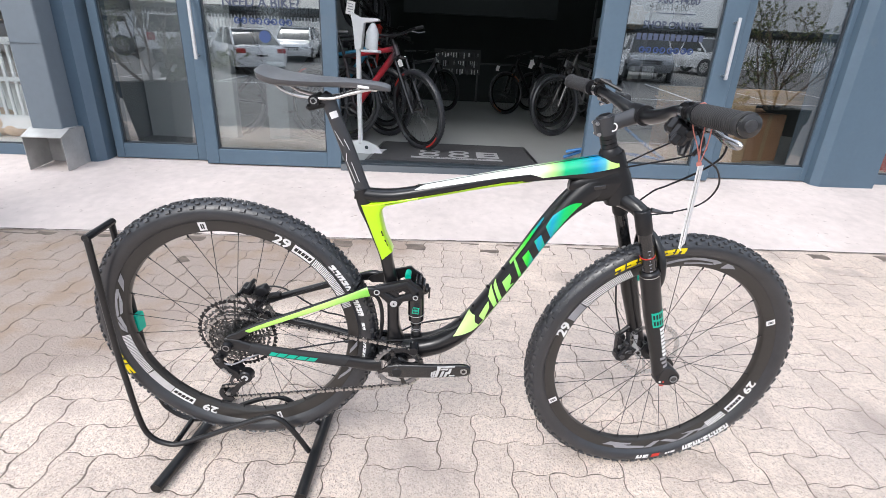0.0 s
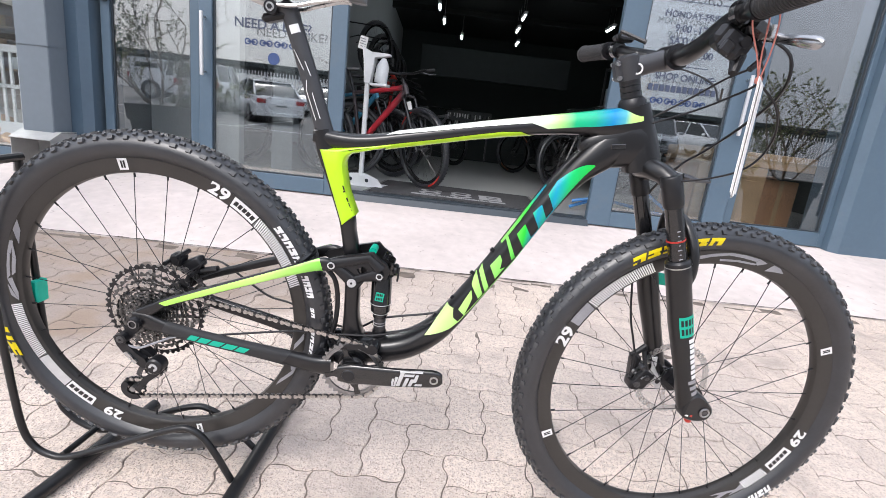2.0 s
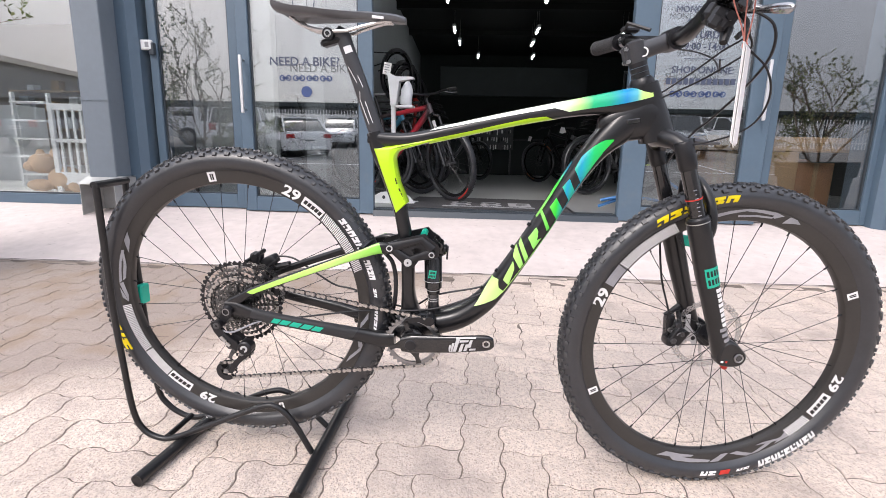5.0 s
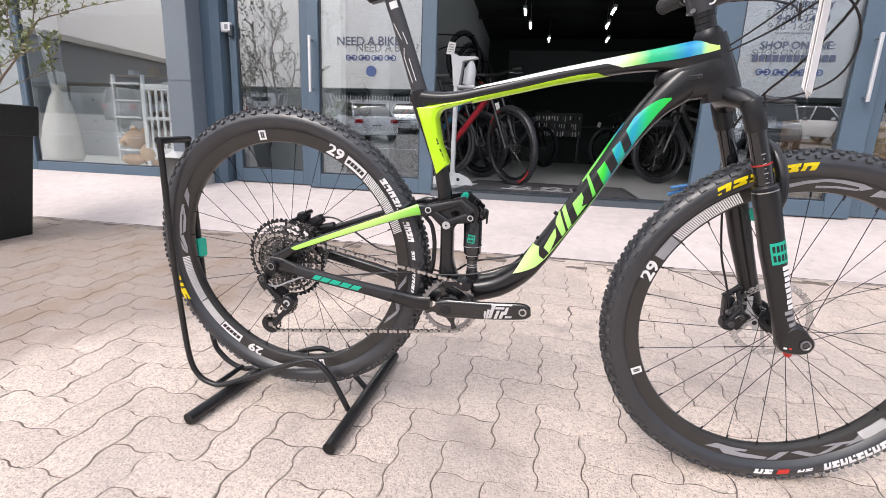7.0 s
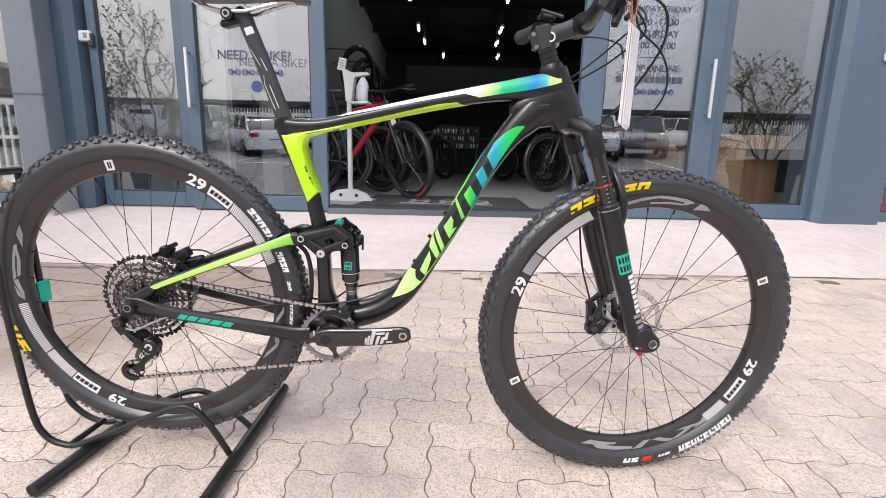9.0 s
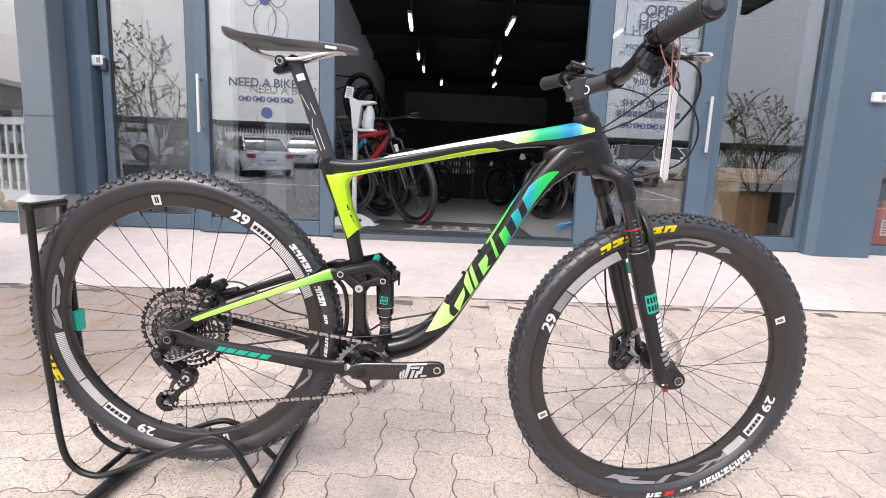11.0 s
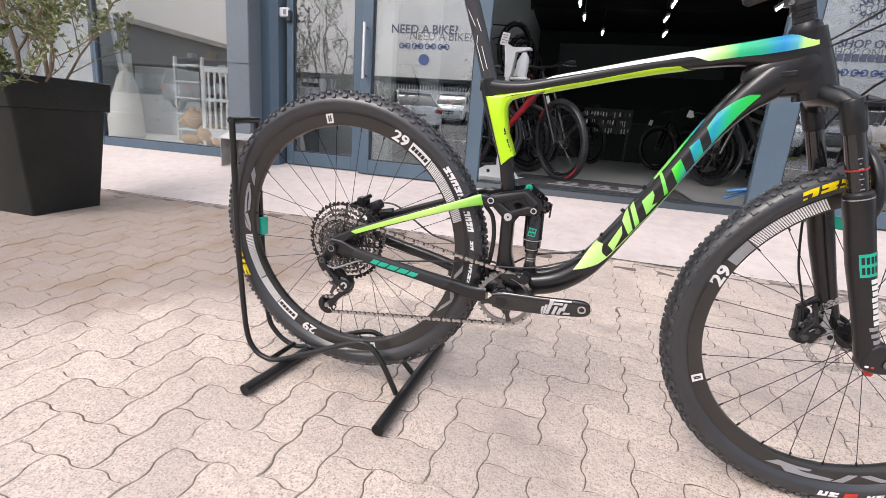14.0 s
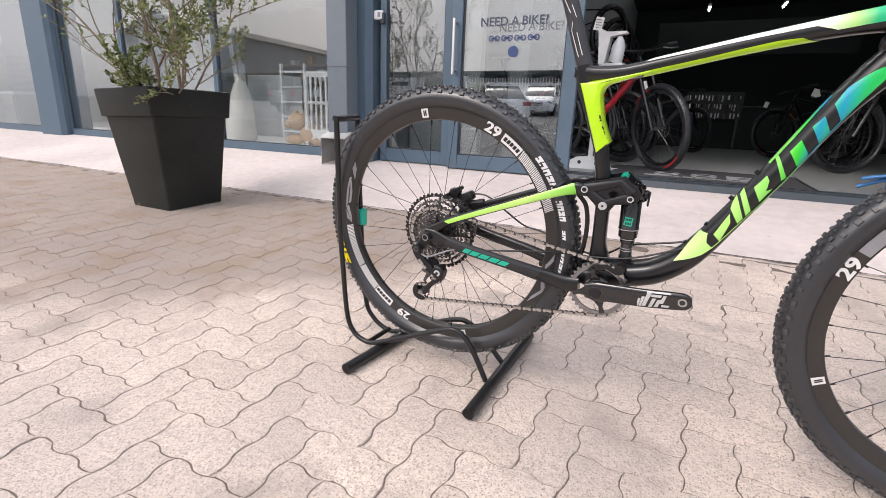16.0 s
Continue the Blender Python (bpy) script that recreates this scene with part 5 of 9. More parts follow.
def sprocket(g, m, r, teeth, w0, w1, depth=0.004, hole=0.6, windows=10):
    """A toothed ring with round lightening holes cut as gaps between spokes."""
    out = toothed(r, teeth, depth)
    n = len(out)
    ri = r * 0.9
    vs, fs = [], []
    for w in (w0, w1):
        vs += [m @ Vector((x, w, z)) for x, z in out]
        vs += [m @ Vector((ri * math.cos(2 * math.pi * i / n), w, ri * math.sin(2 * math.pi * i / n))) for i in range(n)]
    for i in range(n):
        j = (i + 1) % n
        fs += [(i, j, n + j, n + i), (2 * n + i, 3 * n + i, 3 * n + j, 2 * n + j), (i, 2 * n + i, 2 * n + j, j), (n + i, n + j, 3 * n + j, 3 * n + i)]
    g.add(vs, fs)
    rh = max(0.014, r * hole)
    for i in range(windows):
        q = 2 * math.pi * i / windows
        c, s = math.cos(q), math.sin(q)
        t = Vector((-s, 0, c)) * 0.0022
        a, b = Vector((c * rh, 0, s * rh)), Vector((c * ri * 1.01, 0, s * ri * 1.01))
        vs = [m @ (p + d + Vector((0, w, 0))) for w in (w0, w1) for p, d in ((a, -t), (a, t), (b, t), (b, -t))]
        g.add(vs, [(0, 1, 2, 3), (7, 6, 5, 4), (0, 4, 5, 1), (1, 5, 6, 2), (2, 6, 7, 3), (3, 7, 4, 0)])
    if rh > 0.016:
        g.lathe([(w0, rh - 0.004), (w1, rh - 0.004), (w1, rh), (w0, rh)], n=30)


g = Mesh()
g.cyl((0, -0.062, 0), (0, -0.02, 0), 0.017, n=20)
cas = part("cassette", g, DARK_STEEL, bike, "wide-range black and steel cassette")
teeth = [50, 42, 36, 32, 28, 24, 21, 18, 16, 14, 12, 11]
for i, t in enumerate(teeth):
    g = Mesh()
    w = -0.022 - 0.0033 * i
    sprocket(g, Matrix(), t * 0.00202 + 0.003, t, w - 0.0009, w + 0.0009, 0.0042, 0.58 if t > 20 else 0.7, 12)
    sp = part("sprocket", g, BLACK if i == 0 else SPROCKET, cas)
    g = Mesh()
    r_ = t * 0.00202
    cnt = max(7, t // 2)
    for k in range(cnt):
        mm = Matrix.Rotation(2 * math.pi * (k + 0.37 * i) / cnt, 4, 'Y')
        g.box(mm @ Vector((r_ - 0.004, w - 0.0012, 0)), (0.0028, 0.0006, 0.0042), 0, mm @ Matrix.Rotation(0.5, 4, 'Y'))
    tagged(part("shift_ramp", g, STEEL, sp), kind="stuff")
g = Mesh()
g.cyl((0, -0.088, 0), (0, 0.085, 0), 0.0095, n=18)
rx = part("rear_axle", g, BLACK, bike)
g = Mesh()
g.lathe([(-0.086, 0.006), (-0.089, 0.0065), (-0.089, 0.0105), (-0.084, 0.0125), (-0.078, 0.0125)], (-0.004, 0, 0.001), n=24, closed=False)
part("axle_boss", g, BLACK, rx)
g = Mesh()
g.lathe([(-0.0893, 0.0066), (-0.0893, 0.0088), (-0.0902, 0.0088), (-0.0902, 0.0066)], (-0.004, 0, 0.001), n=24)
part("axle_ring", g, RING_STEEL, rx)


def rotor(m, par, r, w):
    g = Mesh(m)
    for r0, r1 in ((r - 0.0145, r - 0.0115), (r - 0.0095, r - 0.0072), (r - 0.0052, r - 0.003)):
        g.lathe([(w, r0), (w, r1), (w + 0.0018, r1), (w + 0.0018, r0)], n=60)
    for i in range(54):
        mm = Matrix.Rotation(-2 * math.pi * i / 54, 4, 'Y')
        g.box(mm @ Vector((r - 0.0105, w + 0.0009, 0)), (0.0022, 0.0016, 0.004), 0, mm)
        mm = Matrix.Rotation(-2 * math.pi * (i + 0.4) / 54, 4, 'Y')
        g.box(mm @ Vector((r - 0.0062, w + 0.0009, 0)), (0.0022, 0.0016, 0.004), 0, mm)
    for i in range(36):
        q = 2 * math.pi * i / 36
        mm = Matrix.Rotation(-q, 4, 'Y')
        g.box(mm @ Vector((r - 0.0022, w + 0.0009, 0)), (0.0032, 0.0018, 0.008), 0, mm)
    for i in range(6):
        q = 2 * math.pi * i / 6
        a = Vector((0.022 * math.cos(q), w + 0.0009, 0.022 * math.sin(q)))
        b = Vector(((r - 0.013) * math.cos(q + 0.6), w + 0.0009, (r - 0.013) * math.sin(q + 0.6)))
        g.tube([a, (a + b) / 2 * 1.04, b], 0.004, 4, flat=0.3)
    g.lathe([(w, 0.017), (w, 0.026), (w + 0.0018, 0.026), (w + 0.0018, 0.017)], n=30)
    return part("brake_rotor", g, STEEL, par, "drilled steel brake disc")


rotor(Matrix(), rw, 0.08, 0.05)
rotor(FM, fw, 0.0875, 0.043)

# derailleur, chain, cranks
g = Mesh()
g.prism([(-0.012, 0.012), (0.008, 0.008), (0.004, -0.014), (-0.01, -0.03), (-0.024, -0.043), (-0.035, -0.034), (-0.024, -0.018)], -0.083, -0.073)
g.prism([(-0.041, -0.030), (-0.03, -0.022), (-0.014, -0.044), (0.004, -0.062), (0.02, -0.071), (0.026, -0.084), (0.016, -0.094), (0.0, -0.084), (-0.018, -0.07), (-0.034, -0.05)], -0.093, -0.083)
g.cyl((-0.0245, -0.097, -0.0325), (-0.0245, -0.07, -0.0325), 0.0112, n=18)
g.prism([(0.0, -0.064), (0.022, -0.074), (0.03, -0.07), (0.02, -0.06), (0.006, -0.054)], -0.082, -0.066)
der = part("rear_derailleur", g, BLACK, bike, "black long-cage rear derailleur")
g = Mesh()
g.tube([(0.037, -0.094, -0.0875), (0.037, -0.091, -0.0875), (0.037, -0.07, -0.0875), (0.037, -0.066, -0.0875)], [0.0145, 0.0175, 0.0175, 0.014], 26)
part("derailleur_knuckle", g, BLACK, der)
g = Mesh()
g.lathe([(-0.0952, 0.004), (-0.0952, 0.0085), (-0.094, 0.0085), (-0.094, 0.004)], (0.037, 0, -0.0875), n=20, arc=(-80, 190))
part("logo_cap", g, SILVER_PRINT, der, "pale crescent mark")
g = Mesh()
g.prism([(-0.0195, -0.062), (-0.0135, -0.058), (0.007, -0.079), (0.002, -0.0845)], -0.0965, -0.0935)
part("link_plate", g, STEEL, der, "bright parallelogram link")
g = Mesh()
g.lathe([(-0.0985, 0.003), (-0.0985, 0.0072), (-0.096, 0.0082), (-0.096, 0.003)], (-0.0245, 0, -0.0325), n=20)
part("bolt", g, DARK_STEEL, der)
PUL = (-0.021, -0.164)
g = Mesh()
g.prism([(0.055, -0.097), (0.046, -0.088), (0.03, -0.108), (0.012, -0.122), (-0.001, -0.136), (-0.006, -0.146), (-0.004, -0.156), (0.006, -0.152), (0.016, -0.136), (0.034, -0.120)], -0.0745, -0.0722)
ring_ = [(PUL[0] + 0.0245 * math.cos(radians(a)), PUL[1] + 0.0245 * math.sin(radians(a))) for a in range(130, 316, 15)]
ring_ += [(PUL[0] + 0.012 * math.cos(radians(a)), PUL[1] + 0.012 * math.sin(radians(a))) for a in range(310, 129, -15)]
g.prism(ring_, -0.0745, -0.0722)
g.prism([(-0.006, -0.146), (0.004, -0.153), (-0.006, -0.170), (-0.017, -0.163)], -0.0748, -0.0724)
part("cage", g, BLACK, der, "black curved cage plate")
g = Mesh()
g.prism([(-0.026, -0.104), (0.0, -0.1), (0.004, -0.112), (-0.01, -0.128), (-0.014, -0.14), (-0.022, -0.136), (-0.017, -0.122), (-0.012, -0.112), (-0.02, -0.112)], -0.0595, -0.0578)
g.prism([(PUL[0] - 0.022, -0.15), (PUL[0] + 0.01, -0.138), (PUL[0] + 0.02, -0.16), (PUL[0], -0.18), (PUL[0] - 0.02, -0.172)], -0.0582, -0.057)
part("inner_cage", g, DARK_STEEL, der, "bare metal inner cage plate")
for x, z, r_ in ((0.02, -0.112, 0.021), (*PUL, 0.0245)):
    g = Mesh(Matrix.Translation((x, -0.065, z)))
    sprocket(g, Matrix(), r_, 14, -0.0015, 0.0015, 0.005, 0.34, 7)
    jw = part("jockey_wheel", g, BLACK, der)
    g = Mesh(Matrix.Translation((x, -0.065, z)))
    g.cyl((0, -0.0102, 0), (0, 0.008, 0), 0.0062, n=14)
    part("pulley_bolt", g, RING_STEEL, jw)
g = Mesh()
g.tube(spline([(-0.0356, -0.088, -0.0307), (-0.027, -0.09, -0.041), (-0.0146, -0.09, -0.0462), (0.0073, -0.088, -0.0499), (0.0377, -0.084, -0.0354), (0.0631, -0.078, -0.0231), (0.08, -0.074, -0.018)], 5), 0.0023, 6)
part("shift_cable", g, GREY_PRINT, der, "pale grey cable housing loop")

BBC = (0.428, 0.0, -0.0465)
g = Mesh(Matrix.Translation((BBC[0], -0.052, BBC[2])))
sprocket(g, Matrix(), 0.0665, 32, -0.0018, 0.0018, 0.0055, 0.45, 0)
g.lathe([(-0.0026, 0.0525), (0.0018, 0.0525), (0.0018, 0.061), (-0.0026, 0.059)], n=48)
ring_ob = part("chainring", g, RING_STEEL, bike, "narrow-wide chainring")
g = Mesh(Matrix.Translation((BBC[0], -0.0545, BBC[2])))
g.lathe([(-0.0045, 0.008), (-0.0045, 0.024), (-0.002, 0.028), (0.003, 0.028), (0.003, 0.008)], n=32)
for k in range(4):
    q = radians(20 + 90 * k)
    c, s = math.cos(q), math.sin(q)
    g.prism([(0.022 * c - 0.013 * s, 0.022 * s + 0.013 * c), (0.04 * c - 0.0045 * s, 0.04 * s + 0.0045 * c), (0.056 * c - 0.006 * s, 0.056 * s + 0.006 * c), (0.056 * c + 0.006 * s, 0.056 * s - 0.006 * c), (0.04 * c + 0.0045 * s, 0.04 * s - 0.0045 * c), (0.022 * c + 0.013 * s, 0.022 * s - 0.013 * c)], -0.0035, 0.0015)
part("spider", g, GLOSS_BLACK, ring_ob, "black four-arm spider")
g = Mesh()
g.cyl((BBC[0], -0.046, BBC[2]), (BBC[0], 0.046, BBC[2]), 0.027, n=28)
g.blob((BBC[0] - 0.02, 0.0, BBC[2] + 0.012), (0.04, 0.036, 0.026))
part("bottom_bracket", g, BLACK, bike)
g = Mesh()
g.ring_loft(sweep(stations([(0.404, -0.0455, 0.017, 0.007, -0.072), (0.43, -0.0415, 0.0222, 0.0085, -0.073), (0.46, -0.037, 0.0212, 0.008, -0.075), (0.52, -0.0295, 0.0202, 0.007, -0.079), (0.585, -0.0185, 0.019, 0.007, -0.082), (0.606, -0.0148, 0.0165, 0.0065, -0.083), (0.616, -0.013, 0.009, 0.005, -0.083)]), p=3.5))
crk = part("crank_arm", g, GLOSS_BLACK, bike, "black crank arm with silver graphic, no pedal fitted")
g = Mesh()
g.lathe([(-0.0835, 0.0), (-0.0835, 0.012), (-0.0815, 0.0135), (-0.078, 0.0135)], (BBC[0] - 0.001, 0, BBC[2] + 0.0045), n=24, closed=False)
part("crank_bolt", g, BLACK, crk)
g = Mesh()
g.lathe([(-0.0905, 0.0055), (-0.0905, 0.0088), (-0.087, 0.0088), (-0.087, 0.0055)], (0.599, 0, -0.0158), n=24)
part("pedal_insert", g, STEEL, crk)
g = Mesh()
CR = stations([(0.514, -0.0305, 0.0203, 0.007, -0.0787), (0.586, -0.0183, 0.019, 0.007, -0.0821)])
for a_, b_, v0, v1 in ((0.0, 0.09, -0.8, 0.1), (0.12, 0.2, -0.8, 0.3), (0.24, 0.34, -0.75, 0.75), (0.38, 0.46, -0.8, 0.2), (0.4, 0.62, 0.35, 0.62), (0.5, 0.58, -0.75, 0.1), (0.62, 0.7, -0.3, 0.6), (0.62, 0.8, -0.7, -0.45), (0.3, 0.85, 0.75, 0.9)):
    g.add(*skin_patch(CR, a_, b_, v0, v1, 0.0006, p=3.5, skew=0.1 * (v1 - v0), n_s=3, n_a=4))
part("crank_graphic", g, SILVER_PRINT, crk, "silver slanted graphic")
g = Mesh()
g.ring_loft(sweep(stations([(0.43, -0.038, 0.018, 0.008, 0.073), (0.38, -0.044, 0.017, 0.008, 0.075), (0.28, -0.062, 0.014, 0.007, 0.082), (0.255, -0.066, 0.012, 0.006, 0.083)]), p=3.5))
part("crank_arm", g, GLOSS_BLACK, bike, "black crank arm on the far side")
g = Mesh()
g.prism([(0.4, 0.0), (0.41, 0.012), (0.44, 0.02), (0.47, 0.005), (0.46, 0.0), (0.44, 0.008), (0.42, 0.002)], -0.058, -0.047)
g.cyl((0.466, -0.06, 0.012), (0.466, -0.03, 0.012), 0.011, n=16)
part("chain_guide", g, BLACK, bike)


def chain_path():
    """Closed loop of the chain round sprocket, ring and pulleys."""
    w0, w1 = -0.043, -0.052
    top0, top1 = (0.012, w0, 0.068), (BBC[0] + 0.008, w1, BBC[2] + 0.0655)
    pts = [top0, top1]
    for q in range(70, -91, -16):
        pts.append((BBC[0] + 0.0655 * math.cos(radians(q)), w1, BBC[2] + 0.0655 * math.sin(radians(q))))
    pts += [(PUL[0] + 0.003, -0.063, PUL[1] - 0.0235)]
    for q in (-110, -150, 170, 130):
        pts.append((PUL[0] + 0.023 * math.cos(radians(q)), -0.065, PUL[1] + 0.023 * math.sin(radians(q))))
    pts += [(0.008, -0.064, -0.140), (0.036, -0.062, -0.122)]
    for q in (-20, 20):
        pts.append((0.016 + 0.023 * math.cos(radians(q)), -0.06, -0.112 + 0.023 * math.sin(radians(q))))
    pts += [(-0.03, -0.05, -0.062)]
    for q in range(225, 85, -20):
        pts.append((0.0685 * math.cos(radians(q)), w0, 0.0685 * math.sin(radians(q))))
    return pts


g = Mesh()
cp = [Vector(p) for p in chain_path()]
cp.append(cp[0])
pitch, acc, links = 0.0127, 0.0, []
for a, b in zip(cp, cp[1:]):
    L_ = (b - a).length
    while acc < L_:
        links.append(a + (b - a) * (acc / L_))
        acc += pitch
    acc -= L_
for i in range(len(links)):
    a, b = links[i], links[(i + 1) % len(links)]
    d = (b - a)
    if d.length > 0.02 or d.length < 0.004:
        continue
    d.normalize()
    u = Vector((-d.z, 0, d.x))
    hw = 0.0029 if i % 2 else 0.0018
    for sd in (-1, 1):
        ring = []
        for k, (f_, h_) in enumerate(((-0.32, 0.0), (-0.25, 0.0038), (0.0, 0.0044), (0.22, 0.0034), (0.5, 0.0016), (0.78, 0.0034), (1.0, 0.0044), (1.25, 0.0038), (1.32, 0.0))):
            ring.append((f_, h_))
        out = [a + d * (f_ * pitch) + u * h_ for f_, h_ in ring] + [a + d * (f_ * pitch) - u * h_ for f_, h_ in ring[-2:0:-1]]
        n_ = len(out)
        y0, y1 = Vector((0, sd * hw, 0)), Vector((0, sd * (hw + 0.001), 0))
        g.add([p + y0 for p in out] + [p + y1 for p in out], [tuple(range(n_)), tuple(range(2 * n_ - 1, n_ - 1, -1))] + [(k, k + n_, (k + 1) % n_ + n_, (k + 1) % n_) for k in range(n_)], mi=0 if i % 2 else 1)
    g.cyl(a - Vector((0, 0.0042, 0)), a + Vector((0, 0.0042, 0)), 0.0022, n=7)
part("chain", g, [CHAIN, DARK_STEEL], bike, "oiled steel roller chain")

# loose hose behind the seat tube
g = Mesh()
g.tube(spline([(0.338, -0.012, 0.162), (0.3525, -0.012, 0.149), (0.3673, -0.012, 0.130), (0.376, -0.012, 0.0894), (0.376, -0.012, 0.0374), (0.371, -0.012, 0.0), (0.385, -0.012, -0.02)], 6), 0.0052, 8)
part("frame_hose", g, BLACK, bike)

# rear brake calliper
g = Mesh()
g.blob((0.032, 0.066, 0.078), (0.027, 0.015, 0.013), Matrix.Rotation(radians(-30), 4, 'Y'), p=6)
g.blob((0.004, 0.06, 0.088), (0.014, 0.016, 0.012), Matrix.Rotation(radians(15), 4, 'Y'), p=6)
g.cyl((0.012, 0.03, 0.1), (0.012, 0.085, 0.1), 0.006, n=10)
g.cyl((-0.01, 0.03, 0.085), (-0.01, 0.085, 0.085), 0.005, n=10)
g.cyl((0.048, 0.03, 0.068), (0.048, 0.08, 0.068), 0.0045, n=10)
g.tube([(0.02, 0.062, 0.03), (0.03, 0.065, 0.06), (0.09, 0.062, 0.078)], 0.008, 8)
part("rear_calliper", g, BLACK, bike)
g = Mesh()
g.tube(spline([(0.045, 0.075, 0.09), (0.095, 0.07, 0.092), (0.16, 0.06, 0.06), (0.21, 0.056, 0.035), (0.26, 0.05, 0.03), (0.33, 0.03, 0.015), (0.41, 0.02, 0.01), (0.47, 0.012, 0.05), (0.56, 0.015, 0.075), (0.6, 0.012, 0.092)], 6), 0.0024, 6)
part("brake_hose", g, BLACK, bike)
g = Mesh()
g.tube(spline([(0.06, -0.078, -0.02), (0.15, -0.06, -0.01), (0.3, -0.03, 0.01), (0.4, -0.03, 0.02), (0.48, -0.03, 0.035), (0.56, -0.022, 0.068), (0.598, -0.016, 0.088)], 6), 0.0022, 6)
part("gear_cable", g, BLACK, bike)

# fork, stem and bar, all turned with the steering
F = lambda: Mesh(STEER)
DN = Vector((0.375, 0, -0.927)).normalized()
FW_ = Vector((0.927, 0, 0.375)).normalized()
g = F()
crown_pts = [(0.955, -0.064, 0.436), (0.935, -0.045, 0.452), (0.92, -0.02, 0.458), (0.918, 0, 0.458), (0.92, 0.02, 0.458), (0.935, 0.045, 0.452), (0.955, 0.064, 0.436)]
g.tube(crown_pts, [0.0175, 0.0175, 0.0195, 0.022, 0.0195, 0.0175, 0.0175], 14)
fork = part("fork_crown", g, CARBON, bike, "satin black forged fork crown")
for sd in (-1, 1):
    top = Vector((0.942, sd * 0.064, 0.447))
    g = F()
    g.tube([top + DN * -0.006, top + DN * -0.003, top + DN * 0.046, top + DN * 0.052], [0.0165, 0.0185, 0.0185, 0.0165], 20)
    cp_ = part("crown_cap", g, BLACK, fork)
    g = F()
    g.tube([top + DN * 0.035, top + DN * 0.2], 0.0158, 24)
    stn = part("stanchion", g, GLOSS_BLACK, fork, "glossy black stanchion")
    g = F()
    low = top + DN * 0.135
    seal = low + DN * 0.022
    ends = [(0.024, 0.0225), (0.034, 0.0238), (0.05, 0.0236), (0.075, 0.0228), (0.15, 0.0228), (0.23, 0.0202), (0.29, 0.0198), (0.335, 0.0208), (0.352, 0.019), (0.358, 0.012)]
    pts = []
    for d_, r_ in ends:
        f_ = min(1.0, max(0.0, (d_ - 0.034) / 0.1))
        pts.append(low + DN * d_ + FW_ * (-0.004 * f_))
    g.tube(pts, [r_ for _, r_ in ends], 20)
    low_ob = part("lower_leg", g, CARBON, fork, "matt black fork lower leg")
    g = F()
    g.tube([seal - DN * 0.004, seal, seal + DN * 0.006], [0.019, 0.0226, 0.0232], 22)
    part("wiper_seal", g, BLACK, low_ob)
    g = F()
    g.tube([seal + DN * 0.0065, seal + DN * 0.0085], 0.0238, 22)
    part("seal_ring", g, STEEL, low_ob, "thin bright seal ring")
    if sd < 0:
        g = F()
        g.tube([top + DN * 0.1128, top + DN * 0.1155], 0.017, 22)
        part("travel_ring", g, RED, stn, "red travel ring")
        g = F()
        for k in range(7):
            c_ = top + DN * (0.094 + 0.009 * k) + Vector((0, -0.016, 0))
            g.box(c_ + FW_ * -0.002, (0.003 if k % 2 else 0.007, 0.0006, 0.0018), 0, Matrix.Rotation(radians(-22), 4, 'Y'))
        part("sag_marks", g, GREY_PRINT, stn)
        def leg_patch(g, d0, d1, a0, a1, lift):
            """A print that follows the round leg, from d0 to d1 down it and between two angles."""
            vs = []
            for i in range(3):
                d_ = d0 + (d1 - d0) * i / 2
                k_ = max(n for n in range(len(ends) - 1) if ends[n][0] <= max(d_, ends[0][0]))
                f_ = (d_ - ends[k_][0]) / (ends[k_ + 1][0] - ends[k_][0])
                r_ = ends[k_][1] + (ends[k_ + 1][1] - ends[k_][1]) * f_ + lift
                mid = pts[k_].lerp(pts[k_ + 1], f_)
                for j in range(7):
                    a = radians(a0 + (a1 - a0) * j / 6)
                    vs.append(tuple(mid + FW_ * (r_ * math.sin(a)) + Vector((0, -r_ * math.cos(a), 0))))
            g.add(vs, [(7 * i + j, 7 * i + j + 1, 7 * i + j + 8, 7 * i + j + 7) for i in range(2) for j in range(6)])

        g = F()
        leg_patch(g, 0.128, 0.172, -32, 52, 0.0007)
        part("leg_label", g, TEAL, low_ob, "bright teal square label")
        g = F()
        for d0 in (0.134, 0.153):
            for k in range(4):
                leg_patch(g, d0, d0 + 0.013, -24 + 17 * k, -13 + 17 * k, 0.0011)
        part("label_print", g, CARBON, low_ob)
        for k in range(8):
            g = F()
            leg_patch(g, 0.178 + 0.0118 * k, 0.1868 + 0.0118 * k, 8 + 1.5 * (k % 3), 46 - 2 * (k % 2), 0.0008)
            part("leg_lettering", g, WHITE_PRINT, low_ob, "white slanted lettering block")
        for k in range(3):
            g = F()
            leg_patch(g, 0.272 + 0.0135 * k, 0.28 + 0.0135 * k, -10 + 6 * k, 34 + 4 * k, 0.0008)
            part("leg_logo", g, GREY_PRINT, low_ob)
        g = F()
        g.tube([(1.1235, -0.07, -0.019), (1.125, -0.07, -0.0235), (1.1275, -0.07, -0.0305)], [0.0085, 0.0085, 0.006], 14)
        part("damper_knob", g, RED, low_ob, "red rebound knob")
    else:
        g = F()
        g.box((1.0535, 0.056, 0.2285), (0.034, 0.012, 0.025), 0.003, Matrix.Rotation(radians(4), 4, 'Y'))
        part("green_tag", g, GREEN_TAPE, low_ob, "mint-green tag on the leg")
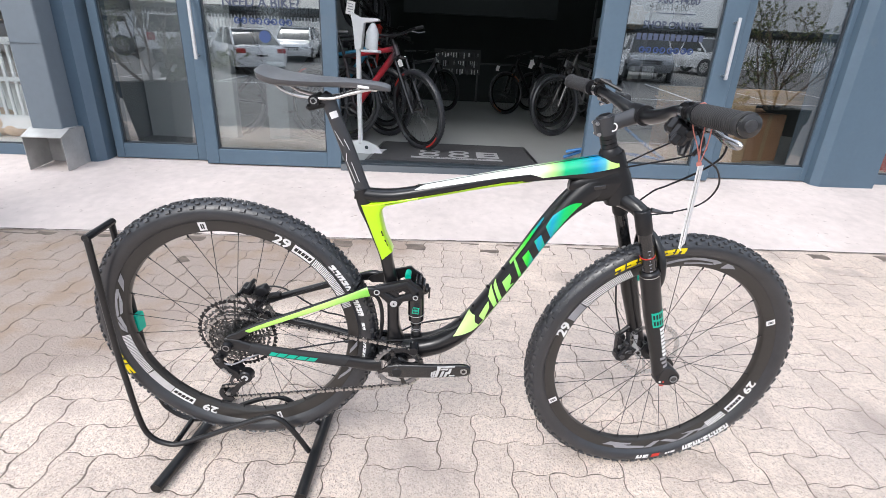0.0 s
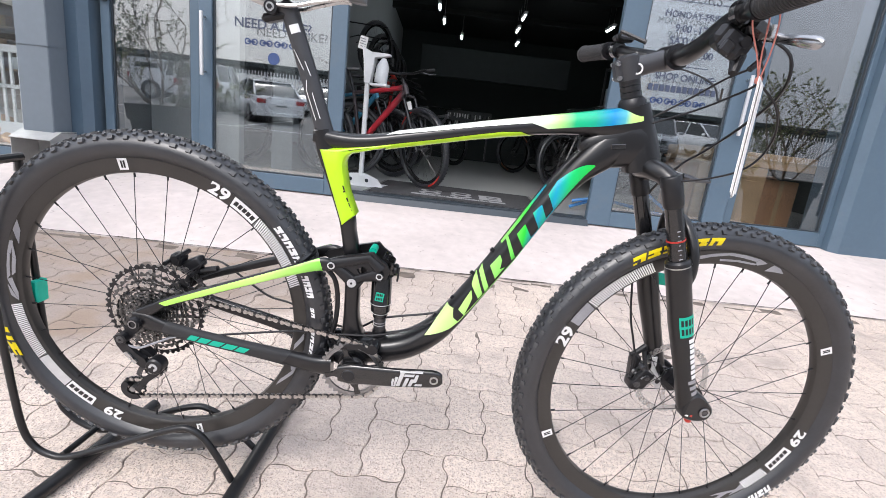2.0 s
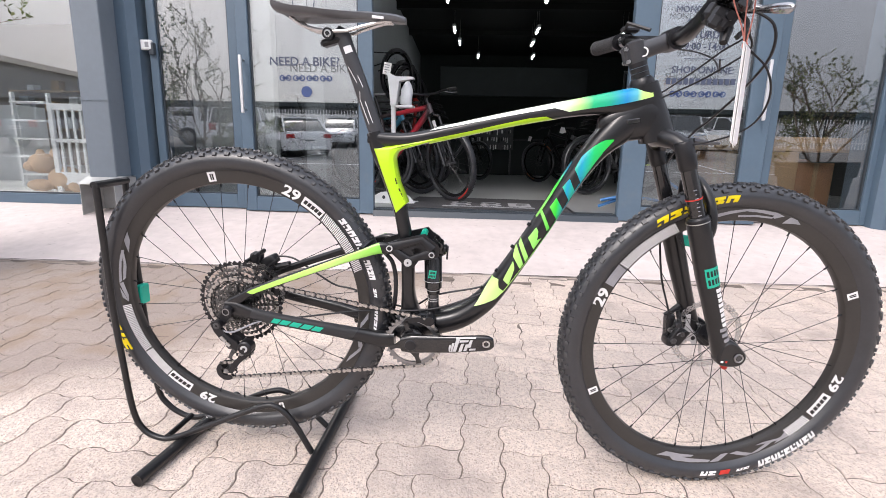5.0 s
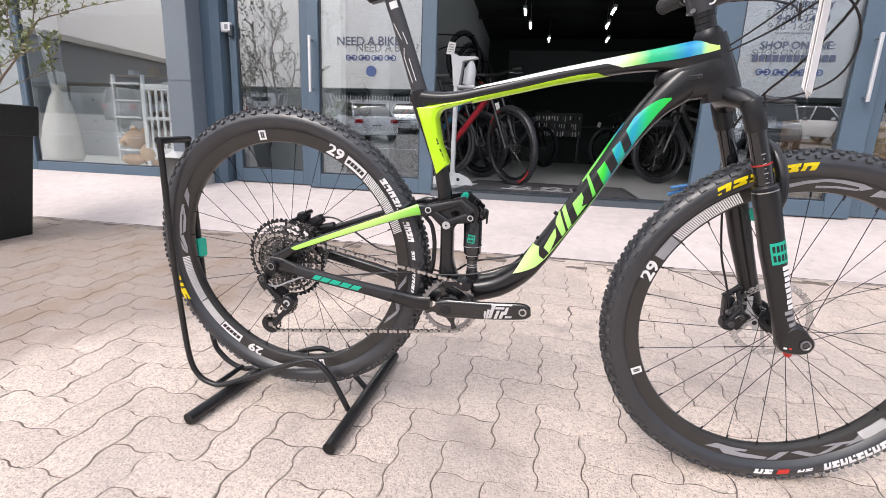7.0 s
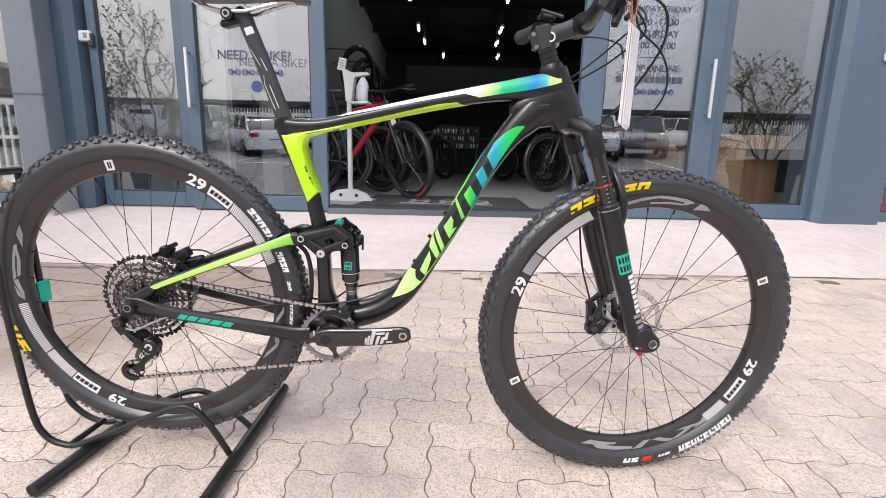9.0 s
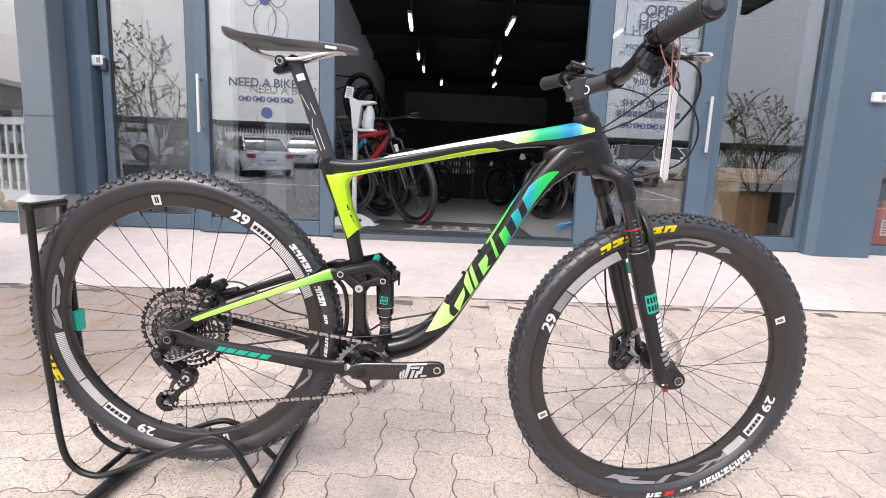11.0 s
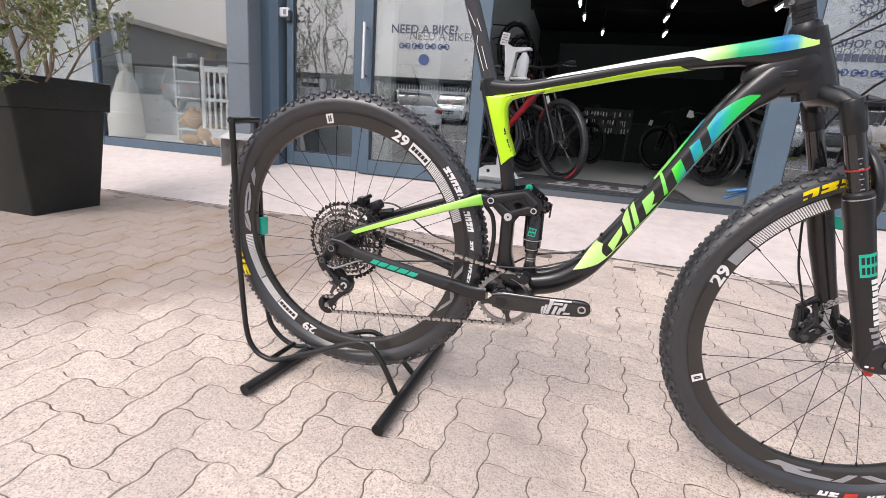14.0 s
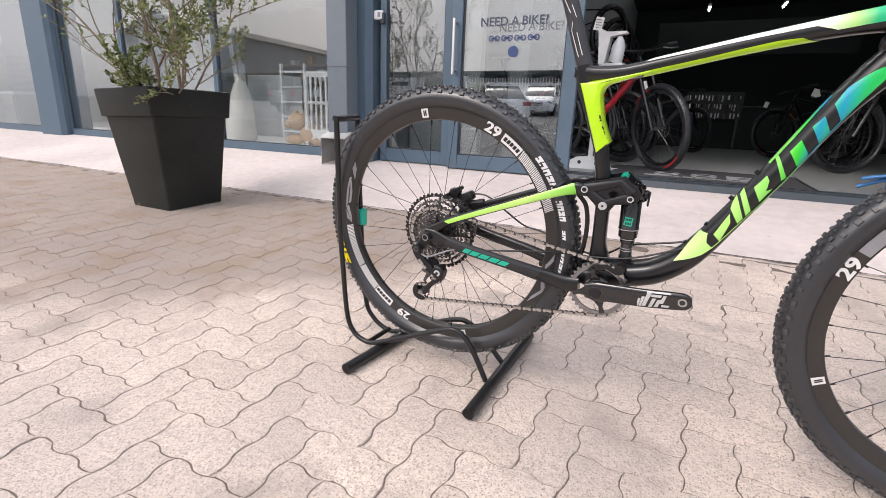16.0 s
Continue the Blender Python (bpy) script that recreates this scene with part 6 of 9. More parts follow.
# arch between the lower legs
g = F()
la, lb = Vector((0.942, -0.064, 0.447)) + DN * 0.185, Vector((0.942, 0.064, 0.447)) + DN * 0.185
arch = [la + FW_ * 0.008 + DN * 0.025, la + FW_ * 0.024, la + FW_ * 0.034 + DN * -0.045 + Vector((0, 0.006, 0)), la + FW_ * 0.036 + DN * -0.085 + Vector((0, 0.03, 0)), (la + lb) / 2 + FW_ * 0.036 + DN * -0.096, lb + FW_ * 0.036 + DN * -0.085 + Vector((0, -0.03, 0)), lb + FW_ * 0.034 + DN * -0.045 + Vector((0, -0.006, 0)), lb + FW_ * 0.024, lb + FW_ * 0.008 + DN * 0.025]
g.tube(spline([tuple(p) for p in arch], 5), 0.0105, 12)
part("fork_arch", g, CARBON, fork)
g = F()
g.cyl((1.142, -0.0875, 0.0028), (1.142, 0.083, 0.0028), 0.0105, n=20)
ax_ob = part("front_axle", g, BLACK, fork)
g = F()
g.lathe([(-0.0885, 0.0066), (-0.0898, 0.0078), (-0.0898, 0.0096), (-0.087, 0.0106)], centre=(1.142, 0, 0.0028), n=24)
part("axle_ring", g, RING_STEEL, ax_ob)
g = F()
g.cyl((1.142, -0.0885, 0.0028), (1.142, -0.0878, 0.0028), 0.0055, n=6)
part("axle_hex", g, DARK_STEEL, ax_ob)
# forged feet that hold the axle
foot = spline([(1.1, 0.014), (1.0995, -0.006), (1.106, -0.018), (1.122, -0.022), (1.14, -0.0215), (1.156, -0.0155), (1.1635, -0.002), (1.161, 0.011), (1.15, 0.022), (1.136, 0.034), (1.118, 0.04), (1.104, 0.032), (1.1, 0.014)], 3)[:-1]
for sd in (-1, 1):
    g = F()
    g.ring_loft([[Vector((1.13 + (p[0] - 1.13) * k, sd * y_, 0.005 + (p[1] - 0.005) * k)) for p in foot] for y_, k in ((0.053, 0.9), (0.056, 1.0), (0.077, 1.0), (0.0825, 0.95), (0.0855, 0.84))])
    foot_ob = part("axle_foot", g, CARBON, fork, "forged black foot of the fork leg")
    if sd < 0:
        for x_, wd_, m_ in ((1.1085, 0.007, WHITE_PRINT), (1.118, 0.006, RED)):
            g = F()
            g.box((x_, -0.0845, -0.0085), (wd_, 0.003, 0.0045), 0.0008, Matrix.Rotation(radians(8), 4, 'Y'))
            part("foot_mark", g, m_, foot_ob)
g = F()
g.tube([(0.957, -0.07, 0.455), (0.985, -0.074, 0.452), (1.006, -0.076, 0.453)], [0.006, 0.0036, 0.0024], 8)
part("lockout_lever", g, DARK_STEEL, fork, "small dark metal lockout lever")
g = F()
g.blob((1.0605, 0.064, 0.006), (0.011, 0.013, 0.034), Matrix.Rotation(radians(-8), 4, 'Y'), p=6)
g.blob((1.071, 0.0345, -0.004), (0.0165, 0.0075, 0.0225), Matrix.Rotation(radians(28), 4, 'Y'), p=6)
g.blob((1.0575, 0.048, -0.0215), (0.0125, 0.02, 0.0125), p=4)
g.tube([(1.0385, 0.058, 0.04), (1.052, 0.058, 0.047), (1.066, 0.06, 0.058), (1.079, 0.062, 0.067)], [0.004, 0.0062, 0.0072, 0.009], 10)
g.tube([(1.066, 0.05, 0.055), (1.07, 0.044, 0.036), (1.073, 0.036, 0.014)], [0.0058, 0.005, 0.006], 8)
g.tube([(1.046, 0.056, 0.042), (1.05, 0.054, 0.022), (1.052, 0.05, -0.01)], [0.0035, 0.0042, 0.005], 8)
g.cyl((1.046, 0.04, -0.012), (1.041, 0.04, -0.006), 0.0042, n=8)
fc = part("front_calliper", g, BLACK, bike, "black front disc calliper")
for x_, y_, z_, r_ in ((1.064, 0.03, 0.024, 0.0058), (1.0745, 0.0235, 0.004, 0.0062), (1.058, 0.0265, -0.016, 0.0075)):
    g = F()
    g.lathe([(y_, 0.0), (y_, r_ * 0.55), (y_ - 0.0018, r_ * 0.62), (y_ - 0.0018, r_ * 0.9), (y_, r_), (y_ + 0.016, r_)], centre=(x_, 0, z_), n=16)
    part("bolt", g, DARK_STEEL, fc)
g = F()
g.prism([(1.083, 0.047), (1.0945, 0.051), (1.0985, 0.022), (1.104, 0.014), (1.117, 0.004), (1.1245, -0.026), (1.115, -0.031), (1.108, -0.02), (1.092, -0.014), (1.0815, 0.0), (1.0885, 0.022)], 0.0402, 0.0428)
part("adapter", g, SILVER_PRINT, fc, "bright machined plate beside the disc")
g = F()
g.lathe([(0.0405, 0.0035), (0.0405, 0.0062), (0.047, 0.0062), (0.047, 0.0035)], centre=(1.0545, 0, 0.006), n=14)
part("banjo", g, RING_STEEL, fc)
g = F()
g.tube([(1.0615, 0.0245, 0.0), (1.066, 0.0245, 0.006), (1.0725, 0.0245, 0.008), (1.0795, 0.0245, 0.004)], 0.0013, 6)
part("pad_clip", g, RING_STEEL, fc, "bent wire clip")
for x_, z_ in ((1.096, 0.0005), (1.1115, -0.0105)):
    g = F()
    g.cyl((x_, 0.0396, z_), (x_, 0.041, z_), 0.0055, n=12)
    part("bolt", g, BLACK, fc)
g = F()
g.tube(spline([(1.0555, 0.052, 0.004), (1.053, 0.052, 0.03), (1.0385, 0.06, 0.075), (1.021, 0.07, 0.13), (1.006, 0.082, 0.22), (0.99, 0.08, 0.32), (0.975, 0.06, 0.40), (1.0, 0.02, 0.47), (1.01, -0.02, 0.5), (1.012, -0.1, 0.55), (1.005, -0.17, 0.6), (0.985, -0.19, 0.645), (0.94, -0.18, 0.668)], 6), 0.0024, 6)
part("front_hose", g, BLACK, bike)

g = F()
h0 = Vector((0.8655, 0, 0.561))
g.tube([h0 + DN * 0.004, h0 - DN * 0.004, h0 - DN * 0.012], [0.0245, 0.0245, 0.019], 22)
hs = part("headset", g, BLACK, bike)
for k in range(3):
    g = F()
    g.tube([h0 - DN * (0.013 + 0.0105 * k), h0 - DN * (0.0225 + 0.0105 * k)], 0.0178, 20)
    part("spacer", g, BLACK, hs)
stem_c = h0 - DN * 0.062
g = F()
g.tube([stem_c + DN * 0.019, stem_c - DN * 0.02], 0.0195, 22)
clampc = Vector((0.913, 0, 0.648))
g.tube([stem_c + FW_ * 0.004, stem_c.lerp(clampc, 0.5), clampc], [0.018, 0.0165, 0.018], 18)
g.box(stem_c - FW_ * 0.019, (0.014, 0.022, 0.036), 0.004, Matrix.Rotation(radians(-22), 4, 'Y'))
stem = part("stem", g, CARBON_GREY, bike, "dark grey alloy stem")
g = F()
g.tube([stem_c - DN * 0.02, stem_c - DN * 0.024], [0.0165, 0.013], 18)
part("top_cap", g, BLACK, stem)
g = F()
g.cyl(clampc + Vector((0, -0.024, 0)), clampc + Vector((0, 0.024, 0)), 0.0215, n=24)
part("faceplate", g, BLACK, stem)
g = F()
g.lathe([(-0.0198, 0.0065), (-0.0198, 0.0095)], (stem_c.x + 0.008, 0, stem_c.z), n=14, closed=False, arc=(-100, 100))
part("stem_logo", g, WHITE_PRINT, stem, "white crescent mark", smooth=0)
for z_ in (-0.012, 0.012):
    g = F()
    p_ = stem_c - FW_ * 0.022 + DN * z_
    g.cyl(p_ + Vector((0, -0.014, 0)), p_ + Vector((0, 0.014, 0)), 0.004, n=8)
    part("bolt", g, STEEL, stem)
LB = [(0.913, 0.0, 0.648), (0.915, 0.045, 0.649), (0.909, 0.1, 0.660), (0.898, 0.16, 0.672), (0.887, 0.22, 0.679), (0.877, 0.3, 0.682), (0.8716, 0.352, 0.683)]
RB = [(0.913, 0.0, 0.648), (0.914, -0.045, 0.649), (0.908, -0.1, 0.660), (0.896, -0.16, 0.676), (0.886, -0.22, 0.681), (0.879, -0.3, 0.684), (0.875, -0.375, 0.685)]
g = F()
path_ = spline(list(reversed(LB)) + RB[1:], 6)
g.tube(path_, [0.0158 if abs(p[1]) < 0.05 else 0.0158 - 0.0047 * min(1, (abs(p[1]) - 0.05) / 0.1) for p in path_], 16)
part("handlebar", g, CARBON, bike, "satin black riser handlebar")
for sd, B in ((1, LB), (-1, RB)):
    e_ = Vector(B[-1])
    i_ = Vector((0.8845, 0.225, 0.679)) if sd > 0 else Vector((0.8835, -0.245, 0.6825))
    ax_ = (e_ - i_).normalized()
    g = F()
    pr = [(0.0, 0.0165), (0.004, 0.0172), (0.006, 0.0155)]
    k = 0.006
    while k < 0.118:
        pr += [(k, 0.0148), (k + 0.0008, 0.0163), (k + 0.0034, 0.0163), (k + 0.0042, 0.0148)]
        k += 0.0054
    pr += [(0.1185, 0.0155), (0.12, 0.0178), (0.127, 0.0178), (0.1285, 0.0155)]
    ln = (e_ - i_).length
    g.tube([i_ + ax_ * (d_ * ln / 0.1285) for d_, _ in pr], [r_ * 1.06 for _, r_ in pr], 22)
    gp = part("grip", g, GRIP, bike, "dark grey ribbed rubber grip")
    g = F()
    g.tube([e_ + ax_ * -0.001, e_ + ax_ * 0.005, e_ + ax_ * 0.0065], [0.0168, 0.0168, 0.0145], 22)
    plug = part("bar_plug", g, GLOSS_BLACK, gp)
    g = F()
    g.tube([e_ + ax_ * 0.006, e_ + ax_ * 0.0085], [0.0095, 0.0085], 20)
    part("plug_screw", g, DARK_STEEL, gp)
    g = F()
    g.tube([e_ + ax_ * -0.0045, e_ + ax_ * -0.0015], 0.0184, 22)
    part("end_ring", g, DARK_STEEL, gp)
    g = F()
    g.tube([i_ - ax_ * 0.002, i_ + ax_ * 0.006], 0.0185, 20)
    part("lock_ring", g, BLACK, gp)
    # brake lever and shifter
    b_ = i_ - ax_ * 0.035
    g = F()
    g.tube([b_ - ax_ * 0.007, b_ + ax_ * 0.007], 0.0165, 16)
    g.tube([b_ + Vector((0.012, 0, -0.012)), b_ - ax_ * 0.03 + Vector((0.034, 0, -0.015)), b_ - ax_ * 0.072 + Vector((0.04, 0, -0.008))], [0.0115, 0.0125, 0.0095], 12)
    g.box(b_ + Vector((0.022, 0, -0.018)), (0.03, 0.036, 0.024), 0.006, Matrix.Rotation(radians(20), 4, 'Y'))
    g.box(b_ - ax_ * 0.05 + Vector((0.036, 0, -0.004)), (0.02, 0.042, 0.012), 0.004, Matrix.Rotation(radians(12), 4, 'Z'))
    lv = part("brake_lever_body", g, GLOSS_BLACK, bike, "glossy black brake master cylinder")
    g = F()
    l0 = b_ + Vector((0.036, 0, -0.022))
    g.tube(spline([tuple(l0), tuple(l0 + ax_ * 0.02 + Vector((0.012, 0, -0.006))), tuple(l0 + ax_ * 0.055 + Vector((0.012, 0, -0.014))), tuple(l0 + ax_ * 0.085 + Vector((0.024, 0, -0.02)))], 5), [0.0092 - 0.0032 * min(1.0, k_ / 5) + 0.002 * max(0.0, (k_ - 8) / 5) - (0, 0.0012, 0.0045)[max(0, k_ - 13)] for k_ in range(16)], 10, flat=0.7)
    part("brake_lever", g, LEVER, lv, "polished dark metal lever blade")
    g = F()
    p_ = l0 + ax_ * 0.012 + Vector((0.004, 0, 0.002))
    g.cyl(p_ + Vector((0, 0, 0.008)), p_ + Vector((0, 0, -0.008)), 0.0052, n=12)
    part("lever_pivot", g, STEEL, lv)
    g = F()
    if sd < 0:
        tilt = Matrix.Rotation(radians(28), 4, 'Y') @ Matrix.Rotation(radians(-18), 4, 'Z')
        g.box(b_ + Vector((0.008, 0.02, -0.034)), (0.05, 0.034, 0.03), 0.007, tilt)
        g.box(b_ + Vector((0.0, 0.001, -0.04)), (0.032, 0.014, 0.034), 0.005, tilt)
        g.box(b_ + Vector((-0.012, -0.007, -0.047)), (0.016, 0.01, 0.02), 0.003, tilt)
        g.cyl(b_ + Vector((0.01, -0.004, -0.036)), b_ + Vector((0.01, -0.011, -0.037)), 0.009, 0.007, n=18)
        g.tube([b_ + Vector((0.0, 0.03, -0.014)), b_ + Vector((0.004, 0.028, -0.03))], 0.008, 10)
        g.tube(spline([tuple(b_ + Vector((0.03, 0.0, -0.03))), tuple(b_ + Vector((0.036, -0.014, -0.05))), tuple(b_ + Vector((0.02, -0.02, -0.07)))], 5), 0.0042, 8)
        g.tube([b_ + Vector((0.02, 0.012, -0.05)), b_ + Vector((0.012, 0.0, -0.075))], [0.01, 0.006], 10)
        part("shifter", g, BLACK, bike, "black gear shifter under the bar")
    else:
        g.box(b_ + Vector((0.0, -0.016, 0.02)), (0.04, 0.024, 0.012), 0.004)
        g.tube([b_ + Vector((-0.012, -0.02, 0.022)), b_ + Vector((-0.02, -0.05, 0.026)), b_ + Vector((0.02, -0.085, 0.008))], 0.004, 8)
        part("remote_lever", g, BLACK, bike, "black remote lever")
for pts_, nm in (([(0.93, -0.205, 0.635), (0.969, -0.170, 0.611), (0.958, -0.120, 0.585), (0.939, -0.070, 0.562), (0.906, -0.026, 0.538), (0.893, -0.020, 0.530)], "gear_hose"),
                 ([(0.925, -0.19, 0.65), (0.980, -0.140, 0.640), (0.967, -0.090, 0.618), (0.943, -0.050, 0.586), (0.904, -0.020, 0.548), (0.890, -0.012, 0.540)], "rear_hose"),
                 ([(0.925, -0.215, 0.64), (0.943, -0.200, 0.608), (0.996, -0.180, 0.580), (1.030, -0.155, 0.544), (1.041, -0.125, 0.505), (1.024, -0.105, 0.477), (0.978, -0.085, 0.454), (0.935, -0.076, 0.444)], "lockout_cable"),
                 ([(0.925, 0.19, 0.66), (0.985, 0.1, 0.65), (1.0, 0.0, 0.62), (0.985, -0.06, 0.585), (0.96, -0.1, 0.6)], "remote_cable")):
    g = F()
    g.tube(spline(pts_, 8), 0.0019, 6)
    part(nm, g, BLACK, bike)

# paper tag that hangs from the bar
TAGM = BIKE @ STEER
tag = thing("price_tag", TAGM, "white folded card tag hanging by a pink string from the handlebar", "tag")
for k, yaw_ in enumerate((46, 50, 56)):
    g = Mesh()
    g.box((0.9133 + 0.0022 * k, -0.258 + 0.003 * k, 0.526 - 0.003 * k), (0.05, 0.0009, 0.145), 0.0, Matrix.Rotation(radians(-7), 4, 'X') @ Matrix.Rotation(radians(yaw_), 4, 'Z'))
    part("card", g, PAPER, tag, "blank white card")
g = Mesh()
g.tube(spline([(0.914, -0.242, 0.596), (0.907, -0.242, 0.63), (0.899, -0.247, 0.668), (0.886, -0.252, 0.7), (0.872, -0.25, 0.69), (0.882, -0.243, 0.66), (0.905, -0.239, 0.625), (0.9145, -0.241, 0.598)], 6), 0.001, 6)
g.tube(spline([(0.914, -0.243, 0.598), (0.911, -0.252, 0.635), (0.903, -0.258, 0.672), (0.888, -0.258, 0.699)], 6), 0.001, 6)
g.blob((0.914, -0.242, 0.599), (0.004, 0.004, 0.005))
part("string", g, PINK, tag, "pink twine loop")

# display stand
stand = thing("bicycle_stand", Matrix.Translation((-0.3, 1.38, ground_z(1.38))), "black tubular steel display stand holding the rear wheel", "bicycle stand")
SM = Matrix.Translation((0.3, -1.38, -ground_z(1.38)))
toW = lambda p: SM @ (STAND @ Vector(p))
near_ = [(-0.287, -0.037, 0.278), (-0.293, -0.039, -0.02), (-0.291, -0.04, -0.14), (-0.283, -0.042, -0.30), (-0.262, -0.043, -0.357), (-0.225, -0.044, -0.377), (-0.185, -0.044, -0.374), (-0.11, -0.043, -0.339), (-0.016, -0.042, -0.29), (0.055, -0.041, -0.256), (0.085, -0.041, -0.251), (0.115, -0.042, -0.268), (0.145, -0.044, -0.31), (0.181, -0.046, -0.378)]
far_ = [(-0.295, 0.063, 0.272), (-0.295, 0.063, -0.1), (-0.288, 0.063, -0.30), (-0.262, 0.063, -0.36), (-0.215, 0.063, -0.39), (-0.17, 0.063, -0.388), (-0.09, 0.063, -0.348), (-0.01, 0.063, -0.303), (0.045, 0.063, -0.281), (0.075, 0.063, -0.282), (0.11, 0.063, -0.302), (0.19, 0.063, -0.385)]
for p_ in (near_, far_):
    g = Mesh()
    g.tube([toW(q) for q in spline(p_, 5)], 0.0075, 12)
    part("hoop", g, STAND_PAINT, stand, "bent wheel hoop")
g = Mesh()
a_, b_ = toW(near_[0]), toW(far_[0])
g.tube([a_ + Vector((0, -0.006, 0.0)), b_ + Vector((0, 0.006, 0.0))], 0.0085, 10)
part("top_bar", g, STAND_PAINT, stand)
for (x0, y0), (x1, y1) in (((-0.532, 1.238), (-0.47, 1.6)), ((-0.15, 1.218), (-0.128, 1.673))):
    g = Mesh()
    rr = 0.0155
    pa = SM @ Vector((x0, y0, paving_z(x0, y0) + rr + 0.003))
    pb = SM @ Vector((x1, y1, paving_z(x1, y1) + rr + 0.003))
    d_ = (pb - pa).normalized()
    g.tube([pa + d_ * 0.03, pa, pa, pb, pb, pb - d_ * 0.03], [rr - 0.0025, rr - 0.0025, rr, rr, rr - 0.0025, rr - 0.0025], 20)
    part("foot_bar", g, STAND_PAINT, stand, "open-ended round foot bar")
g = Mesh()
g.tube([toW((-0.20, -0.044, -0.372)), toW((-0.2, 0.063, -0.388))], 0.0075, 10)
part("cross_bar", g, STAND_PAINT, stand)
g = Mesh()
g.box(toW((-0.281, 0.05, -0.016)), (0.016, 0.032, 0.05), 0.003)
part("green_tag", g, GREEN_TAPE, stand, "mint-green tape wrapped on the hoop")

# ---- the doorway and the shop inside ----
root = thing("door_mat", Matrix.Translation((0.40, 4.72, FLOOR_Z)) @ Matrix.Rotation(radians(-3), 4, 'Z'), "charcoal door mat with pale print just inside the doorway", "door mat")
g = Mesh()
g.box((0, 0, 0.005), (1.42, 1.02, 0.01), 0.003)
part("mat_surface", g, MAT_RUBBER, root)
g = Mesh()
g.box((0, 0, 0.003), (1.48, 1.08, 0.005), 0.002)
part("rubber_edge", g, BLACK, root)
for x_, k_ in ((-0.22, 0), (0.05, 1), (0.31, 2)):
    g = Mesh()
    if k_ < 2:
        for s_ in (-1, 1):
            g.lathe([(0.0104, 0.055), (0.0104, 0.095), (0.0116, 0.095), (0.0116, 0.055)], (x_, -0.1 + 0.085 * s_, 0), 'Z', 24, arc=(0, 360))
    else:
        g.box((x_, -0.1, 0.011), (0.2, 0.3, 0.0012))
        for s_ in (-0.15, -0.05):
            g.box((x_ + 0.02, s_, 0.0119), (0.1, 0.035, 0.001), mi=1)
    part("mat_logo", g, [MAT_PRINT, MAT_RUBBER], root, smooth=0)
g = Mesh()
g.box((0.03, -0.33, 0.0108), (0.8, 0.075, 0.0012))
part("mat_strip", g, MAT_PRINT, root)
letters("mat_words", "WE BUY BICYCLES", 0.065, Matrix.Translation((0.03, -0.33, 0.0122)), MAT_RUBBER, root, 0.0003)

# hand sanitiser stand
root = thing("sanitiser_stand", Matrix.Translation((-0.445, 4.56, FLOOR_Z)) @ Matrix.Rotation(radians(-12), 4, 'Z'), "white steel hand sanitiser stand with a clear bottle", "sanitiser stand")
g = Mesh()
g.prism([(-0.2, 0.0), (0.2, 0.0), (0.2, 0.02), (0.15, 0.075), (0.06, 0.11), (0.0, 0.115), (-0.12, 0.1), (-0.19, 0.06)], -0.012, 0.012)
g.box((0.0, 0.1, 0.006), (0.36, 0.24, 0.012), 0.003)
part("base", g, WHITE, root)
for x_ in (-0.09, 0.06):
    g = Mesh()
    g.cyl((x_, -0.0135, 0.055), (x_, -0.011, 0.055), 0.016, n=14)
    part("base_hole", g, FRAME_DARK, root)
g = Mesh()
g.box((0.0, 0, 0.56), (0.035, 0.035, 0.95), 0.004)
part("pole", g, WHITE, root)
g = Mesh()
g.prism([(-0.05, 1.14), (0.03, 1.1), (0.18, 1.095), (0.185, 1.08), (0.06, 1.06), (0.03, 0.86), (-0.02, 0.86), (-0.03, 1.0)], -0.03, 0.03)
part("head_bracket", g, WHITE, root)
g = Mesh()
g.box((-0.06, 0, 1.17), (0.07, 0.004, 0.1), 0, Matrix.Rotation(radians(12), 4, 'Y'))
sg = part("notice", g, PAPER, root)
g = Mesh()
for k in range(4):
    g.box((-0.06, -0.004, 1.2 - 0.02 * k), (0.05 - 0.006 * (k % 2), 0.002, 0.006), 0, Matrix.Rotation(radians(12), 4, 'Y'))
part("notice_line", g, GREY_PRINT, sg)
g = Mesh()
g.box((0.11, 0, 0.85), (0.15, 0.1, 0.02), 0.004)
part("bottle_tray", g, WHITE, root)
g = Mesh()
g.tube([(0.11, 0, 0.862), (0.112, 0, 0.87), (0.125, 0, 0.99), (0.13, 0, 1.03), (0.13, 0, 1.06)], [0.05, 0.053, 0.052, 0.035, 0.018], 16)
part("bottle", g, mat("frosted_plastic", (0.6, 0.63, 0.65), 0.3), root, "translucent grey sanitiser bottle")


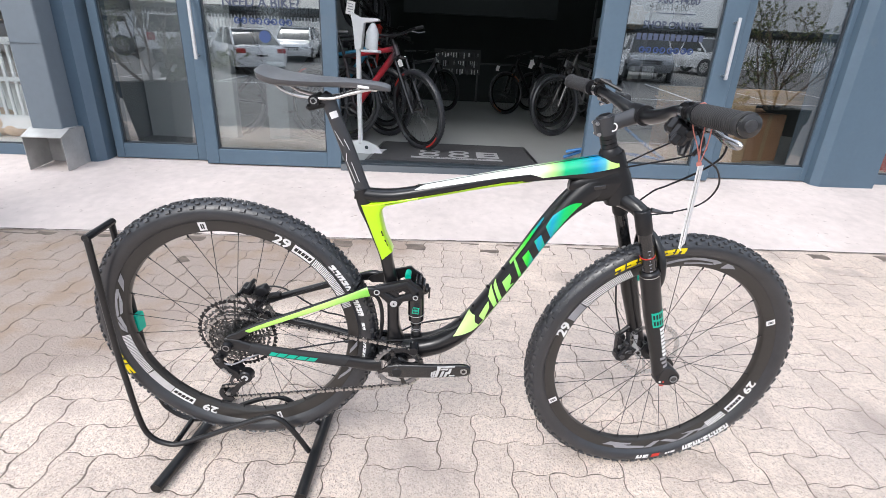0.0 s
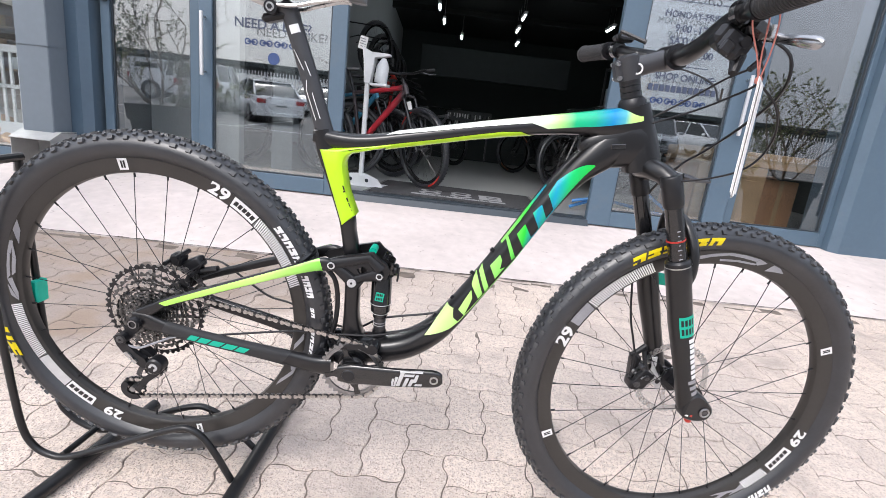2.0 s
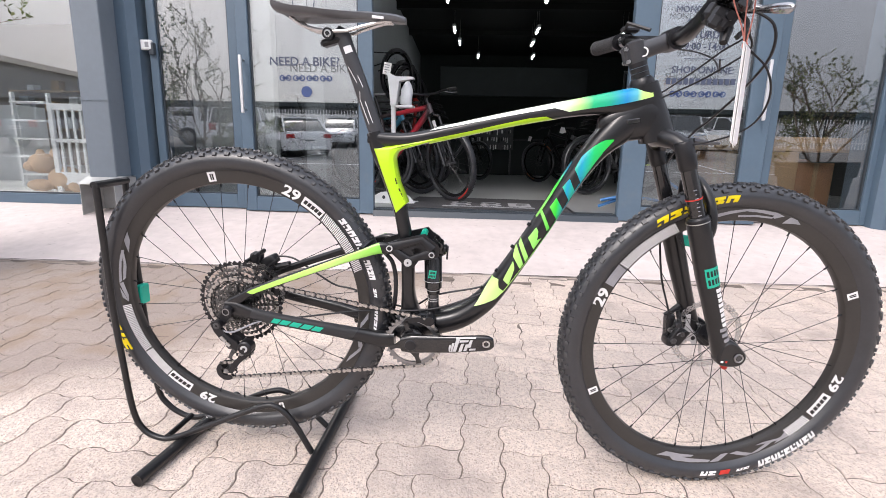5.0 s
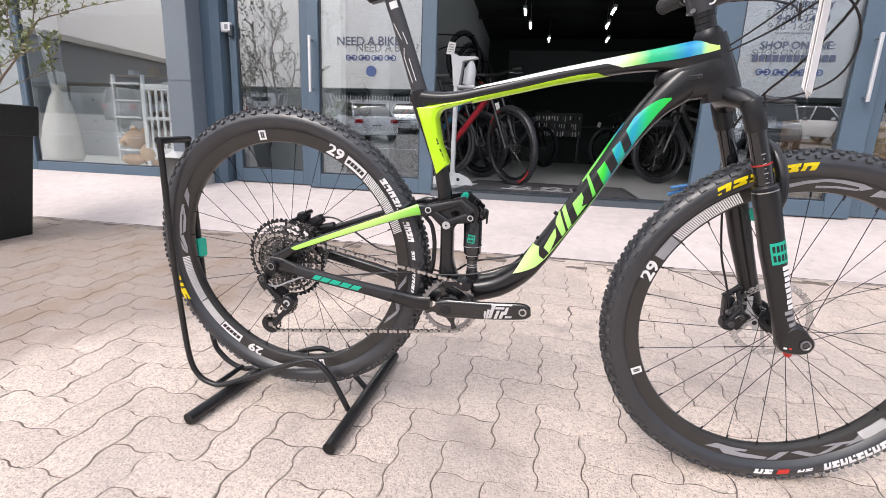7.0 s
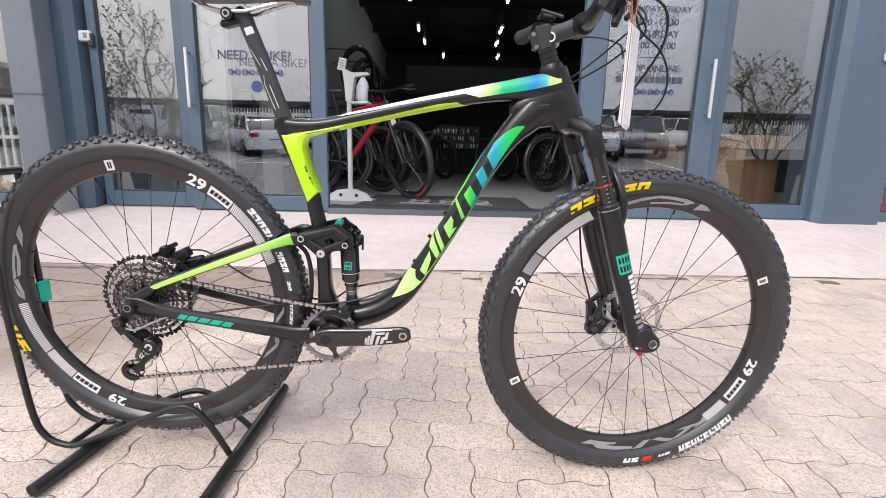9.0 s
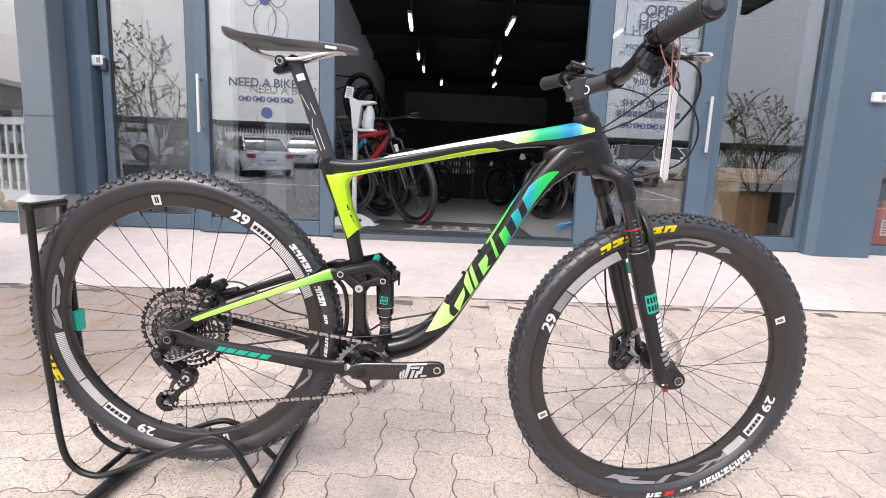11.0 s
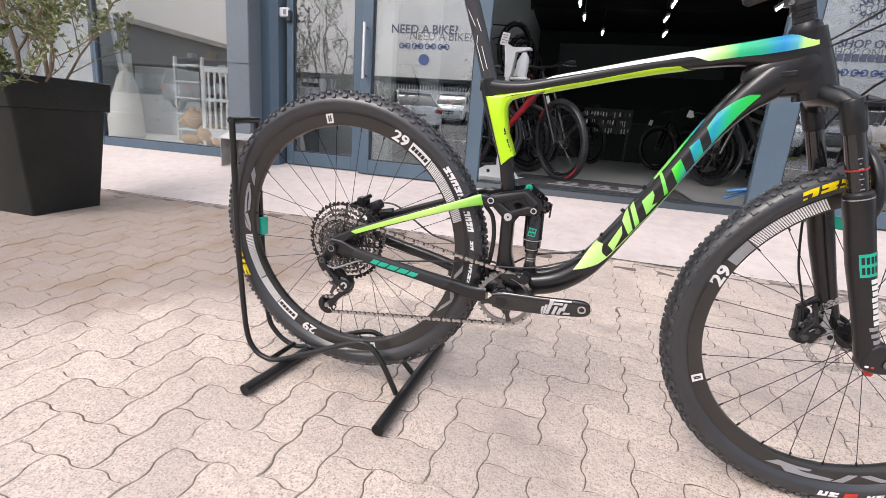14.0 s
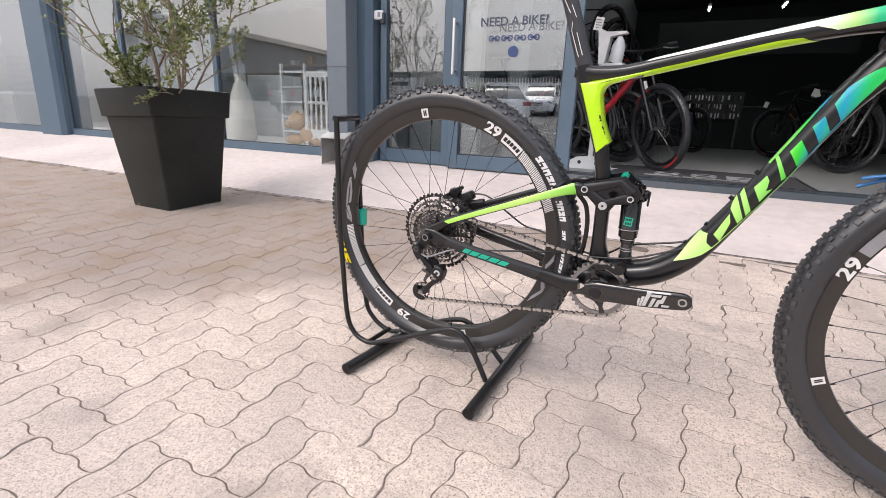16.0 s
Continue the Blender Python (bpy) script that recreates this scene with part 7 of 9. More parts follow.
def shop_bike(m, frame_mat, lab, steer=0, accent=None, group="shop bicycles"):
    """A plainer mountain bicycle: wheels, frame, fork, bar, saddle and cranks."""
    root = thing("bicycle", m, lab, "bicycle", group)
    sm = Matrix.Translation((0.87, 0, 0.5)) @ Matrix.Rotation(radians(steer), 4, Vector((-0.375, 0, 0.927))) @ Matrix.Translation((-0.87, 0, -0.5))
    z0 = 0.368
    up = Matrix.Translation((0, 0, z0))
    for name, mm in (("rear_wheel", up), ("front_wheel", up @ sm @ Matrix.Translation((1.13, 0, 0)))):
        g = Mesh(mm)
        g.lathe([(-0.013, 0.318), (-0.012, 0.293), (0.012, 0.293), (0.013, 0.318)], n=40)
        rim = part(name, g, GLOSS_BLACK, root)
        g = Mesh(mm)
        g.lathe([(0.028 * math.sin(a), 0.342 + 0.026 * math.cos(a)) for a in (radians(k * 36) for k in range(10))], n=56)
        for i in range(64):
            q = 2 * math.pi * i / 64
            r_ = Matrix.Rotation(-q, 4, 'Y')
            for w_ in (-0.017, 0.0, 0.017):
                g.box(r_ @ Vector((0.366 - abs(w_) * 0.35, w_, 0)), (0.008, 0.009, 0.011), 0, r_)
        ty = part("tyre", g, RUBBER, rim)
        if accent:
            for a0 in (-70, 110):
                for sd in (-1, 1):
                    g = Mesh(mm)
                    g.lathe([(sd * 0.027, 0.332), (sd * 0.0285, 0.345)], n=12, closed=False, arc=(a0, a0 + 34))
                    part("tyre_print", g, accent, ty, smooth=0)
        g = Mesh(mm)
        for i in range(24):
            q = 2 * math.pi * i / 24
            s_ = -1 if i % 2 else 1
            g.cyl((0.02 * math.cos(q + 1.1), s_ * 0.03, 0.02 * math.sin(q + 1.1)), (0.295 * math.cos(q), 0, 0.295 * math.sin(q)), 0.0012, n=4)
        part("spoke_set", g, DARK_STEEL, rim)
        g = Mesh(mm)
        g.cyl((0, -0.06, 0), (0, 0.06, 0), 0.014, n=12)
        g.lathe([(0.045, 0.07), (0.045, 0.08), (0.047, 0.08), (0.047, 0.07)], n=30)
        part("hub", g, DARK_STEEL, rim)
    g = Mesh(up)
    for a, b, r0, r1 in (((0.335, 0, 0.44), (0.86, 0, 0.52), 0.019, 0.024), ((0.88, 0, 0.49), (0.43, 0, -0.03), 0.03, 0.028), ((0.325, 0, 0.45), (0.425, 0, -0.03), 0.018, 0.02), ((0.91, 0, 0.44), (0.868, 0, 0.55), 0.026, 0.024)):
        g.cyl(a, b, r0, r1, 14)
    g.cyl((0.425, -0.04, -0.035), (0.425, 0.04, -0.035), 0.028, n=16)
    fr_ = part("frame", g, frame_mat, root)
    g = Mesh(up)
    for s_ in (-1, 1):
        g.tube([(0, s_ * 0.07, 0), (0.25, s_ * 0.055, -0.02), (0.42, s_ * 0.03, -0.035)], 0.012, 8)
        g.tube([(0, s_ * 0.07, 0), (0.2, s_ * 0.05, 0.2), (0.355, s_ * 0.02, 0.34)], 0.009, 8)
    part("rear_stay", g, CARBON, root)
    g = Mesh(up @ sm)
    for s_ in (-1, 1):
        g.tube([(0.945, s_ * 0.06, 0.43), (1.0, s_ * 0.06, 0.3)], 0.016, 10)
        g.tube([(0.995, s_ * 0.06, 0.31), (1.125, s_ * 0.062, -0.01)], [0.021, 0.018], 10)
    g.tube([(0.945, -0.06, 0.435), (0.915, 0, 0.455), (0.945, 0.06, 0.435)], 0.02, 10)
    part("fork", g, GLOSS_BLACK, root)
    g = Mesh(up @ sm)
    g.cyl((0.868, 0, 0.55), (0.84, 0, 0.62), 0.016, n=12)
    g.tube([(0.845, 0, 0.61), (0.9, 0, 0.64)], 0.016, 10)
    g.tube([(0.84, -0.37, 0.665), (0.88, -0.2, 0.66), (0.9, -0.08, 0.64), (0.9, 0.08, 0.64), (0.88, 0.2, 0.66), (0.84, 0.37, 0.665)], 0.012, 10)
    hb_ = part("handlebar", g, CARBON, root)
    for s_ in (-1, 1):
        g = Mesh(up @ sm)
        g.cyl((0.84, s_ * 0.37, 0.665), (0.87, s_ * 0.25, 0.662), 0.016, n=12)
        part("grip", g, GRIP, hb_)
        g = Mesh(up @ sm)
        g.tube([(0.89, s_ * 0.2, 0.645), (0.93, s_ * 0.24, 0.63), (0.93, s_ * 0.32, 0.63)], 0.006, 6)
        part("brake_lever", g, DARK_STEEL, hb_)
    g = Mesh(up)
    g.cyl((0.325, 0, 0.45), (0.255, 0, 0.64), 0.0155, n=12)
    part("seat_post", g, CARBON, root)
    g = Mesh(up)
    rings = []
    for x_, hw in ((0.12, 0.04), (0.15, 0.07), (0.22, 0.05), (0.3, 0.022), (0.38, 0.014)):
        rings.append([(x_, hw * math.cos(a), 0.655 + 0.016 * math.sin(a)) for a in (2 * math.pi * k / 10 for k in range(10))])
    g.ring_loft(rings)
    part("saddle", g, SADDLE, root)
    g = Mesh(up)
    g.tube([(0.425, 0.07, -0.035), (0.275, 0.085, 0.03)], [0.016, 0.012], 8)
    cr_ = part("crank_arm", g, DARK_STEEL, root)
    g = Mesh(up)
    g.tube([(0.425, -0.07, -0.035), (0.575, -0.085, -0.1)], [0.016, 0.012], 8)
    part("crank_arm", g, DARK_STEEL, root)
    g = Mesh(up)
    g.lathe([(-0.052, 0.05), (-0.052, 0.068), (-0.048, 0.068), (-0.048, 0.05)], (0.425, 0, -0.035), n=30)
    part("chainring", g, DARK_STEEL, cr_)
    for x_, y_, z_ in ((0.575, -0.13, -0.1), (0.275, 0.13, 0.03)):
        g = Mesh(up)
        g.box((x_, y_, z_), (0.09, 0.08, 0.02), 0.005)
        part("pedal", g, BLACK, cr_)
    g = Mesh(up)
    for k in range(7):
        g.lathe([(-0.05 + 0.004 * k, 0.022 + 0.007 * k), (-0.05 + 0.004 * k, 0.03 + 0.007 * k), (-0.0485 + 0.004 * k, 0.03 + 0.007 * k), (-0.0485 + 0.004 * k, 0.022 + 0.007 * k)], n=26)
    part("cassette", g, DARK_STEEL, root)
    return root


def on_floor(x, y, heading, z=FLOOR_Z):
    """Pose of a bicycle whose front wheel stands at (x, y)."""
    h = radians(heading)
    return Matrix.Translation((x - 1.13 * math.cos(h), y - 1.13 * math.sin(h), z)) @ Matrix.Rotation(h, 4, 'Z')


RED_FRAME = gradient("red_to_black_paint", [(0.0, (0.02, 0.02, 0.022)), (0.46, (0.03, 0.02, 0.022)), (0.54, (0.4, 0.02, 0.03)), (0.8, (0.42, 0.02, 0.035)), (0.87, (0.05, 0.035, 0.04)), (1.0, (0.05, 0.05, 0.055))], 0, 0.0, 1.0)
shop_bike(on_floor(0.07, 4.83, -24), RED_FRAME, "black and red mountain bicycle parked inside the doorway", -28, RED)
GREEN_FRAME = mat("black_and_yellow_paint", (0.03, 0.032, 0.03), 0.3, var=0.2, vscale=6)
YEL = mat("acid_yellow_paint", (0.55, 0.7, 0.02), 0.4)
b2 = shop_bike(on_floor(1.72, 6.3, 212), GREEN_FRAME, "black mountain bicycle with acid-yellow details", -8, None)
g = Mesh(Matrix.Translation((0, 0, 0.368)))
g.tube([(0.3, 0.062, -0.02), (0.4, 0.045, -0.03)], 0.016, 10)
g.tube([(0.02, 0.078, 0.02), (0.2, 0.066, 0.0)], 0.014, 10)
part("yellow_stay", g, YEL, b2, "acid-yellow chainstay")
BLUE_FRAME = mat("pale_blue_bike_paint", (0.05, 0.22, 0.35), 0.3)
GREY_FRAME = mat("silver_bike_paint", (0.25, 0.25, 0.26), 0.3, metal=0.3)
TAN = mat("orange_tan_sidewall", (0.35, 0.12, 0.04), 0.7)
for x_, y_, h_, fm, lab, st, ac in ((1.9, 7.3, 214, GREY_FRAME, "silver-grey bicycle leaning in a row", -10, None), (1.55, 9.2, 222, CARBON, "black bicycle with orange tyre walls leaning in a row", -16, TAN), (2.1, 8.2, 214, CARBON, "black bicycle leaning in a row", -6, None), (2.2, 10.3, 216, GREY_FRAME, "grey bicycle leaning in a row", -6, None),
                                    (-0.32, 5.75, -22, BLUE_FRAME, "pale blue and black bicycle behind the red one", -12, None), (-0.42, 6.6, -24, CARBON, "black bicycle leaning in a row", -14, None), (-0.3, 7.6, -26, CARBON, "black bicycle with a dark frame leaning in a row", -10, None), (0.45, 9.4, -40, GREY_FRAME, "small grey bicycle near the back", -10, None)):
    shop_bike(on_floor(x_, y_, h_), fm, lab, st, ac)
shop_bike(on_floor(-0.72, 5.4, 3), CARBON, "black bicycle behind the fixed glass leaf", 8)
for x_, y_, z_, fm in ((-1.02, 6.9, 0.76, RED), (-1.0, 7.5, 0.72, CARBON), (-1.02, 8.1, 0.76, GREY_FRAME), (-1.0, 8.7, 0.72, CARBON), (-1.02, 9.4, 0.76, CARBON)):
    hb2 = shop_bike(Matrix.Translation((x_, y_, z_)) @ Matrix.Rotation(radians(62), 4, 'Z') @ Matrix.Rotation(radians(-86), 4, 'Y') @ Matrix.Rotation(radians(180), 4, 'X'), fm, "bicycle hung nose-up on the side wall", 5, None, "hanging bicycles")
    g = Mesh()
    g.tube([(x_ + 0.4, y_, z_ + 1.32), (x_ - 0.1, y_, z_ + 1.34), (x_ - 0.22, y_, z_ + 1.3)], 0.008, 8)
    hk = solid("wall_hook", g, [BLACK], "black steel hook holding a hung bicycle", "hook", "wall hooks")
for x_, y_, z_ in ((-0.72, 6.9, 1.51), (-0.62, 7.5, 1.4), (-0.7, 8.1, 1.16), (-0.62, 8.7, 1.1), (-0.17, 5.7, 1.1), (1.55, 7.2, 1.15), (1.75, 8.1, 1.2), (1.35, 9.1, 1.1)):
    g = Mesh()
    g.box((0, 0, 0), (0.055, 0.002, 0.085), 0, Matrix.Rotation(radians(20 * math.sin(x_ * 9 + y_)), 4, 'Y'))
    o_ = solid("swing_tag", g, [PAPER], "small white price card on a shop bicycle", "tag", "swing tags")
    o_.location = (x_, y_, z_)

# lamps in rows under the ceiling
for x_, y_ in ((-0.18, 8.3), (1.43, 8.3), (-0.11, 10.4), (-0.02, 11.5), (0.42, 12.9), (1.55, 10.4), (1.6, 11.5), (1.8, 12.9), (3.2, 8.5), (3.3, 10.5)):
    root = thing("strip_lamp", Matrix.Translation((x_, y_, 3.26)), "white fluorescent strip lamp hung under the dark ceiling", "lamp", "strip lamps")
    L_ = 0.72 if y_ < 9 else 0.4
    g = Mesh()
    g.box((0, 0, 0.03), (0.07, L_ + 0.06, 0.05), 0.006)
    part("housing", g, WHITE, root)
    g = Mesh()
    g.cyl((0, -L_ / 2, -0.012), (0, L_ / 2, -0.012), 0.017, n=10)
    part("tube", g, TUBE, root, "lit fluorescent tube")
    for s_ in (-1, 1):
        g = Mesh()
        g.cyl((0, s_ * L_ * 0.4, 0.055), (0, s_ * L_ * 0.4, 0.44), 0.004, n=6)
        part("hanger", g, STEEL, root)

# workshop counter and tool board
root = thing("tool_board", Matrix.Translation((0.8, 12.3, 1.22)), "grey pegboard with rows of hanging tools", "tool board")
g = Mesh()
g.box((0, 0, 0), (1.1, 0.03, 0.55), 0.004)
part("board", g, BOARD_GREY, root)
for x_ in (-0.5, 0.5):
    g = Mesh()
    g.box((x_, 0.035, (FLOOR_Z - 1.22 + 0.25) / 2), (0.04, 0.04, 0.25 - (FLOOR_Z - 1.22)), 0.003)
    part("post", g, DARK_STEEL, root)
rng = random.Random(7)
for r_ in range(3):
    x_ = -0.5
    while x_ < 0.5:
        h_, w_ = rng.uniform(0.06, 0.14), rng.uniform(0.012, 0.035)
        g = Mesh()
        g.box((x_, -0.025, 0.2 - 0.18 * r_ - h_ / 2), (w_, 0.015, h_), 0.003)
        part("tool", g, rng.choice((STEEL, WHITE, DARK_STEEL, BLACK)), root)
        x_ += w_ + rng.uniform(0.02, 0.05)
root = thing("workshop_counter", Matrix.Translation((1.0, 12.75, FLOOR_Z)), "dark workshop counter at the back of the shop", "counter")
g = Mesh()
g.box((0, 0, 0.43), (2.6, 0.6, 0.86), 0.01)
part("body", g, DARK_WALL, root)
g = Mesh()
g.box((0, 0, 0.88), (2.7, 0.68, 0.04), 0.008)
part("worktop", g, CARBON_GREY, root)
root = thing("display_rack", Matrix.Translation((3.3, 8.3, FLOOR_Z)), "dark shelf rack with hanging stock", "rack")
for z_ in (0.05, 0.7, 1.35, 2.0):
    g = Mesh()
    g.box((0, 0, z_), (0.5, 2.4, 0.03), 0.004)
    part("shelf", g, DARK_STEEL, root)
for x_ in (-0.24, 0.24):
    for y_ in (-1.18, 1.18):
        g = Mesh()
        g.box((x_, y_, 1.02), (0.03, 0.03, 2.04), 0.003)
        part("upright", g, DARK_STEEL, root)
for i in range(9):
    g = Mesh()
    h_ = rng.uniform(0.15, 0.4)
    g.box((0, 0, h_ / 2), (0.3, 0.2, h_), 0.006)
    o_ = solid("stock_box", g, [rng.choice((CARD, DARK_WALL, GREY_WALL, WHITE))], "small stock box on the shelf rack", "box", "stock boxes")
    o_.location = (3.25, 7.3 + 0.26 * i, FLOOR_Z + (0.715 if i % 2 else 1.365))

# cartons behind the glass
def carton(x_, y_, z_, sx, sy, sz, rz, ma, lab):
    root = thing("carton", Matrix.Translation((x_, y_, z_)) @ Matrix.Rotation(radians(rz), 4, 'Z'), lab, "carton", "cartons")
    g = Mesh()
    g.box((0, 0, sz / 2), (sx, sy, sz), 0.005)
    part("body", g, ma, root)
    g = Mesh()
    if sz > sx * 0.5:
        g.box((0, -sy / 2 - 0.001, sz * 0.5), (0.05, 0.002, sz * 0.98))
    else:
        g.box((0, -sy / 2 - 0.001, sz * 0.5), (sx * 0.98, 0.002, 0.03))
    part("tape", g, BROWN_TAPE, root)
    if sz > sx * 0.5:
        g = Mesh()
        g.box((0, sy / 2 + 0.03, sz + 0.02), (sx, 0.07, 0.004), 0, Matrix.Rotation(radians(25), 4, 'X'))
        part("flap", g, ma, root)


BROWN_TAPE = mat("brown_tape", (0.3, 0.2, 0.1), 0.3)
carton(2.97, 4.87, FLOOR_Z, 0.5, 0.22, 0.54, 8, CARD, "large brown bicycle carton standing by the glass")
carton(3.47, 5.06, FLOOR_Z, 0.4, 0.25, 0.45, 12, CARD_DARK, "squat reddish brown carton by the glass")
carton(2.49, 4.93, FLOOR_Z, 0.15, 0.3, 0.54, 3, CARD_DARK, "narrow brown carton by the glass")
carton(2.65, 4.9, FLOOR_Z, 0.12, 0.24, 0.54, -2, CARD, "narrow pale brown carton by the glass")
carton(3.03, 4.93, FLOOR_Z + 0.545, 1.26, 0.3, 0.13, 1, CARD, "long flat brown carton lying across the others")
root = thing("floor_stand", Matrix.Translation((1.62, 4.62, FLOOR_Z)), "blue steel bicycle floor stand lying inside the door", "stand")
for a, b in (((-0.2, 0.0, 0.02), (0.02, -0.1, 0.13)), ((-0.2, -0.05, 0.08), (0.0, -0.1, 0.13)), ((0.02, -0.1, 0.13), (0.75, 0.05, 0.02)), ((0.3, 0.0, 0.32), (0.75, 0.02, 0.03))):
    g = Mesh()
    g.tube([a, b], 0.014, 10)
    part("leg", g, BLUE_METAL, root)

# lettering on the sliding leaves
# GHOST paints the lettering's reflection in the second pane as thin see-through grey
GHOST = mat("grey_lettering_reflection", (0.07, 0.08, 0.1), 0.6)
thin = GHOST.node_tree.nodes["Principled BSDF"]
thin.inputs["Alpha"].default_value = 0.15


def by_word(words, size, ma, parent, squash):
    """A centred line of text, one mesh a word."""
    obs = [letters("word", w, size, pose(0, 0, 0, 90, 0, 0), ma, parent, squash=squash) for w in words.split()]
    spans = [(min(v.co.x for v in o.data.vertices), max(v.co.x for v in o.data.vertices)) for o in obs]
    gap = size * 0.3
    x = -(sum(b - a for a, b in spans) + gap * (len(obs) - 1)) / 2
    for o, (a, b) in zip(obs, spans):
        o.data.transform(Matrix.Translation((x - a, 0, 0)))
        x += b - a + gap


def vinyl(words, size, x, z, ghost=True, ma=None, squash=1.0):
    root = thing("vinyl_lettering", Matrix.Translation((x, 4.079, z)), "navy vinyl lettering on the glass door leaf", "lettering", "door lettering")
    by_word(words, size, ma or NAVY_PRINT, root, squash)
    if ghost:
        root2 = thing("ghost_lettering", Matrix.Translation((x - 0.06 if x > 0 else x + 0.14, 4.0805, z - 0.048)), "grey painted reflection of the lettering on the glass door leaf", "lettering", "ghost lettering")
        by_word(words, size * 0.93, GHOST, root2, squash)


vinyl("NEED A BIKE?", 0.092, -1.065, 1.445)
vinyl("OPEN", 0.115, 1.985, 2.115)
vinyl("HOURS", 0.115, 1.985, 2.01)
vinyl("MONDAY-FRIDAY", 0.062, 1.96, 1.845)
vinyl("9:00 - 17:30", 0.07, 1.96, 1.755)
vinyl("SATURDAY", 0.07, 1.955, 1.672)
vinyl("9:00 - 14:00", 0.07, 1.955, 1.59)
vinyl("SHOP ONLINE:", 0.069, 1.95, 1.425)


def vinyl_shape(g, x, z, ma, lab):
    root = thing("vinyl_mark", Matrix.Translation((x, 4.079, z)), lab, "lettering", "door marks")
    part("mark", g, ma, root, smooth=0)


root = thing("vinyl_mark", Matrix.Translation((1.94, 4.079, 1.345)), "row of navy vinyl bars on the glass leaf", "lettering", "door marks")
for k in range(12):
    g = Mesh()
    g.box((-0.235 + 0.043 * k, 0, 0), (0.032, 0.0008, 0.045))
    part("bar", g, NAVY_PRINT, root)
for x_, z_ in ((-1.06, 1.325), (1.93, 1.255)):
    root = thing("vinyl_mark", Matrix.Translation((x_, 4.079, z_)), "blue vinyl chain pattern on the glass leaf", "lettering", "door marks")
    for k in range(4):
        c_ = -0.16 + 0.107 * k
        for s_ in (-0.025, 0.025):
            g = Mesh()
            g.lathe([(-0.0004, 0.014), (-0.0004, 0.022)], (c_ + s_, 0, 0), n=16, closed=False, arc=(0, 360))
            part("ring", g, BLUE_PRINT, root, smooth=0)
        g = Mesh()
        g.box((c_, 0, 0), (0.05, 0.0008, 0.012))
        part("bar", g, BLUE_PRINT, root)
g = Mesh()
g.lathe([(-0.0004, 0.0), (-0.0004, 0.042)], (0, 0, 0), n=24, closed=False, arc=(0, 360))
vinyl_shape(g, -1.055, 1.225, BLUE_PRINT, "round blue vinyl badge")
g = Mesh()
for a, b, c, d in ((0.0, 0.13, 0.585, 0.004), (0.0, -0.13, 0.585, 0.004)):
    g.box((a, 0, b), (c, 0.0008, d))
for s_ in (-1, 1):
    g.box((s_ * 0.292, 0, 0), (0.004, 0.0008, 0.255))
vinyl_shape(g, 1.985, 2.065, NAVY_PRINT, "thin navy vinyl frame round the heading")
g = Mesh()
g.box((0, 0, 0), (0.3, 0.0008, 0.004))
vinyl_shape(g, 1.95, 1.505, NAVY_PRINT, "thin navy vinyl rule")
g = Mesh()
g.lathe([(-0.0004, 0.0), (-0.0004, 0.04)], (0, 0, 0), n=24, closed=False, arc=(0, 360))
vinyl_shape(g, -1.06, 2.05, BLUE_PRINT, "round blue vinyl spot above an outlined oval")
# the GHOST oval is the painted reflection of the large navy one
for x_, z_, rx_, rz_, ma_ in ((-1.06, 1.9, 0.085, 0.13, NAVY_PRINT), (-0.96, 1.86, 0.075, 0.12, GHOST), (-1.16, 2.06, 0.055, 0.06, NAVY_PRINT), (-0.96, 2.06, 0.055, 0.06, NAVY_PRINT)):
    g = Mesh()
    g.tube([(rx_ * math.cos(k * math.pi / 20), 0, rz_ * math.sin(k * math.pi / 20)) for k in range(40)], 0.0028, 5, closed=True, flat=0.2)
    vinyl_shape(g, x_, z_, ma_, "thin outlined oval on the glass leaf, vinyl or its painted reflection")

# fire extinguisher behind the side window
root = thing("fire_extinguisher", Matrix.Translation((4.52, 4.62, FLOOR_Z)), "red fire extinguisher standing behind the side window", "extinguisher")
g = Mesh()
g.lathe([(0.0, 0.0), (0.0, 0.07), (0.01, 0.078), (0.3, 0.078), (0.35, 0.06), (0.375, 0.03), (0.38, 0.0)], axis='Z', n=28, closed=False)
part("cylinder", g, EXT_RED, root)
g = Mesh()
g.cyl((0, 0, 0.375), (0, 0, 0.42), 0.016, n=12)
part("valve", g, BRASS, root)
g = Mesh()
g.box((0.05, 0, 0.435), (0.15, 0.02, 0.012), 0.003, Matrix.Rotation(radians(-12), 4, 'Y'))
g.box((0.045, 0, 0.405), (0.12, 0.02, 0.01), 0.003, Matrix.Rotation(radians(6), 4, 'Y'))
part("trigger", g, EXT_RED, root)
g = Mesh()
g.tube(spline([(-0.01, 0, 0.405), (-0.09, -0.01, 0.39), (-0.1, -0.02, 0.28), (-0.085, -0.02, 0.12)], 6), 0.009, 8)
part("hose", g, BLACK, root)
g = Mesh()
g.lathe([(0.1, 0.0785), (0.25, 0.0785)], axis='Z', n=8, closed=False, arc=(-130, -60))
lb_ = part("instruction_label", g, WHITE_PRINT, root, smooth=0)
g = Mesh()
for k in range(5):
    g.lathe([(0.12 + 0.024 * k, 0.0789), (0.132 + 0.024 * k, 0.0789)], axis='Z', n=6, closed=False, arc=(-124, -68))
part("label_line", g, RED, lb_, smooth=0)


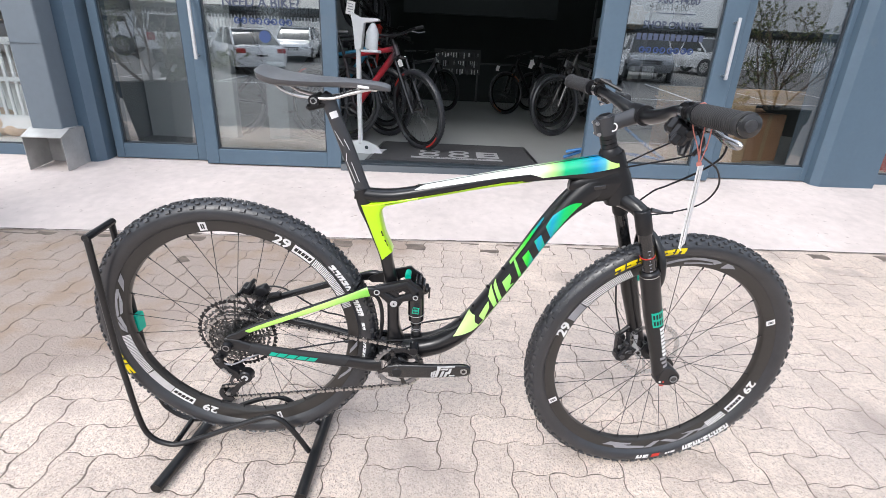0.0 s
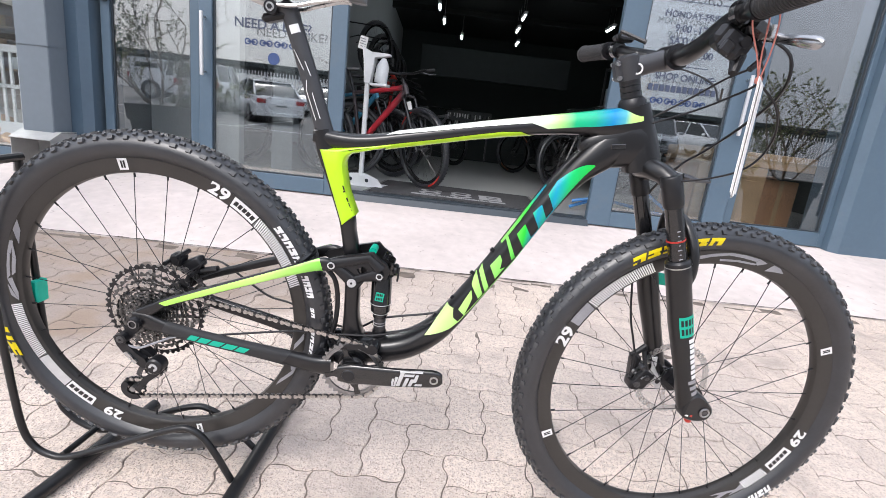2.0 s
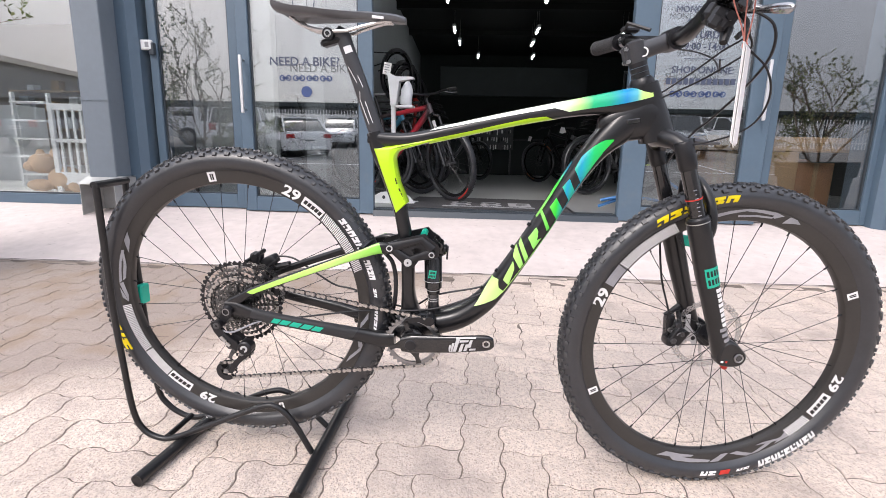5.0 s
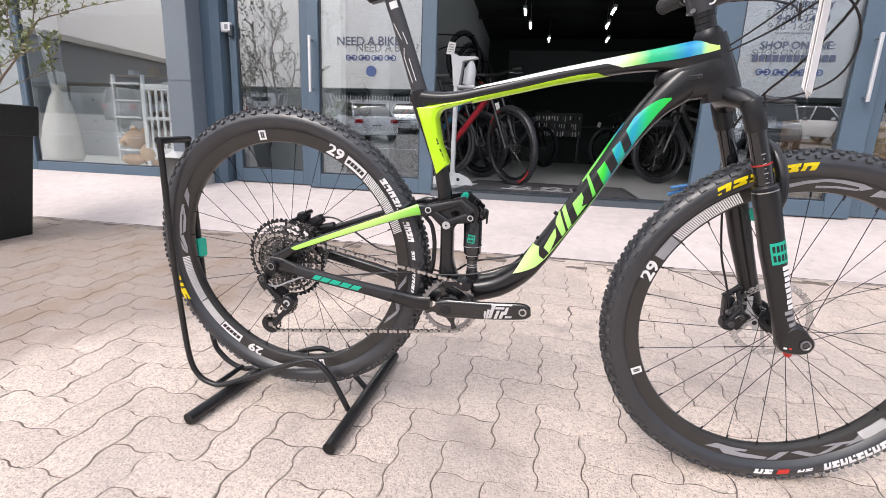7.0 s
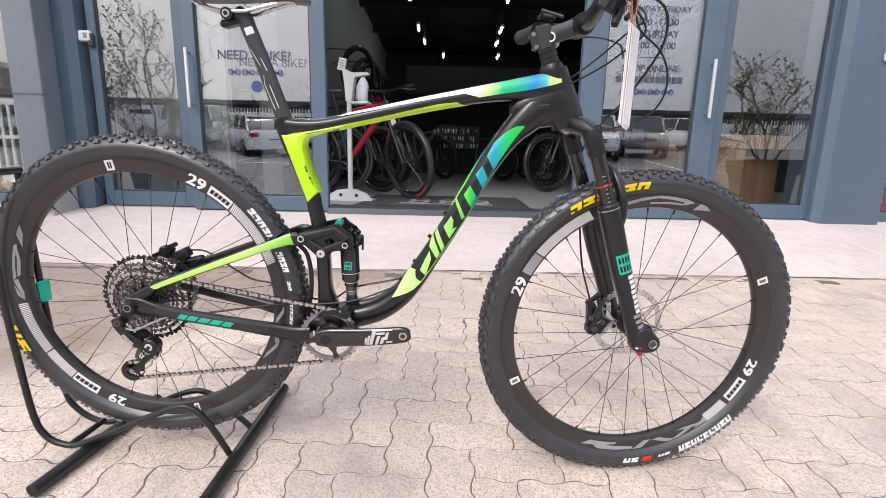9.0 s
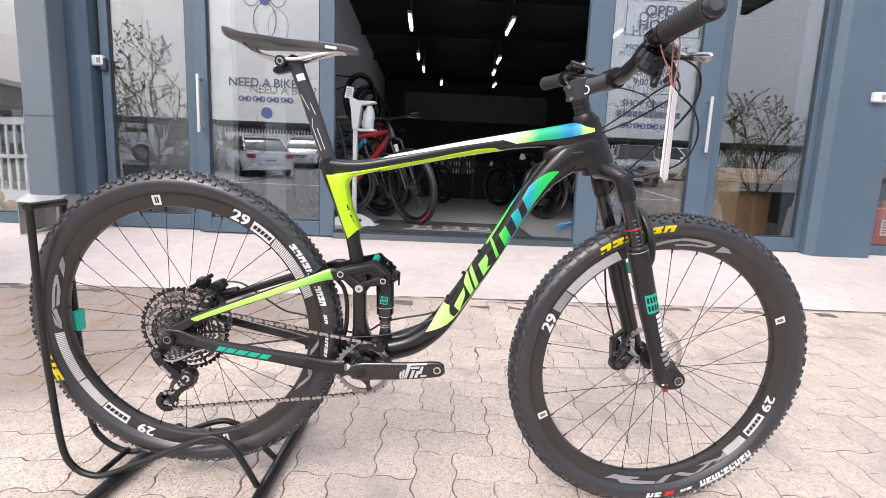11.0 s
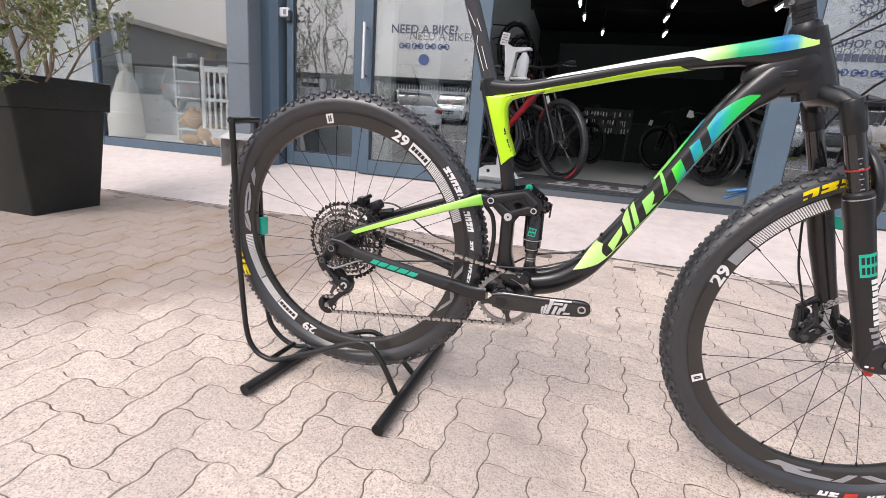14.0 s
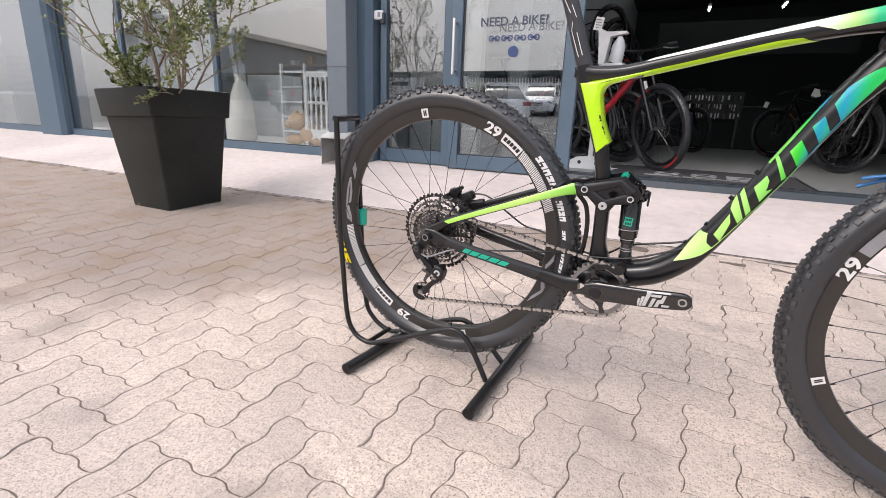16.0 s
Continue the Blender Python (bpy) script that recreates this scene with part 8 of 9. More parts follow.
# ---- planters with shrubs ----
def leaf_card(g, p, d, n, ln, wd, mi):
    """A folded oval leaf."""
    s = d.cross(n).normalized()
    up = s.cross(d).normalized()
    mid = p + d * ln * 0.5
    tip = p + d * ln
    vs = [p, mid + s * wd + up * wd * 0.35, tip, mid - s * wd + up * wd * 0.35, mid]
    g.add(vs, [(0, 1, 4), (1, 2, 4), (2, 3, 4), (3, 0, 4)], mi)


def planter(x, y, yaw, seed, limbs, lab_shrub, size=1.046):
    z0 = paving_z(x, y)
    root = thing("planter", Matrix.Translation((x, y, z0)) @ Matrix.Rotation(yaw, 4, 'Z') @ Matrix.Rotation(-0.03, 4, 'Y') @ Matrix.Scale(size, 4), "tall square dark plastic planter on the paving", "planter", "planters")
    g = Mesh()
    rings = []
    for hh, z in ((0.186, -0.03), (0.19, 0.02), (0.243, 0.545), (0.245, 0.552), (0.2615, 0.555), (0.263, 0.56), (0.275, 0.70), (0.275, 0.713), (0.271, 0.717), (0.252, 0.717), (0.248, 0.711), (0.238, 0.65)):
        c = 0.016
        ring = []
        for sx, sy in ((-1, -1), (1, -1), (1, 1), (-1, 1)):
            for k in range(4):
                a = math.atan2(sy, sx) + radians(-45 + 30 * k)
                ring.append((sx * (hh - c) + c * math.cos(a), sy * (hh - c) + c * math.sin(a), z))
        rings.append(ring)
    g.ring_loft(rings)
    part("pot", g, POT, root)
    g = Mesh()
    rs = random.Random(seed)
    n = 10
    vs = [(-0.236 + 0.472 * i / n, -0.236 + 0.472 * j / n, 0.66 + rs.uniform(-0.012, 0.02)) for j in range(n + 1) for i in range(n + 1)]
    g.add(vs, [(j * (n + 1) + i, j * (n + 1) + i + 1, (j + 1) * (n + 1) + i + 1, (j + 1) * (n + 1) + i) for j in range(n) for i in range(n)])
    part("soil", g, SOIL, root, smooth=0)
    tree = thing("shrub", Matrix.Translation((x, y, z0 + 0.655 * size)) @ Matrix.Rotation(yaw, 4, 'Z') @ Matrix.Scale(size, 4), lab_shrub, "shrub", "shrubs")
    trunk, crown = Mesh(), Mesh()

    def grow(p, d, ln, r, depth):
        pts, rs_ = [p], [r]
        q = p
        k = 5
        for i in range(k):
            d = (d + Vector((rs.uniform(-1, 1), rs.uniform(-1, 1), rs.uniform(-0.5, 0.8))) * 0.16).normalized()
            q = q + d * ln / k
            pts.append(q)
            rs_.append(r * (1 - 0.5 * (i + 1) / k))
            if depth >= 1:
                for _ in range(2 if depth > 1 else 1):
                    out = (d * 0.6 + Vector((rs.uniform(-1, 1), rs.uniform(-1, 1), rs.uniform(-0.3, 0.9)))).normalized()
                    leaf_card(crown, q, out, Vector((rs.uniform(-1, 1), rs.uniform(-1, 1), 1)).normalized(), rs.uniform(0.018, 0.036), rs.uniform(0.005, 0.009), rs.random() < 0.35)
            if depth < 3 and i >= (1 if depth else 0) and rs.random() < (0.95, 0.8, 0.6)[depth]:
                side = (d * 0.7 + Vector((rs.uniform(-1, 1), rs.uniform(-1, 1), rs.uniform(-0.2, 0.6)))).normalized()
                grow(q, side, ln * rs.uniform(0.4, 0.7), r * 0.5, depth + 1)
        trunk.tube(pts, rs_, 7 if depth < 2 else 5)
        if depth >= 1:
            for _ in range(3):
                out = (d + Vector((rs.uniform(-1, 1), rs.uniform(-1, 1), rs.uniform(-0.4, 0.8))) * 0.9).normalized()
                leaf_card(crown, q, out, Vector((rs.uniform(-1, 1), rs.uniform(-1, 1), 1)).normalized(), rs.uniform(0.02, 0.038), rs.uniform(0.005, 0.0095), rs.random() < 0.45)
    for px, py, dx, dy, dz, ln, r in limbs:
        grow(Vector((px, py, 0)), Vector((dx, dy, dz)).normalized(), ln, r, 0)
    part("trunk", trunk, BARK, tree)
    part("crown", crown, [LEAF, LEAF_PALE], tree, "small glossy green leaves", smooth=0)


planter(-2.879, 2.4145, -0.03, 11, [(-0.07, 0.0, -0.06, 0.03, 1, 0.95, 0.0145), (0.12, 0.02, 0.02, 0.05, 1, 0.9, 0.0115), (-0.11, -0.02, -0.95, 0.0, 0.8, 0.85, 0.010), (0.12, -0.05, 0.95, -0.1, 0.22, 0.5, 0.006), (0.07, -0.1, 0.35, -0.5, 0.5, 0.22, 0.005), (0.0, 0.1, -0.2, 0.4, 1, 0.7, 0.008), (-0.05, 0.08, -0.6, 0.4, 0.7, 0.6, 0.007), (0.1, 0.08, 0.5, 0.4, 0.8, 0.6, 0.007), (0.1, -0.12, 0.3, -0.6, 0.35, 0.2, 0.005)], "open green shrub with thin brown stems in a planter")
planter(4.22, 2.39, 0.06, 23, [(0.0, 0.0, 0.02, 0.02, 1, 0.9, 0.016), (-0.06, 0.02, -0.7, 0.3, 0.75, 0.7, 0.011), (0.06, 0.0, 0.6, 0.3, 0.8, 0.8, 0.011), (-0.04, 0.06, -0.4, 0.6, 0.8, 0.7, 0.01), (-0.1, 0.0, -1.0, 0.2, 0.0, 0.55, 0.006), (0.0, -0.06, 0.1, -0.6, 0.8, 0.6, 0.009)], "sprawling green shrub in a planter beside the window")

# weed in a joint by the planter
wx, wy = -3.013, 2.237
root = thing("weed", Matrix.Translation((wx, wy, paving_z(wx, wy))), "tiny green weed growing from a joint by the planter", "weed")
rs = random.Random(3)
for k in range(9):
    g = Mesh()
    q = rs.uniform(0, 6.28)
    leaf_card(g, Vector((0.006 * math.cos(q), 0.006 * math.sin(q), 0.0)), Vector((math.cos(q), math.sin(q), rs.uniform(0.3, 1.2))).normalized(), Vector((0, 0, 1)), rs.uniform(0.02, 0.04), rs.uniform(0.005, 0.009), 0)
    part("leaf", g, LEAF_PALE, root, smooth=0)

# ---- the neighbouring nursery shop ----
# assumed ceiling lamps, out of view, added to brighten the nursery interior
for x_, y_ in ((-4.2, 5.8), (-6.0, 5.8), (-7.8, 5.8), (-9.6, 5.8), (-4.2, 8.4), (-6.0, 8.4), (-7.8, 8.4), (-9.6, 8.4)):
    root = thing("added_batten_lamp", Matrix.Translation((x_, y_, 3.69)), "white twin-tube lamp added out of view to brighten the neighbouring shop", "lamp", "batten lamps")
    g = Mesh()
    g.box((0, 0, -0.02), (1.55, 0.16, 0.05), 0.006)
    part("housing", g, WHITE, root)
    for k in (-0.045, 0.045):
        g = Mesh()
        g.cyl((-0.74, k, -0.065), (0.74, k, -0.065), 0.019, n=10)
        part("tube", g, TUBE, root, "lit fluorescent tube")
root = thing("cot_side", Matrix.Translation((-3.56, 4.72, FLOOR_Z)) @ Matrix.Rotation(radians(4), 4, 'Z'), "white slatted cot end leaning behind the window", "cot")
for x_ in (-0.17, 0.17):
    g = Mesh()
    g.box((x_, 0, 0.42), (0.045, 0.035, 0.84), 0.004)
    part("post", g, WHITE, root)
for z_, h_ in ((0.81, 0.06), (0.5, 0.035), (0.14, 0.12)):
    g = Mesh()
    g.box((0, 0, z_), (0.3, 0.03, h_), 0.003)
    part("rail", g, WHITE, root)
for k in range(4):
    g = Mesh()
    g.box((-0.105 + 0.07 * k, 0, 0.5), (0.024, 0.02, 0.62), 0.003)
    part("slat", g, WHITE, root)
root = thing("teddy_bear", Matrix.Translation((-3.86, 4.78, FLOOR_Z)), "pale tan plush toy lying behind the window", "toy")
g = Mesh()
for c_, r_ in (((-0.05, -0.04, 0.28), (0.115, 0.11, 0.1)), ((0.12, 0.02, 0.13), (0.16, 0.13, 0.125)), ((-0.12, -0.1, 0.25), (0.06, 0.055, 0.05)), ((-0.1, 0.0, 0.375), (0.04, 0.03, 0.04)), ((0.04, 0.0, 0.375), (0.04, 0.03, 0.04)), ((-0.06, -0.08, 0.07), (0.13, 0.065, 0.06)), ((0.0, 0.1, 0.06), (0.12, 0.06, 0.055)), ((0.26, -0.02, 0.07), (0.09, 0.07, 0.065))):
    rings = []
    for i in range(1, 12):
        a = math.pi * i / 12
        rings.append([(c_[0] + r_[0] * math.sin(a) * math.cos(q), c_[1] + r_[1] * math.sin(a) * math.sin(q), c_[2] - r_[2] * math.cos(a)) for q in (2 * math.pi * k / 16 for k in range(16))])
    g.ring_loft(rings)
part("body", g, PLUSH, root, smooth=80)
root = thing("bean_bag", Matrix.Translation((-5.1, 4.95, FLOOR_Z)), "tall off-white cloth sack slumped behind the window", "bag")
g = Mesh()
rings = []
for z_, r_ in ((0.0, 0.17), (0.03, 0.2), (0.2, 0.2), (0.4, 0.17), (0.58, 0.13), (0.7, 0.09), (0.78, 0.04), (0.84, 0.06)):
    rings.append([(r_ * (1 + 0.12 * math.sin(3 * q + 9 * z_)) * math.cos(q) + 0.05 * z_, r_ * 0.9 * math.sin(q), z_) for q in (2 * math.pi * k / 20 for k in range(20))])
g.ring_loft(rings)
part("sack", g, CLOTH, root, smooth=80)
for x_, y_, w_, d_, h_, n_, lab in ((-5.9, 6.4, 0.8, 0.4, 0.95, 3, "white chest of drawers in the neighbouring shop"), (-7.9, 7.0, 1.0, 0.4, 0.8, 2, "low white chest in the neighbouring shop"), (-10.25, 4.68, 0.85, 0.35, 0.55, 2, "small white chest by the end window"), (-6.9, 6.2, 0.7, 0.4, 1.15, 4, "tall white chest in the neighbouring shop")):
    root = thing("drawer_chest", Matrix.Translation((x_, y_, FLOOR_Z)), lab, "chest", "chests")
    g = Mesh()
    g.box((0, 0, h_ / 2), (w_, d_, h_), 0.006)
    part("carcass", g, WHITE, root)
    for k in range(n_):
        z_ = 0.06 + (h_ - 0.1) * (k + 0.5) / n_
        g = Mesh()
        g.box((0, -d_ / 2 - 0.008, z_), (w_ - 0.06, 0.016, (h_ - 0.1) / n_ - 0.025), 0.003)
        dr = part("drawer", g, WHITE, root)
        g = Mesh()
        g.cyl((0, -d_ / 2 - 0.03, z_), (0, -d_ / 2 - 0.016, z_), 0.014, n=10)
        part("knob", g, GREY_WALL, dr)
root = thing("play_house", Matrix.Translation((-6.7, 5.3, FLOOR_Z)), "white wooden play house front with a window opening", "play house")
for c_, s_ in (((-0.63, 0, 0.83), (0.5, 0.04, 1.66)), ((0.5, 0, 0.83), (0.7, 0.04, 1.66)), ((-0.115, 0, 0.58), (0.53, 0.04, 1.16)), ((-0.115, 0, 1.585), (0.53, 0.04, 0.15))):
    g = Mesh()
    g.box(c_, s_, 0.004)
    part("board", g, WHITE, root)
g = Mesh()
g.box((-0.02, -0.01, 1.69), (1.82, 0.14, 0.06), 0.008)
part("roof_rail", g, WHITE, root)
g = Mesh()
g.box((-0.115, 0.0, 1.15), (0.6, 0.1, 0.03), 0.004)
part("window_ledge", g, WOOD, root)
g = Mesh()
g.box((0.9, 0.25, 0.8), (0.05, 0.04, 1.75), 0.004, Matrix.Rotation(radians(-9), 4, 'Y'))
part("leg", g, WHITE, root)
g = Mesh()
g.box((-0.1, 0.5, 0.8), (1.5, 0.03, 1.6), 0.004)
part("back_panel", g, GREY_WALL, root)
root = thing("ladder_shelf", Matrix.Translation((-4.47, 5.3, FLOOR_Z)), "cream ladder shelf with open rungs", "shelf")
for x_ in (-0.2, 0.2):
    g = Mesh()
    g.box((x_, 0, 0.5), (0.03, 0.04, 1.0), 0.003)
    part("rail", g, WHITE, root)
for k in range(5):
    g = Mesh()
    g.box((0, 0, 0.14 + 0.19 * k), (0.38, 0.12, 0.02), 0.003)
    part("rung", g, WHITE, root)
root = thing("wall_shelf", Matrix.Translation((-7.8, 11.9, 0)), "long pale wall shelves with toys and boxes", "shelf")
for z_ in (1.2, 1.65, 2.1):
    g = Mesh()
    g.box((0, 0, z_), (6.5, 0.32, 0.035), 0.004)
    part("board", g, WOOD, root)
rng = random.Random(5)
for k in range(30):
    h_, w_ = rng.uniform(0.12, 0.32), rng.uniform(0.1, 0.28)
    g = Mesh()
    g.box((0, 0, h_ / 2), (w_, 0.2, h_), 0.01)
    o_ = solid("shelf_box", g, [rng.choice((CARD, WHITE, CLOTH, PLUSH, GREY_WALL, TEAL))], "small box or basket on the wall shelf", "box", "shelf boxes")
    o_.location = (-10.9 + 0.21 * k, 11.85, (1.218, 1.668, 2.118)[k % 3])
root = thing("spotted_hanging", Matrix.Translation((-10.4, 4.95, FLOOR_Z)), "grey cloth hanging with small dark spots", "hanging")
g = Mesh()
g.box((0, 0, 1.0), (1.1, 0.01, 2.0))
part("cloth", g, GREY_WALL, root)
for k in range(60):
    g = Mesh()
    g.cyl((-0.5 + 0.1 * (k % 10) + 0.03 * ((k // 10) % 2), -0.008, 0.6 + 0.11 * (k // 10)), (-0.5 + 0.1 * (k % 10) + 0.03 * ((k // 10) % 2), -0.0045, 0.6 + 0.11 * (k // 10)), 0.014, n=8)
    part("spot", g, CARBON_GREY, root)
g = Mesh()
g.tube([(0.3, -0.01, 1.35), (0.36, -0.01, 1.3), (0.42, -0.01, 1.35)], 0.03, 8)
part("patch", g, CARBON_GREY, root)


# ---- behind the camera: car park, seen in the glass ----
def car(m, paint, lab, kind):
    """A parked car; its nose points along +x."""
    root = thing("car" if kind != "pickup" else "pickup_truck", m, lab, "car", "parked cars")
    H = {"wagon": 0.0, "saloon": 0.0, "suv": 0.3, "pickup": 0.28}[kind]
    wr = 0.32 + 0.1 * (H > 0)
    zb, belt, roof = 0.22 + H * 0.5, 0.92 + H * 0.75, 1.43 + H * 1.15
    L0, L1 = -2.3, 2.3
    hw = 0.88 + 0.06 * (H > 0)
    body = [(L0, zb + 0.2, belt - 0.12, hw * 0.82), (L0 + 0.08, zb + 0.05, belt - 0.02, hw * 0.94), (L0 + 0.5, zb, belt, hw), (-0.5, zb, belt, hw), (0.8, zb, belt - 0.02, hw), (1.15, zb, belt - 0.03, hw), (1.9, zb, belt - 0.13, hw * 0.96), (L1 - 0.1, zb + 0.05, belt - 0.22, hw * 0.9), (L1, zb + 0.2, belt - 0.35, hw * 0.78)]
    g = Mesh()
    rings = []
    for x, z0, z1, w in body:
        rings.append([(x, -w * 0.94, z0), (x, w * 0.94, z0), (x, w, z0 + (z1 - z0) * 0.25), (x, w, z0 + (z1 - z0) * 0.7), (x, w * 0.93, z1), (x, w * 0.6, z1 + 0.02), (x, -w * 0.6, z1 + 0.02), (x, -w * 0.93, z1), (x, -w, z0 + (z1 - z0) * 0.7), (x, -w, z0 + (z1 - z0) * 0.25)])
    g.ring_loft(rings)
    part("body", g, paint, root, smooth=40)
    back = {"pickup": -0.75, "saloon": L0 + 0.45}.get(kind, L0 + 0.12)
    cab = [(back, belt - 0.02, belt + 0.02, hw * 0.85), (back + {"wagon": 0.32, "saloon": 0.75}.get(kind, 0.14), belt - 0.02, roof - 0.03, hw * 0.74), (-0.3, belt - 0.02, roof, hw * 0.76), (0.3, belt - 0.02, roof - 0.02, hw * 0.75), (1.15, belt - 0.04, belt + 0.0, hw * 0.84)]
    g = Mesh()
    g.ring_loft([[(x, -hw * 0.9, z0), (x, hw * 0.9, z0), (x, w, z1), (x, -w, z1)] for x, z0, z1, w in cab])
    part("glazing", g, CAR_GLASS, root, "dark tinted windows", smooth=30)
    g = Mesh()
    g.ring_loft([[(x, -w - 0.01, z - 0.03), (x, w + 0.01, z - 0.03), (x, w - 0.03, z + 0.012), (x, -w + 0.03, z + 0.012)] for x, z, w in ((cab[1][0] - 0.05, cab[1][2], cab[1][3]), (-0.3, roof, hw * 0.76), (0.34, roof - 0.02, hw * 0.75))])
    part("roof", g, paint, root, smooth=30)
    for s_ in (-1, 1):
        for (xa, za, wa), (xb, zb2, wb) in (((cab[1][0], cab[1][2], cab[1][3]), (back - 0.02, belt, hw * 0.88)), ((0.32, roof - 0.02, hw * 0.76), (1.15, belt, hw * 0.87)), ((-0.35, roof, hw * 0.77), (-0.4, belt, hw * 0.92))):
            g = Mesh()
            g.tube([(xa, s_ * wa, za), (xb, s_ * wb, zb2)], 0.035, 6)
            part("pillar", g, paint, root)
        g = Mesh()
        g.box((0.95, s_ * (hw + 0.1), belt + 0.08), (0.1, 0.18, 0.13), 0.03)
        part("mirror", g, paint, root)
        g = Mesh()
        g.box((L0 + 0.05, s_ * hw * 0.74, belt - 0.16), (0.14, 0.3, 0.15 + H * 0.4), 0.03)
        part("tail_lamp", g, TAIL, root, "red tail lamp")
        g = Mesh()
        g.box((L1 - 0.16, s_ * hw * 0.7, belt - 0.3), (0.24, 0.32, 0.13), 0.04)
        part("headlamp", g, HEADLAMP, root)
        for x_ in (-1.35, 1.4):
            mm = Matrix.Translation((x_, s_ * (hw - 0.08), wr))
            g = Mesh(mm)
            g.lathe([(-0.11, wr * 0.62), (-0.11, wr * 0.95), (-0.08, wr), (0.08, wr), (0.11, wr * 0.95), (0.11, wr * 0.62)], n=28)
            w_ = part("wheel", g, RUBBER, root)
            g = Mesh(mm)
            g.lathe([(-0.09, wr * 0.1), (-0.1, wr * 0.62), (0.1, wr * 0.62), (0.09, wr * 0.1)], n=20)
            for k in range(5):
                r_ = Matrix.Rotation(2 * math.pi * k / 5, 4, 'Y')
                g.box(r_ @ Vector((wr * 0.34, s_ * 0.105, 0)), (wr * 0.5, 0.02, 0.07), 0.006, r_)
            part("rim", g, STEEL, w_)
    g = Mesh()
    g.box((L0 - 0.005, 0, belt - 0.3), (0.03, 0.5, 0.12), 0.004)
    part("number_plate", g, PAPER, root)
    g = Mesh()
    g.box((L0 - 0.022, 0, belt - 0.3), (0.006, 0.36, 0.05))
    part("plate_bar", g, CARBON_GREY, root)
    g = Mesh()
    g.box((L0 + 0.04, 0, zb + 0.12), (0.12, hw * 1.6, 0.14), 0.03)
    part("bumper", g, CARBON_GREY if H else paint, root)
    g = Mesh()
    g.box((L1 - 0.04, 0, belt - 0.36), (0.08, hw * 0.9, 0.16), 0.02)
    part("grille", g, BLACK, root)
    if kind == "pickup":
        g = Mesh()
        g.ring_loft([[(x, -hw * 0.93, belt), (x, hw * 0.93, belt), (x, hw * 0.82, roof + 0.02), (x, -hw * 0.82, roof + 0.02)] for x in (L0 + 0.1, -0.8)])
        part("canopy", g, paint, root)
        for s_ in (-1, 1):
            g = Mesh()
            g.box((-1.5, s_ * hw * 0.89, belt + 0.3), (0.9, 0.02, 0.28), 0.004, Matrix.Rotation(radians(-8 * s_), 4, 'X'))
            part("canopy_window", g, CAR_GLASS, root)


for x_, y_, rz, pa, kind, lab in ((-6.7, -11.1, -123, CAR_WHITE, "saloon", "white saloon parked at an angle with its tail to the shop"), (-6.3, -17.0, 84, CAR_WHITE, "wagon", "white hatchback parked nose to the shop"), (-9.9, -13.6, -100, CAR_WHITE, "suv", "white off-road car parked in the row"), (-12.3, -16.0, -14, CAR_WHITE, "pickup", "white pickup with a canopy parked side-on"), (-17.5, -12.4, -90, CAR_GREY, "suv", "silver car parked in the row"),
                                  (9.8, -14.5, 108, CAR_GREY, "suv", "silver off-road car parked nose to the shop"), (14.4, -18.8, 70, CAR_WHITE, "suv", "white off-road car parked nose to the shop"), (6.9, -12.6, 104, CAR_WHITE, "pickup", "white pickup with a canopy parked nose to the shop")):
    car(Matrix.Translation((x_, y_, ground_z(y_))) @ Matrix.Rotation(radians(-4.4 if y_ < -5 else 0), 4, 'X') @ Matrix.Rotation(radians(rz), 4, 'Z'), pa, lab, kind)

g = Mesh()
for k in range(13):
    g.box((-17.5 + 2.9 * k, -9.6, ground_z(-9.6) + 0.003), (0.1, 4.8, 0.006), 0, Matrix.Rotation(radians(-4.46), 4, 'X') @ Matrix.Rotation(radians(6), 4, 'Z'))
g.box((0, -7.1, ground_z(-7.1) + 0.003), (36, 0.1, 0.006), 0, Matrix.Rotation(radians(-4.46), 4, 'X'))
solid("parking_lines", g, [WHITE], "worn white parking bay lines on the asphalt", kind="structure", smooth=0)
root = thing("palisade_fence", Matrix.Translation((0, -24, ground_z(-24))), "pale steel palisade fence along the car park", "fence")
for z_ in (0.4, 1.5):
    g = Mesh()
    g.box((0, 0, z_), (60, 0.04, 0.05))
    part("rail", g, WHITE, root)
g = Mesh()
for k in range(300):
    g.box((-30 + 0.2 * k, -0.03, 0.92), (0.07, 0.015, 1.86))
tagged(part("pale", g, WHITE, root), kind="stuff")
root = thing("pylon_sign", Matrix.Translation((8.9, -3.6, ground_z(-3.6))), "tall dark sign board on steel posts by the car park", "sign")
g = Mesh()
g.box((0, 0, 6.9), (0.18, 4.4, 2.4), 0.02)
part("board", g, CEIL, root)
for y_ in (1.0, 1.9):
    g = Mesh()
    g.cyl((0, y_, 0), (0, y_, 5.75), 0.07, n=12)
    part("post", g, FRAME_DARK, root)
for k in range(3):
    g = Mesh()
    g.box((-0.095, -0.9 + 0.42 * k, 6.15), (0.01, 0.22, 0.3))
    part("print_bar", g, GREY_PRINT, root)
root = thing("carport", Matrix.Translation((0, -30, ground_z(-30))), "long dark-roofed carport across the car park", "carport")
g = Mesh()
g.box((0, 0, 2.48), (90, 6, 0.34), 0.05)
part("roof", g, FAR_DARK, root)
for k in range(11):
    g = Mesh()
    g.box((-32 + 6.4 * k, 2.5, 1.16), (0.2, 0.2, 2.32), 0.01)
    part("post", g, FRAME_DARK, root)
root = thing("warehouse", Matrix.Translation((-70, -60, ground_z(-60))), "long low grey warehouse beyond the car park", "building")
g = Mesh()
g.box((0, 0, 5.0), (16, 40, 10), 0.05)
